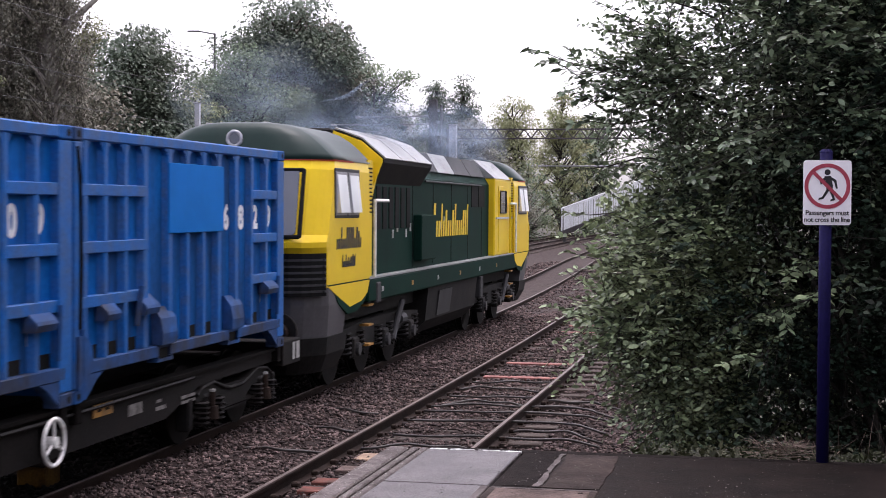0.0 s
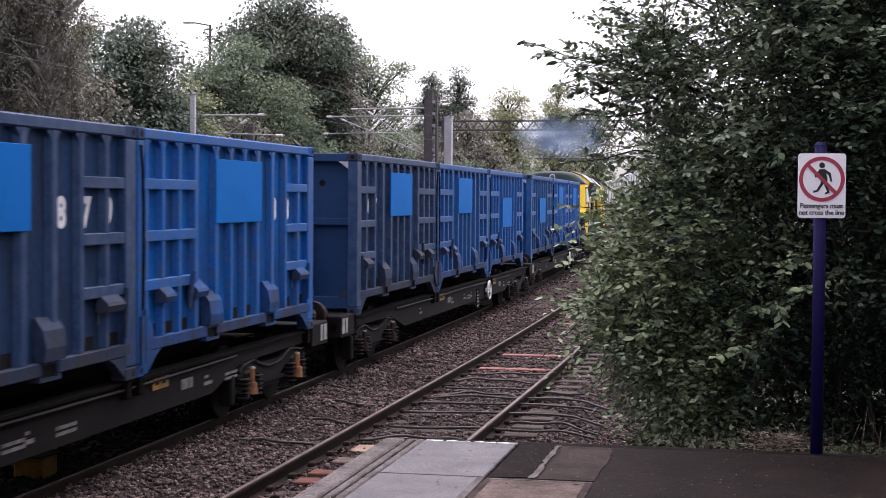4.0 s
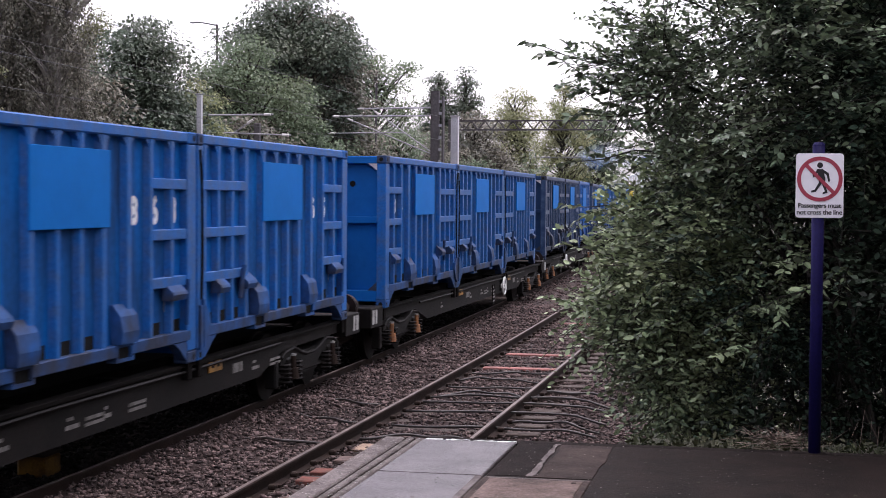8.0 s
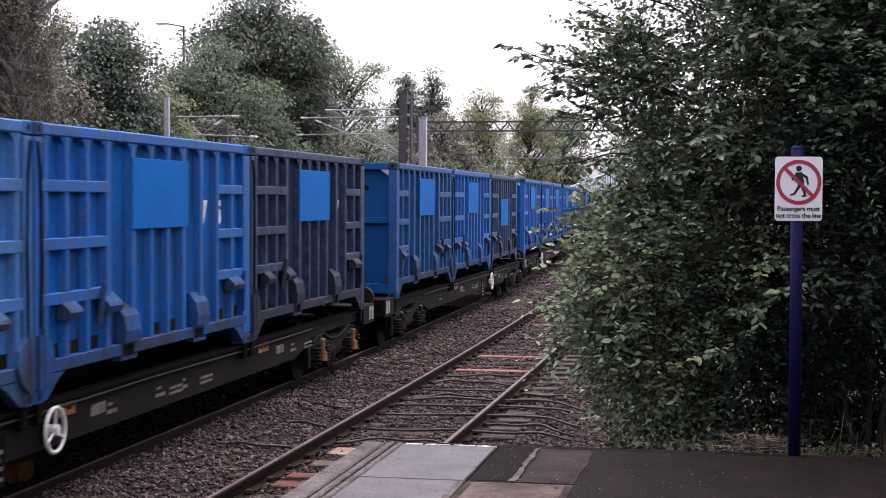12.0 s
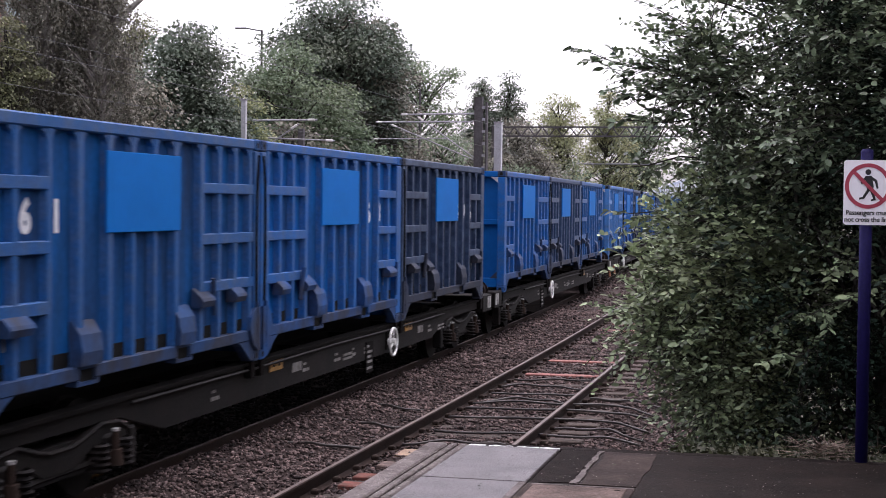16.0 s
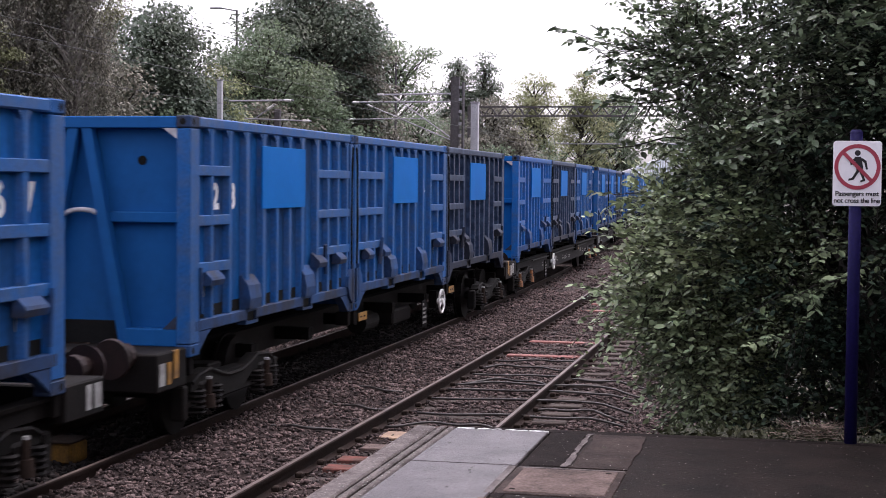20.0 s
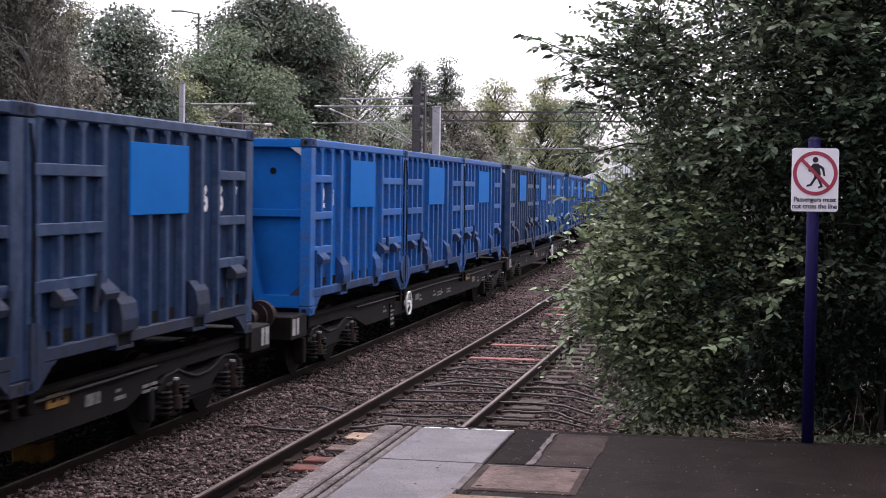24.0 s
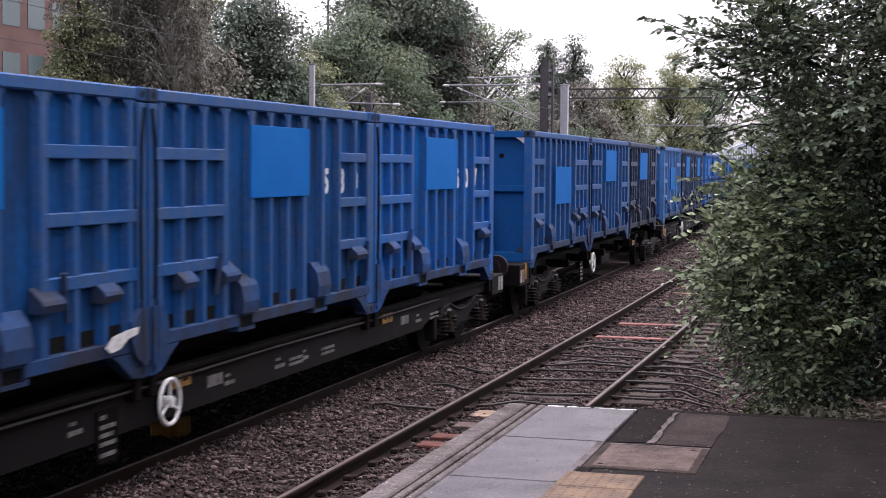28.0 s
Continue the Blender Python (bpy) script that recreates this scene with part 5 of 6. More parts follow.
for k, (wheel_at, skeletal, grease, *boxes) in enumerate(TRAIN):
    key = (wheel_at, skeletal, grease)
    if key in wagon_kinds:
        wagon = copy_thing(wagon_kinds[key], START)
    else:
        wagon = wagon_kinds[key] = flat_wagon(*key)
    ROLLING.append((wagon, SLACK[k] - k * PITCH, 0.0))
    for j, (tone, low, body) in enumerate(boxes):
        key = (low, j > 0)
        box = box_kinds[key] if key not in used_boxes else copy_thing(box_kinds[key], START)
        used_boxes.add(key)
        shade = TINT.uniform(0.85, 1.15)
        c = [q * shade for q in BLUES[tone][:3]] + [1]
        for o in box.children_recursive:
            o.color = c
        ROLLING.append((box, SLACK[k] - k * PITCH + BOX_L / 2 + 6.1 * j, DECK))
        box["tone"] = tone
for (thing, *_ ), spec in zip([r for r in ROLLING if r[0].name.startswith("waste")], [(*b, j > 0) for w in TRAIN for j, b in enumerate(w[3:])]):
    digits(spec[2], thing, spec[3])
    thing["label"] = {"b": "bright blue ribbed steel waste container on a flat wagon", "m": "scuffed dark blue ribbed steel waste container on a flat wagon",
                      "d": "grimy navy-grey ribbed steel waste container on a flat wagon", "k": "soot-darkened navy ribbed steel waste container on a flat wagon", "l": "faded light blue ribbed steel waste container on a flat wagon"}[spec[0]]
    del thing["tone"]

# a rusty seam on one container
M["rust_streak"] = material("orange_brown_rust", (0.115, 0.050, 0.026), 0.85, (0.030, 0.026, 0.030), 0.8, 4, 30, spec=0.1, streak=0.3)
rusty = [r[0] for r in ROLLING if r[0].name.startswith("waste")][42]
part("rust_streak", Shape().prism([(-BOX_L / 2 + 4.06, 0.37), (-BOX_L / 2 + 4.05, 1.5), (-BOX_L / 2 + 4.09, 2.3), (-BOX_L / 2 + 4.17, 2.3), (-BOX_L / 2 + 4.20, 1.3), (-BOX_L / 2 + 4.22, 0.37)], "x", BOX_W / 2 - 0.084, BOX_W / 2 - 0.074),
     M["rust_streak"], rusty, "orange-brown rust streak")

# a torn pale label hanging beside the hinge of the last wagon's rear container
tag_owner = [r[0] for r in ROLLING if r[0].name.startswith("waste")][45]
part("torn_label", Shape().prism([(2.22, 0.34), (2.34, 0.42), (2.58, 0.45), (2.78, 0.46), (2.76, 0.40), (2.60, 0.38), (2.46, 0.31), (2.30, 0.29)], "x", BOX_W / 2 + 0.045, BOX_W / 2 + 0.052),
     M["white_wheel"], tag_owner, "torn white label hanging from the hinge")


# ---- locomotive ----
def cab_loft(levels, y_back, flip=0.0):
    """A cab from plan outlines at rising heights: (z, face y, half width, rounding)."""
    s, rings = Shape(), []
    for z, f, w, r in levels:
        o = [(-w, y_back)] + [(w * u, f + r * abs(u) ** 6) for u in (-1, -0.985, -0.95, -0.90, -0.82, -0.70, -0.4, 0.4, 0.70, 0.82, 0.90, 0.95, 0.985, 1)] + [(w, y_back)]
        rings.append([(x, (flip - y) if flip else y, z) for x, y in o])
    n = len(rings[0])
    v = [p for q in rings for p in q]
    f = [(j * n + i, j * n + (i + 1) % n, (j + 1) * n + (i + 1) % n, (j + 1) * n + i) for j in range(len(rings) - 1) for i in range(n)]
    f += [tuple(range(n)), tuple(range((len(rings) - 1) * n, len(rings) * n))]
    return s.add(v, f)


def bars(name, owner, mat, x, y0, y1, z, h, rng, low=0.0):
    """Plain bars in place of lettering, on the side of the body."""
    y = y0
    while y < y1 - 0.05:
        w = rng.uniform(0.07, 0.13) * h / 0.35
        k = rng.choice((0.6, 0.6, 1.0, 1.25))
        part(name, Shape().prism([(y, z), (y + w, z), (y + w + 0.12 * h * k, z + h * k), (y + 0.12 * h * k, z + h * k)], "x", x, x + 0.004), mat, owner)
        y += w + 0.055 * h / 0.35


def locomotive():
    t = tagged(new("diesel_locomotive"), "green and yellow diesel freight locomotive with grey roof panels", "locomotive")
    L = 19.4
    rng = random.Random(8)
    part("footplate", Shape().box(-1.34, 1.34, 2.80, L - 1.6, 1.22, 1.56, 0.02), M["loco_green"], t)
    part("walkway", Shape().box(-1.34, 1.34, 2.80, L - 1.6, 1.562, 1.585), M["loco_grey"], t, "grey walkway along the body")
    part("underframe", Shape().box(-1.0, 1.0, 0.6, L - 0.6, 0.95, 1.22), M["loco_dark"], t)
    for flip in (0.0, L):
        def yy(y):
            return flip - y if flip else y
        def span(a, b):
            return sorted((yy(a), yy(b)))
        lower = part("cab_skirt", cab_loft([(0.42, 0.42, 1.12, 0.6), (0.75, 0.22, 1.25, 0.6), (1.30, 0.10, 1.33, 0.55), (1.62, 0.06, 1.34, 0.52)], 1.6, flip), M["skirt"], t)
        cab = part("cab", cab_loft([(1.55, 0.02, 1.34, 0.52), (1.60, 0.0, 1.345, 0.52), (2.10, 0.0, 1.345, 0.52), (2.28, 0.05, 1.345, 0.52), (3.16, 0.42, 1.33, 0.50), (3.30, 0.50, 1.30, 0.5)], 2.82, flip), M["loco_yellow"], t)
        part("cab_lower_side", Shape().prism([(yy(0.56), 1.56), (yy(2.82), 1.56), (yy(2.70), 1.38), (yy(2.35), 1.27), (yy(1.7), 1.22), (yy(1.2), 1.36)], "x", 1.30, 1.346), M["loco_yellow"], cab)
        part("cab_lower_side", Shape().prism([(yy(0.56), 1.56), (yy(2.82), 1.56), (yy(2.70), 1.38), (yy(2.35), 1.27), (yy(1.7), 1.22), (yy(1.2), 1.36)], "x", -1.346, -1.30), M["loco_yellow"], cab)
        part("cab_roof", cab_loft([(3.30, 0.47, 1.315, 0.5), (3.38, 0.50, 1.26, 0.45), (3.50, 0.55, 1.14, 0.38), (3.62, 0.60, 1.00, 0.32), (3.72, 0.65, 0.84, 0.28), (3.79, 0.72, 0.64, 0.24), (3.82, 0.82, 0.40, 0.2)], 2.95, flip), M["loco_roof"], t, "dark green cab roof with sloping sides", True)
        part("roof_lining", cab_loft([(3.285, 0.475, 1.312, 0.5), (3.305, 0.48, 1.318, 0.5)], 2.0, flip), M["red_stripe"], t, "thin red line under the roof")
        lamp = part("headlight", Shape().tube((0, yy(0.555), 3.58), (0, yy(0.80), 3.58), 0.085, 20), M["windscreen"], t)
        part("lamp_rim", Shape().ring((0, yy(0.555), 3.58), (0, 1, 0), 0.10, 0.022, 24, 6), M["pale_post"], lamp, "pale metal rim", True)
        for sx in (-1, 1):
            pane = Shape().prism([(sx * 0.05, -0.04), (sx * 1.00, -0.04), (sx * 1.04, 0.0), (sx * 0.99, 0.90), (sx * 0.05, 0.90)], "y", -0.016, 0.012)
            lean = pose(0, yy(0.03), 2.30, (-23 if not flip else 23), 0, 0)
            ob = part("windscreen", pane, M["windscreen"], cab)
            ob.matrix_basis = lean
            fr = Shape()
            for a, b in (((0.02, -0.06), (1.10, -0.06)), ((1.10, -0.06), (1.05, 0.92)), ((1.05, 0.92), (0.02, 0.92))):
                fr.tube((sx * a[0], 0, a[1]), (sx * b[0], 0, b[1]), 0.030, 8)
            fo = part("window_surround", fr, M["black"], cab)
            fo.matrix_basis = lean
            x = sx * 1.347
            a, b = sorted((x, x - sx * 0.02))
            y0, y1 = span(0.92, 2.16)
            part("side_window_frame", Shape().box(a + 0.002 * sx, b + 0.002 * sx, y0 - 0.035, y1 + 0.035, 2.49, 3.19, 0.01), M["skirt_grey"], cab)
            mid = (y0 + y1) / 2
            for q0, q1 in ((y0, mid - 0.03), (mid + 0.03, y1)):
                rim = part("sliding_frame", Shape().box(a + 0.006 * sx, b + 0.006 * sx, q0, q1, 2.53, 3.14, 0.006), M["galvanised"], cab)
                # pane tilted upwards so that it picks up the bright sky
                lean = [(x + 0.004 * sx, 2.57), (x + 0.070 * sx, 2.57), (x + 0.010 * sx, 3.10), (x + 0.004 * sx, 3.10)]
                part("side_window", Shape().prism(lean, "y", q0 + 0.05, q1 - 0.05), M["bright_glass"], rim)
            part("handrail", Shape().tube((sx * 1.40, yy(2.92), 1.60), (sx * 1.40, yy(2.92), 2.75), 0.025, 8).tube((sx * 1.40, yy(2.92), 2.75), (sx * 1.40, yy(3.75), 2.75), 0.025, 8), M["white_wheel"], t, "white handrail")
            g0, g1 = span(2.84, 3.12)
            part("louvre_frame", Shape().box(*sorted((sx * 1.06, sx * 1.30)), g0, g1, 1.60, 3.36), M["loco_yellow"], t)
            part("hood_corner", Shape().prism([(yy(3.12), 1.6), (yy(3.12), 3.36), (yy(4.05), 3.36), (yy(3.45), 2.72), (yy(3.20), 1.6)], "x", *sorted((sx * 1.04, sx * 1.20))), M["loco_yellow"] , t)
            for i in range(12):
                part("louvre", Shape().box(*sorted((sx * 1.298, sx * 1.312)), g0 + 0.05, g1 - 0.03, 2.56 + i * 0.06, 2.585 + i * 0.06), M["black"], t)
        part("grille_recess", cab_loft([(1.44, -0.020, 1.338, 0.52), (2.02, -0.020, 1.338, 0.52)], 0.50, flip), M["black"], lower)
        for i in range(6):
            part("grille_bar", cab_loft([(1.49 + i * 0.085, -0.032, 1.341, 0.52), (1.52 + i * 0.085, -0.032, 1.341, 0.52)], 0.42, flip), M["skirt_grey"], lower)
        part("brow", cab_loft([(2.03, -0.02, 1.342, 0.52), (2.10, -0.09, 1.352, 0.54), (2.17, -0.09, 1.352, 0.54), (2.27, 0.03, 1.345, 0.52)], 0.6, flip), M["loco_yellow"], cab)
        part("lower_valance", cab_loft([(0.36, 0.30, 1.14, 0.6), (0.62, 0.14, 1.27, 0.6), (0.86, 0.10, 1.30, 0.58)], 1.7, flip), M["loco_dark"], t)
        for sx in (-1, 1):
            o = [(yy(0.50), 1.58), (yy(0.80), 1.52), (yy(1.10), 1.30), (yy(1.6), 1.12), (yy(2.1), 1.14), (yy(2.55), 1.26), (yy(2.82), 1.50), (yy(2.82), 1.58)]
            part("green_band", Shape().prism(o, "x", *sorted((sx * 1.28, sx * 1.343))), M["loco_green"], cab, "dark green curved band")
        part("coupler", Shape().box(-0.14, 0.14, *span(-0.22, 0.4), 0.72, 0.92, 0.02), M["loco_dark"], t)
        for sx in (-0.87, 0.87):
            part("buffer", Shape().tube((sx, yy(0.2), 1.0), (sx, yy(-0.05), 1.0), 0.10, 12).tube((sx, yy(-0.05), 1.0), (sx, yy(-0.11), 1.0), 0.23, 18), M["loco_dark"], t)
        for z in (0.55, 0.85, 1.15):
            for sx in (-1, 1):
                part("cab_step", Shape().box(*sorted((sx * 1.18, sx * 1.32)), *span(2.88, 3.18), z, z + 0.03), M["yellow_plate"], t)
        # bogie
        c = yy(4.35)
        bg = part("bogie", Shape().box(-0.9, 0.9, c - 2.3, c + 2.3, 0.62, 0.86, 0.03), M["loco_dark"], t)
        for sx in (-1, 1):
            o = [(c - 2.6, 0.62), (c - 2.6, 0.84), (c - 1.0, 0.92), (c + 1.0, 0.92), (c + 2.6, 0.84), (c + 2.6, 0.62), (c + 1.2, 0.62), (c + 0.9, 0.52), (c - 0.9, 0.52), (c - 1.2, 0.62)]
            part("bogie_frame", Shape().prism(o, "x", *sorted((sx * 1.02, sx * 1.16))), M["loco_dark"], bg)
            for k in (-1, 0, 1):
                q = c + k * 1.85
                part("axle_box", Shape().box(*sorted((sx * 1.05, sx * 1.24)), q - 0.17, q + 0.17, 0.40, 0.72, 0.03), M["loco_dark"], bg)
                part("axle_cap", Shape().tube((sx * 1.24, q, 0.54), (sx * 1.29, q, 0.54), 0.10, 12), M["skirt_grey"], bg)
                for e in (-1, 1):
                    coil = [(sx * 1.14 + 0.10 * math.cos(i * 0.6), q + e * 0.38 + 0.10 * math.sin(i * 0.6), 0.44 + i * 0.0067) for i in range(54)]
                    part("spring", Shape().path(coil, 0.022, 4), M["loco_dark"], bg)
                part("wheel", Shape().tube((sx * 0.69, q, 0.53), (sx * 0.82, q, 0.53), 0.53, 28).tube((sx * 0.672, q, 0.53), (sx * 0.70, q, 0.53), 0.56, 28), M["bogie"], bg)
            part("brake_cylinder", Shape().tube((sx * 1.20, c + 0.9, 0.80), (sx * 1.20, c + 1.25, 0.80), 0.10, 10), M["skirt_grey"], bg)
            part("sand_pipe", Shape().tube((sx * 1.18, c - 2.7, 1.1), (sx * 0.95, c - 2.9, 0.2), 0.03, 6), M["loco_dark"], bg)
            part("damper", Shape().tube((sx * 1.24, c + 0.4, 0.50), (sx * 1.28, c + 0.9, 1.10), 0.05, 8), M["skirt_grey"], bg)
    # hood
    y0, y1 = 3.12, L - 5.3
    hood = part("engine_hood", Shape().prism([(-1.16, 1.585), (-1.16, 3.16), (-0.86, 3.62), (0.86, 3.62), (1.16, 3.16), (1.16, 1.585)], "y", y0, y1), M["loco_green"], t)
    part("rear_hood", Shape().box(-1.30, 1.30, y1, L - 2.80, 1.585, 3.30, 0.03), M["loco_yellow"], t)
    part("rear_hood_roof", Shape().prism([(-1.30, 3.30), (-0.8, 3.72), (0.8, 3.72), (1.30, 3.30)], "y", y1, L - 2.8), M["loco_grey"], t)
    for sx in (-1, 1):
        def side(a, b):
            return sorted((sx * a, sx * b))
        fl = Shape().prism([(sx * 0.55, 3.05), (sx * 1.16, 3.02), (sx * 1.36, 3.34), (sx * 1.36, 3.40), (sx * 1.0, 3.70), (sx * 0.55, 3.86)], "y", 3.62, 7.1)
        part("radiator_flare", fl, M["loco_dark"], t)
        part("flare_end", Shape().prism([(sx * 0.55, 2.72), (sx * 1.10, 2.72), (sx * 1.34, 3.34), (sx * 1.34, 3.40), (sx * 1.0, 3.68), (sx * 0.55, 3.84)], "y", 3.58, 3.617), M["loco_yellow"], t)
        for i in range(3):
            q0 = 3.64 + i * 1.16
            o = [(sx * 0.56, 3.872), (sx * 1.0, 3.712), (sx * 1.372, 3.402), (sx * 1.385, 3.415), (sx * 1.01, 3.735), (sx * 0.56, 3.895)]
            part("roof_panel", Shape().prism(o, "y", q0, q0 + 1.12), M["loco_grey"], t, "pale grey sloping roof panel")
        for i in range(4):
            q0 = 7.2 + i * 1.65
            o = [(sx * 0.5, 3.70), (sx * 0.88, 3.64), (sx * 1.10, 3.30), (sx * 1.12, 3.31), (sx * 0.90, 3.67), (sx * 0.5, 3.73)]
            part("roof_panel", Shape().prism(o, "y", q0, q0 + 1.6), M["loco_grey"] if i == 1 else M["skirt_grey"], t)
        for i in range(7):
            q0 = 3.5 + i * 0.42
            part("door_louvre", Shape().box(*side(1.158, 1.172), q0, q0 + 0.26, 2.30, 2.98, 0.004), M["black"], hood)
        for i, q0 in enumerate((3.3, 6.5, 8.2, 9.9, 11.6, 13.2)):
            part("door_seam", Shape().box(*side(1.158, 1.166), q0, q0 + 0.025, 1.62, 3.14), M["black"], hood)
        part("hood_rail", Shape().tube((sx * 1.10, 3.3, 2.08), (sx * 1.10, 3.3, 2.2), 0.02, 6).tube((sx * 1.19, 7.4, 3.12), (sx * 1.19, 13.0, 3.12), 0.018, 6), M["skirt_grey"], hood)
        for i in range(2):
            part("air_intake", Shape().box(*side(1.15, 1.175), 12.0 + i * 0.8, 12.7 + i * 0.8, 2.66, 3.12, 0.01), M["black"], hood)
        part("equipment_box", Shape().box(*side(1.15, 1.31), 6.6, 7.8, 1.72, 2.52, 0.02), M["loco_green"], t)
        for i in range(9):
            q0 = 5.0 + (i % 5) * 0.32 + (3.2 if i > 4 else 0)
            part("warning_label", Shape().box(*side(1.158, 1.166), q0, q0 + 0.10, 2.14 + 0.1 * (i % 3), 2.28 + 0.1 * (i % 3)), M["plate_white"], hood)
        bars("yellow_marking", hood, M["loco_yellow"], sx * 1.166 if sx > 0 else -1.17, 8.2, 11.6, 2.10, 0.50, rng)
        bars("dark_marking", t, M["sign_black"], 1.349 if sx > 0 else -1.353, 0.95, 2.35, 2.06, 0.24, rng)
        bars("dark_marking", t, M["sign_black"], 1.349 if sx > 0 else -1.353, 1.25, 2.0, 1.80, 0.14, rng)
        # door of the leading cab
        x = 1.302 * sx
        part("door", Shape().box(*side(1.298, 1.312), y1 + 0.45, y1 + 1.55, 1.66, 3.14, 0.01), M["loco_yellow"], t)
        part("door_window", Shape().box(*side(1.310, 1.318), y1 + 0.6, y1 + 1.4, 2.52, 3.04, 0.03), M["dark_glass"], t)
        part("door_rail", Shape().tube((sx * 1.36, y1 + 1.75, 1.6), (sx * 1.36, y1 + 1.75, 2.9), 0.022, 6), M["loco_yellow"], t)
        part("door_sill", Shape().box(*side(1.30, 1.33), y1 + 0.1, y1 + 2.3, 2.40, 2.44), M["pale_post"], t)
        part("tank_side", Shape().prism([(sx * 0.9, 1.22), (sx * 1.28, 1.22), (sx * 1.22, 0.62), (sx * 0.95, 0.36), (sx * 0.5, 0.36)], "y", 7.3, 12.1), M["loco_dark"], t)
        part("tank_flap", Shape().prism([(sx * 1.285, 1.12), (sx * 1.30, 1.12), (sx * 1.24, 0.66), (sx * 1.225, 0.66)], "y", 8.2, 9.4), M["skirt_grey"], t)
        for i in range(6):
            q0 = 3.6 + i * 2.1
            part("footplate_marking", Shape().box(*side(1.338, 1.344), q0, q0 + 0.12, 1.34, 1.42), M["yellow_plate"] if i % 2 else M["plate_white"], t)
        part("valance_fitting", Shape().box(*side(1.25, 1.36), 3.25, 3.5, 1.18, 1.50, 0.02), M["skirt_grey"], t)
        part("valance_fitting", Shape().box(*side(1.10, 1.30), 12.4, 12.7, 0.75, 1.2, 0.02), M["skirt_grey"], t)
    part("exhaust_stack", Shape().box(-0.35, 0.35, 8.2, 9.6, 3.6, 3.84, 0.03), M["loco_dark"], t)
    part("roof_hatch", Shape().box(-0.5, 0.5, 3.6, 7.1, 3.6, 3.88, 0.03), M["loco_dark"], t)
    part("roof_hatch", Shape().box(-0.48, 0.48, 10.2, y1, 3.6, 3.72, 0.03), M["skirt_grey"], t)
    return t


loco = locomotive()


# ---- exhaust smoke ----
def smoke_material(name, density):
    m = bpy.data.materials.new(name)
    m.use_nodes = True
    n, link = m.node_tree.nodes, m.node_tree.links.new
    n.remove(n["Principled BSDF"])
    d, tr, mx = n.new("ShaderNodeBsdfTranslucent"), n.new("ShaderNodeBsdfTransparent"), n.new("ShaderNodeMixShader")
    d.inputs["Color"].default_value = (0.21, 0.27, 0.35, 1)
    co, no, mr = n.new("ShaderNodeTexCoord"), n.new("ShaderNodeTexNoise"), n.new("ShaderNodeMapRange")
    no.inputs["Scale"].default_value, no.inputs["Detail"].default_value = 0.9, 6
    link(co.outputs["Object"], no.inputs["Vector"])
    link(no.outputs[0], mr.inputs["Value"])
    mr.inputs["From Min"].default_value, mr.inputs["From Max"].default_value = 0.30, 0.74
    mr.inputs["To Max"].default_value = density
    # thinner towards the rim of the puff
    mp, ln, rim, mul = n.new("ShaderNodeMapping"), n.new("ShaderNodeVectorMath"), n.new("ShaderNodeMapRange"), n.new("ShaderNodeMath")
    mp.inputs["Location"].default_value, mp.inputs["Scale"].default_value = (-1, 0, -1), (2, 0, 2)
    ln.operation, mul.operation, rim.interpolation_type = 'LENGTH', 'MULTIPLY', 'SMOOTHSTEP'
    rim.inputs["From Min"].default_value, rim.inputs["From Max"].default_value = 0.15, 0.92
    rim.inputs["To Min"].default_value, rim.inputs["To Max"].default_value = 1.0, 0.0
    link(co.outputs["Generated"], mp.inputs["Vector"])
    link(mp.outputs[0], ln.inputs[0])
    link(ln.outputs["Value"], rim.inputs["Value"])
    link(mr.outputs[0], mul.inputs[0])
    link(rim.outputs[0], mul.inputs[1])
    link(mul.outputs[0], mx.inputs[0])
    link(tr.outputs[0], mx.inputs[1])
    link(d.outputs[0], mx.inputs[2])
    link(mx.outputs[0], n["Material Output"].inputs["Surface"])
    return m


M["smoke"] = smoke_material("blue_grey_smoke", 0.66)
M["old_smoke"] = smoke_material("thin_blue_smoke", 0.34)


def smoke_puff(seed, rx, ry, rz, mat="smoke"):
    bm = bmesh.new()
    bmesh.ops.create_icosphere(bm, subdivisions=4, radius=1)
    for q in bm.verts:
        k = 1 + 0.35 * noise.noise(q.co * 1.3 + Vector((seed * 3.0, 0, 0))) + 0.12 * noise.noise(q.co * 3.1 + Vector((seed, 0, 0)))
        q.co = Vector((q.co.x * rx, q.co.y * ry, q.co.z * rz)) * k
    puff = part("smoke_puff", Shape().take(bm), M[mat], None, "", True)
    return tagged(puff, "thin blue-grey puff of diesel exhaust smoke", "smoke", group="exhaust smoke")


# metres ahead of the exhaust's trail, height
SMOKE = [(smoke_puff(1, 1.5, 4.6, 0.85), 6.0, 4.6), (smoke_puff(2, 1.7, 4.8, 1.0), 0.0, 4.65), (smoke_puff(3, 1.5, 3.6, 0.9), -6.0, 4.5)]
OLD_SMOKE = smoke_puff(4, 3.0, 2.2, 1.9, "old_smoke")


# ---- overhead line equipment ----
def slim_post(x, y, top, label):
    t = tagged(new("catenary_mast"), label, "mast")
    part("shaft", Shape().box(x - 0.09, x + 0.09, y - 0.09, y + 0.09, ground_height(x, y) - 0.1, top, 0.01), M["pale_post"], t)
    part("cap", Shape().box(x - 0.11, x + 0.11, y - 0.11, y + 0.11, top, top + 0.05, 0.01), M["galvanised"], t)
    return t


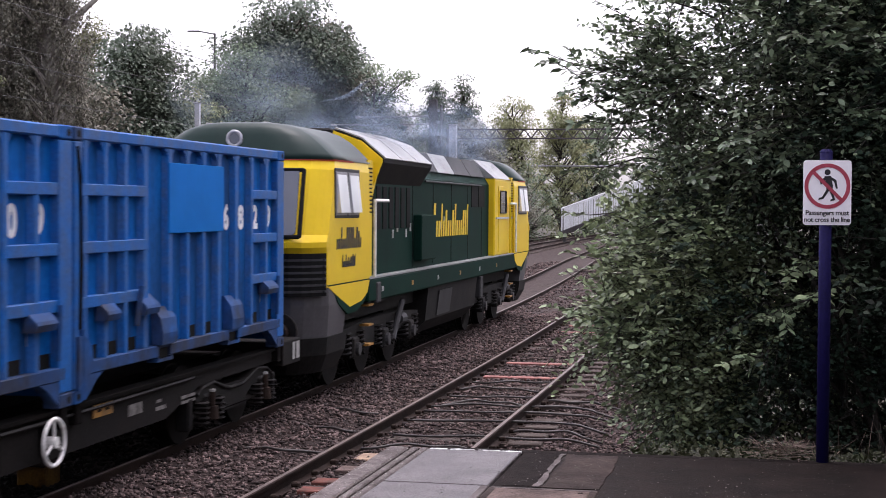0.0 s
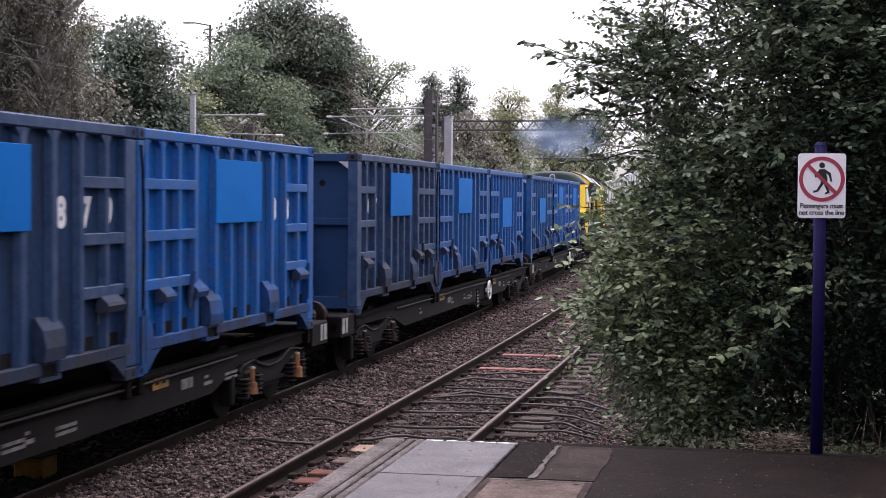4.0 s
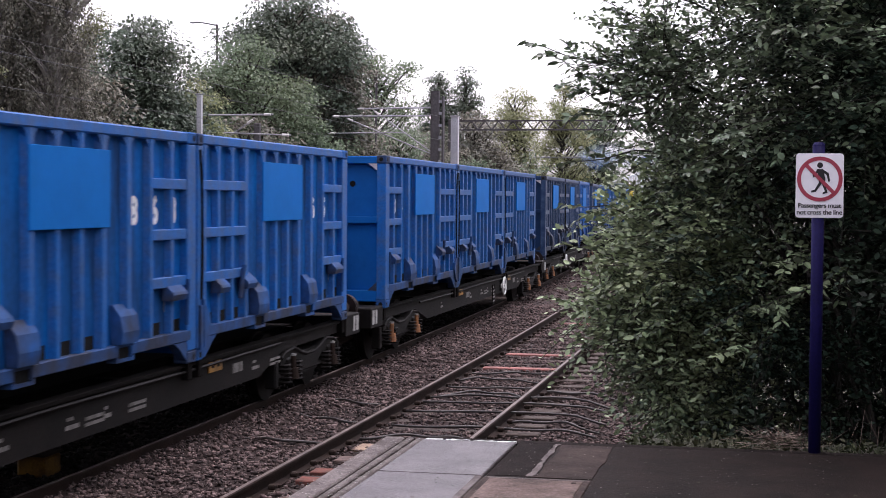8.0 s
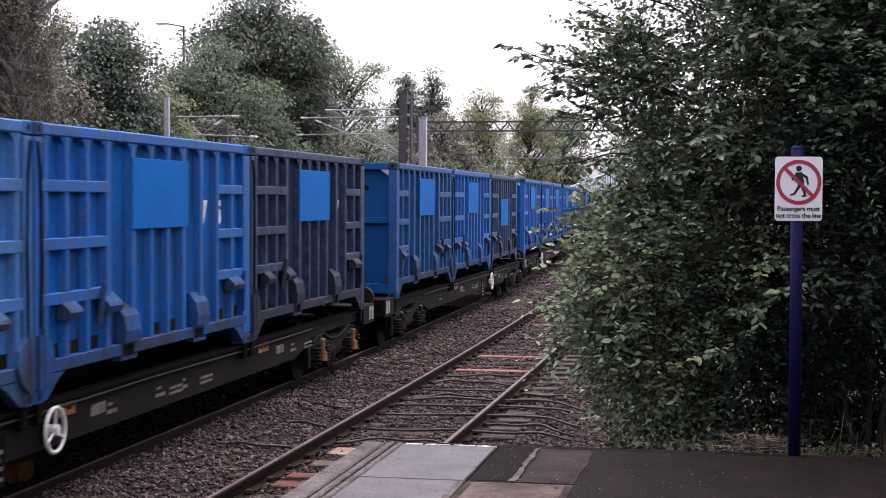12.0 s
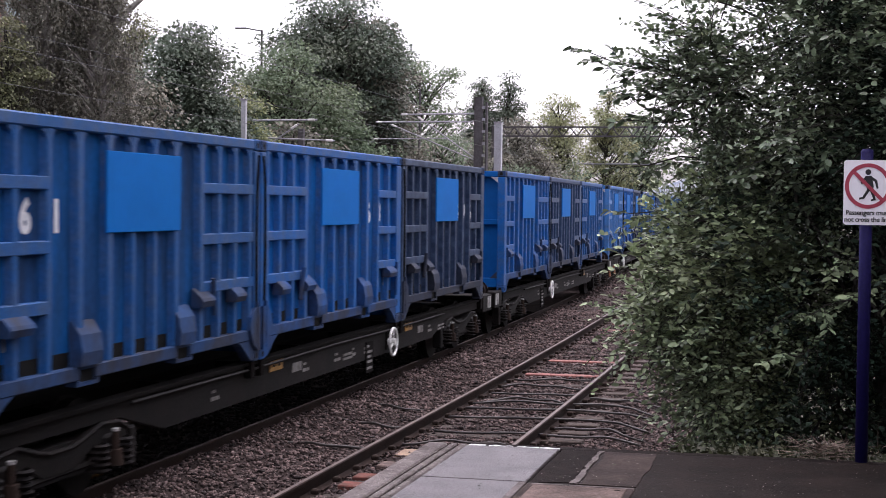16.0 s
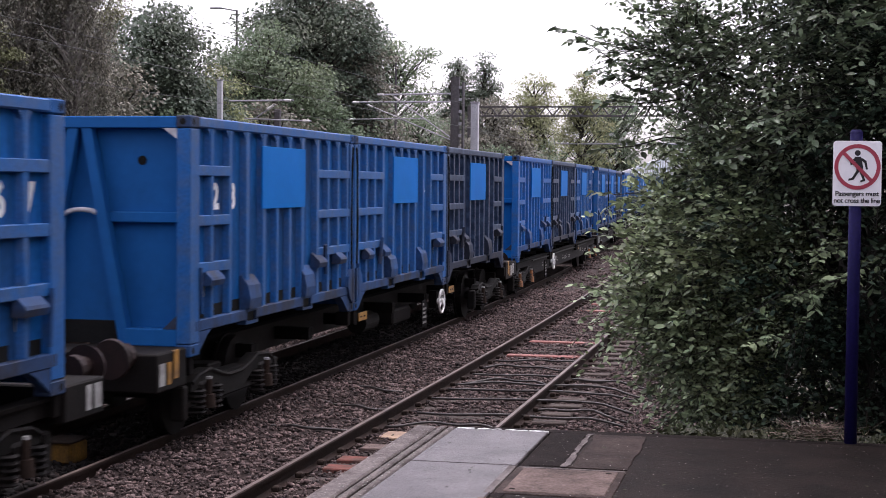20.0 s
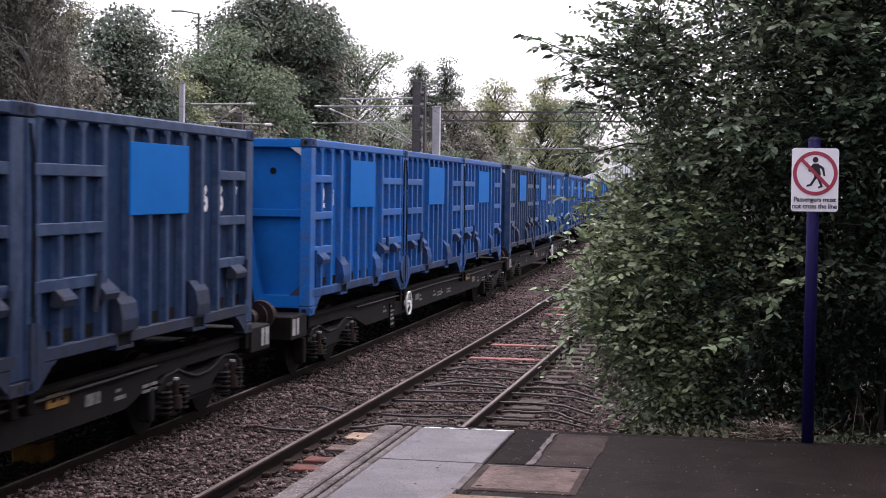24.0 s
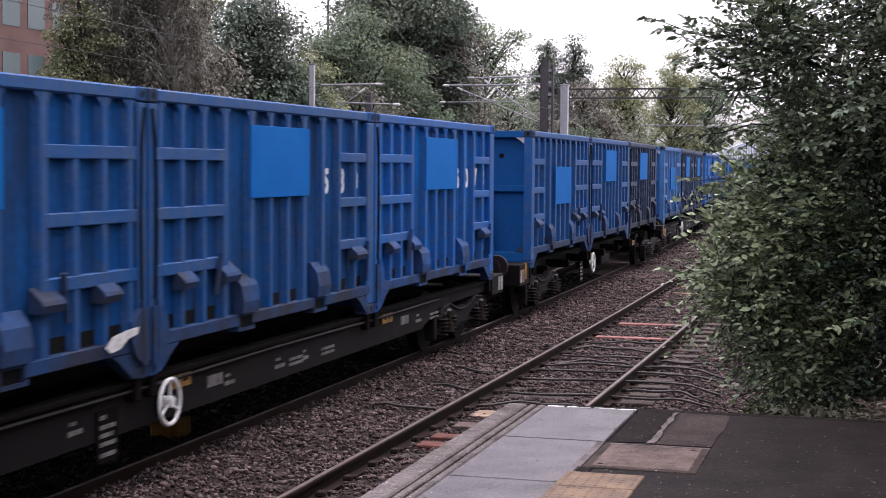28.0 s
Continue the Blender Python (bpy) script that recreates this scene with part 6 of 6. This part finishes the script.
def lattice_mast(x, y, top, label):
    t = tagged(new("catenary_mast"), label, "mast")
    t.matrix_basis = pose(x, y, -0.5)
    h = top + 0.5
    part("channel", Shape().box(-0.26, 0.12, -0.15, 0.15, 0, h, 0.01), M["mast"], t)
    part("channel", Shape().box(0.26, 0.34, -0.15, 0.15, 0, h - 0.25), M["mast"], t)
    for i in range(int(h / 0.55)):
        part("batten", Shape().box(0.12, 0.26, -0.16, 0.16, 0.4 + i * 0.55, 0.52 + i * 0.55), M["galvanised"], t)
    return t


def cantilever(x, y, bars_, label):
    """Tubes from a mast towards the track, in the plane across the line: (x, z) to (x, z)."""
    t = tagged(new("cantilever_arm"), label, "overhead equipment")
    for (a, b, r) in bars_:
        tube = part("tube", Shape().tube((a[0], y, a[1]), (b[0], y + 0.05, b[1]), 0.75 * r, 8), M["galvanised"], t)
        d = (Vector((b[0], 0, b[1])) - Vector((a[0], 0, a[1]))).normalized() * 0.16
        q = Vector((b[0], y, b[1])) - d * 2
        part("insulator", Shape().tube(q, q + d * 1.5, 0.05, 10), M["insulator"], tube)
    return t


mast = lattice_mast(-14.9, 70, 7.6, "tall weathered steel catenary mast with battens")
pale = tagged(new("pale_post"), "pale painted square post beside the catenary mast", "post")
part("shaft", Shape().box(-14.45, -14.10, 71.0, 71.3, -0.5, 6.45, 0.02), M["pale_post"], pale)
part("cap", Shape().box(-14.48, -14.07, 70.97, 71.33, 6.45, 6.52, 0.01), M["galvanised"], pale)
cantilever(-15.2, 70, [((-15.15, 6.84), (-18.7, 6.80), 0.05), ((-15.15, 6.47), (-19.9, 6.45), 0.05), ((-15.15, 4.80), (-17.9, 6.72), 0.04),
                       ((-15.15, 4.70), (-19.2, 6.36), 0.04), ((-16.5, 5.70), (-20.1, 5.66), 0.035)], "galvanised tubular cantilever arm holding the overhead wires")
small = slim_post(-20.75, 55, 6.45, "short pale catenary post among the trees")
cantilever(-20.7, 55, [((-20.4, 5.70), (-17.9, 5.72), 0.045), ((-19.6, 4.90), (-18.6, 5.58), 0.035), ((-19.8, 5.05), (-17.2, 4.95), 0.035)],
           "galvanised tubular cantilever arm in front of the trees")
stub = tagged(new("pale_post"), "weathered grey short post behind the overhead wires", "post")
part("shaft", Shape().box(-18.97, -18.75, 56, 56.22, -0.5, 5.45, 0.02), M["mast"], stub)


def portal(x0, x1, y, z, depth, label):
    t = tagged(new("lattice_portal"), label, "gantry")
    for q in (z, z - depth):
        part("chord", Shape().box(x0, x1, y - 0.05, y + 0.05, q - 0.05, q + 0.05), M["mast"], t)
    n = round((x1 - x0) / 0.48)
    for i in range(n):
        a, b = x0 + (x1 - x0) * i / n, x0 + (x1 - x0) * (i + 1) / n
        part("lacing", Shape().tube((a, y, z if i % 2 else z - depth), (b, y, z - depth if i % 2 else z), 0.045, 5), M["mast"], t)
    for x in (x0, x1):
        part("leg", Shape().box(x - 0.14, x + 0.14, y - 0.14, y + 0.14, -0.5, z + 0.1), M["mast"], t)
    return t


portal(-21.4, -0.3, 105, 8.0, 0.62, "grey lattice gantry spanning the electrified tracks")
beam = tagged(new("cross_beam"), "slim steel cross beam over the distant tracks", "gantry")
part("beam", Shape().tube((-29, 140, 6.45), (1.0, 140, 6.45), 0.07, 8), M["galvanised"], beam)
for x in (-29, 1.0):
    part("leg", Shape().box(x - 0.12, x + 0.12, 139.9, 140.1, -0.5, 6.7), M["mast"], beam)
for c, z in ((TRAM_A, 5.25), (TRAM_A, 6.25), (TRAM_B, 5.25), (TRAM_B, 6.35)):
    pts = [(c + bend(y), y, z - 0.25 * math.sin(math.pi * ((y - 10) % 60) / 60)) for y in steps(-20, 165, 6)]
    wire = part("overhead_wire", Shape().path(pts, 0.007, 5), M["wire"])
    tagged(wire, "thin dark overhead wire above the electrified track", "wire")


# ---- street lamps, stair, building ----
def street_lamp(x, y, top, arm, label):
    t = tagged(new("street_lamp"), label, "street lamp")
    z0 = ground_height(x, y) - 0.1
    part("column", Shape().tube((x, y, z0), (x, y, top), 0.09, 10, 0.055), M["mast"], t)
    if arm:
        part("arm", Shape().tube((x, y, top - 0.05), (x - arm, y, top + 0.12), 0.035, 8), M["mast"], t)
        head = Shape().box(x - arm - 0.6, x - arm + 0.05, y - 0.13, y + 0.13, top + 0.08, top + 0.17, 0.03)
        part("lamp_head", head, M["galvanised"], t, "flat grey lamp head")
    return t


street_lamp(-28.5, 78, 11.75, 0.9, "grey street lamp with a flat arm among the trees")
street_lamp(-21.85, 86, 9.8, 0.0, "slim dark lamp column beyond the trees")


def footbridge_stair():
    t = tagged(new("footbridge_stair"), "white-panelled footbridge stair rising beside the tracks", "footbridge")
    x0, x1, z0, z1, y = -15.6, -7.0, 0.85, 4.2, 121.0
    def zz(x):
        return z0 + (z1 - z0) * (x - x0) / (x1 - x0)
    for yy in (y, y + 2.2):
        part("stringer", Shape().prism([(x0, zz(x0) - 0.35), (x0, zz(x0)), (x1, zz(x1)), (x1, zz(x1) - 0.35)], "y", yy, yy + 0.08), M["mast"], t)
        part("handrail", Shape().tube((x0, yy, zz(x0) + 1.75), (x1, yy, zz(x1) + 1.55), 0.06, 8), M["stair_white"], t)
        n = 44
        for i in range(n):
            xa = x0 + (x1 - x0) * i / n
            part("baluster", Shape().box(xa, xa + 0.11, yy, yy + 0.04, zz(xa), zz(xa) + 1.74 - 0.2 * i / n), M["stair_white"], t)
    for i in range(19):
        xa = x0 + (x1 - x0) * i / 19
        part("tread", Shape().box(xa, xa + 0.5, y + 0.08, y + 2.2, zz(xa) - 0.05, zz(xa)), M["mast"], t)
    for xa in (x0 + 0.15, -11.3, x1):
        part("support", Shape().box(xa - 0.12, xa + 0.12, y + 0.9, y + 1.2, -0.5, zz(xa) - 0.3), M["mast"], t)
    part("landing", Shape().box(x1, 6.0, y, y + 2.28, z1 - 0.3, z1, 0.02), M["mast"], t)
    for yy in (y, y + 2.2):
        part("landing_panel", Shape().box(x1, 6.0, yy, yy + 0.06, z1, z1 + 1.5), M["stair_white"], t)
    part("support", Shape().box(5.4, 5.8, y + 0.9, y + 1.3, -0.5, z1 - 0.3), M["mast"], t)
    return t


footbridge_stair()


def office_building():
    t = tagged(new("office_building"), "red brick office building with bands of windows", "building")
    x0, x1, y0, y1 = -70.0, -43.7, 70.0, 86.0
    part("wall", Shape().box(x0, x1, y0, y1, 0.5, 17.4), M["brick"], t)
    part("roof", Shape().box(x0 - 0.3, x1 + 0.3, y0 - 0.3, y1 + 0.3, 17.4, 17.8, 0.05), M["loco_grey"], t)
    for k in range(4):
        z = 3.72 + 3.03 * k
        part("stone_band", Shape().box(x0, x1 + 0.04, y0 - 0.06, y0, z + 1.67, z + 1.99), M["band"], t)
        for i in range(12):
            a = x1 - 0.30 - i * 2.0
            win = part("window", Shape().box(a - 1.7, a, y0 - 0.03, y0 + 0.02, z, z + 1.64), M["office_glass"], t)
            part("window_frame", Shape().box(a - 0.90, a - 0.80, y0 - 0.05, y0 - 0.03, z, z + 1.64), M["pale_post"], win)
            part("window_sill", Shape().box(a - 1.75, a + 0.05, y0 - 0.10, y0, z - 0.09, z - 0.01), M["band"], win)
        for i in range(6):
            a = y0 + 0.8 + i * 2.5
            part("window", Shape().box(x1 - 0.02, x1 + 0.03, a, a + 1.7, z, z + 1.64), M["office_glass"], t)
    return t


office_building()


# ---- cables, stained sleepers, dry grass ----
def cable(seed, x0, x1, y, sway):
    r = random.Random(seed)
    pts = []
    k, lift = r.uniform(0.7, 1.3), r.uniform(0.0, 0.04)
    for i in range(29):
        u = i / 28
        x = x0 + (x1 - x0) * u
        yy = y + (0.6 if x1 < -3 else 0.3) * sway * math.sin(u * 5.5 * k + seed) + 0.3 * sway * math.sin(u * 13 + 2 * seed)
        base = -0.17 - max(0.0, x + 2.3) * 0.22
        pts.append((x, yy, base + 0.065 + lift * math.sin(math.pi * u) + 0.008 * math.sin(u * 11 + seed)))
    o = part("track_cable", Shape().path(pts, 0.016, 6), M["cable"], None, "", True)
    return tagged(o, "black signalling cable lying across the ballast", "cable")


for i, (x0, x1, y, w) in enumerate(((-6.0, -4.7, 18.6, 0.35), (-6.1, -4.9, 20.2, 0.25), (-4.5, -1.5, 19.6, 0.18), (-4.5, -1.4, 20.6, 0.2), (-4.4, -1.3, 18.4, 0.15), (-4.4, -3.2, 21.5, 0.25),
                                    (-4.5, -3.2, 23.2, 0.2), (-3.0, -1.0, 22.0, 0.15), (-5.9, -4.8, 16.8, 0.2), (-4.5, -3.2, 22.3, 0.2), (-4.5, -3.2, 24.2, 0.2), (-4.5, -3.2, 17.4, 0.2), (-4.5, -1.6, 21.2, 0.25), (-3.0, -1.2, 18.9, 0.15))):
    cable(i, x0, min(x1, -1.9), y, w)


def board(x0, x1, y, w, mat, label):
    o = part("timber_board", Shape().box(x0, x1, y - w, y + w, -0.20, -0.115, 0.01), mat)
    return tagged(o, label, "timber")


for y in (25.2, 27.5):
    board(-4.50, -3.20, y, 0.11, M["sleeper_red"], "red stained timber lying between the rails")
for y in (34.6, 36.6):
    board(-4.50, -2.9, y, 0.12, M["sleeper_red"], "red stained timber lying between the rails")
for y in (14.7, 15.2):
    board(-4.45, -3.2, y, 0.12, M["sleeper_worn"], "worn dull red timber beside the rail")
board(-4.40, -3.2, 15.95, 0.15, M["cover"], "pinkish brown timber beside the rail")
board(-4.40, -3.2, 16.75, 0.22, M["sleeper_tan"], "pale timber beside the rail")
stake = tagged(part("marker_stake", Shape().box(-2.99, -2.93, 26.5, 26.56, -0.25, 0.22, 0.006), M["rust"]), "short dark stake beside the rail", "stake")
magnet = tagged(new("track_magnet"), "yellow box between the freight line's rails, darkened for the wagons' shadow", "track equipment")
part("housing", Shape().box(-7.22, -6.92, 14.2, 14.6, -0.15, 0.07, 0.03), M["magnet"], magnet)
part("lid", Shape().box(-7.24, -6.90, 14.18, 14.62, 0.07, 0.09, 0.008), M["rust"], magnet)

rng = np.random.default_rng(77)
n = 380
m = 16
gx = np.concatenate([rng.normal(0.19, 0.13, n - m), rng.uniform(0.4, 1.7, m)])
gy = 11.12 + rng.random(n) * 0.3
base = np.stack([gx, gy, 0.90 + rng.random(n) * 0.10], 1)
way = rng.normal(size=(n, 3)) * np.array((1.0, 0.4, 0.2)) + np.array((-0.1, -0.1, 0.12))
way[n - m:] = rng.normal(size=(m, 3)) * 0.25 + np.array((0, 0, 1.0))
grass = new("dry_grass", leaf_mesh("dry_grass", base, way, rng.uniform(-1, 1, n), np.concatenate([rng.uniform(0.08, 0.20, n - m), rng.uniform(0.15, 0.34, m)]), M["straw"], 0.05))
tagged(grass, "withered straw-coloured grass along the platform end", "grass", kind="stuff")
part("verge_bank", Shape().prism([(11.16, -0.5), (11.16, 0.84), (12.2, 0.80), (13.4, 0.3), (14.5, -0.5)], "x", -0.9, 9.0), M["soil"], platform, "low bank of dark soil")

n = 3800
gx = rng.uniform(-1.75, 3.0, n)
gy = 11.18 + rng.random(n) ** 1.5 * (0.6 + 3.2 * (gx < -0.9))
gz = np.where(gx < -0.9, np.where(gy < 11.4, 0.55, -0.15), 0.80)
base = np.stack([gx, gy, gz + rng.random(n) * 0.12], 1)
way = rng.normal(size=(n, 3)) * np.array((0.7, 0.7, 0.4)) + np.array((0, 0, 0.45))
weeds = new("weeds", leaf_mesh("weeds", base, way, rng.uniform(-1, 1, n), rng.uniform(0.03, 0.075, n), M["weed"], 0.8))
tagged(weeds, "low green weeds at the foot of the bush", "weeds", kind="stuff")

n = 160
base = np.stack([rng.uniform(-2.6, 1.2, n), rng.uniform(7.0, 11.0, n), np.full(n, PZ + 0.008)], 1)
way = np.stack([rng.normal(size=n), rng.normal(size=n), rng.normal(size=n) * 0.05], 1)
litter = new("leaf_litter", leaf_mesh("leaf_litter", base, way, rng.uniform(-0.2, 0.2, n), rng.uniform(0.012, 0.034, n), M["weed"], 1.0))
tagged(litter, "small fallen leaves and bits on the platform", "litter", kind="stuff")

n = 1700
base = np.stack([np.where(rng.random(n) < 0.5, rng.uniform(-2.66, -2.30, n), rng.uniform(-2.4, 0.6, n)), rng.uniform(7.0, 11.05, n), np.full(n, PZ + 0.007)], 1)
way = np.stack([rng.normal(size=n), rng.normal(size=n), rng.normal(size=n) * 0.05], 1)
grit = new("grit", leaf_mesh("grit", base, way, rng.uniform(-0.2, 0.2, n), rng.uniform(0.005, 0.013, n), M["grit"], 1.6, True))
tagged(grit, "pale grit and crumbs scattered over the platform edge", "litter", kind="stuff")


# ---- movement ----
def ahead(t):
    """Metres along the track of the first wagon's rear corner."""
    return 0.977 + 10.4238 * t + 0.027534 * t ** 2 + 0.00001 * t ** 3


# slight unevenness of the train's run, by the second
SURGE = {2: -0.30, 6: 0.12, 7: -0.25, 8: -0.17, 9: 0.18, 10: 0.08, 15: -0.08, 18: -0.12, 19: -0.24, 24: 0.10, 25: -0.16, 26: -0.10}


def motions():
    times = steps(0, 28, 1.0)
    ROLLING.append((loco, 18.92, 0.0))
    for thing, back, z in ROLLING:
        rows = [(t, on_track(FAR, ahead(t) + SURGE.get(round(t), 0.0) + back, z)) for t in times]
        walk(thing, rows)
    drift = ((0, 29.7, 0), (1, 40.0, 0), (2, 48.5, 0.1), (3, 54, 0.2), (4, 58, 0.3), (5.5, 66, 0.4), (7, 80, 0.5), (8, 92, 0.6), (12, 130, 2.0), (16, 150, 9.0), (28, 175, 14.0))
    for puff, y0, z0 in SMOKE:
        walk(puff, [(t, pose(FAR + 0.3 + side + bend(y), y + y0 * min(0.35 + 0.45 * t, max(0.35, 1 - 0.1 * t)), z0 + 0.08 * min(t, 6) - 0.6 * max(0, 1 - t), 0, 0, 3 * t)) for t, y, side in drift])
    # the older smoke drifts off behind the trees
    walk(OLD_SMOKE, [(t, pose(x, y, z, 0, 0, 2 * t)) for t, x, y, z in ((0, -14.5, 43, 5.9), (1, -18.6, 56, 7.0), (2, -23.6, 72, 7.6), (3, -27.5, 84, 7.6), (6, -31.5, 94, 7.0), (28, -36.0, 100, 6.5))])


motions()
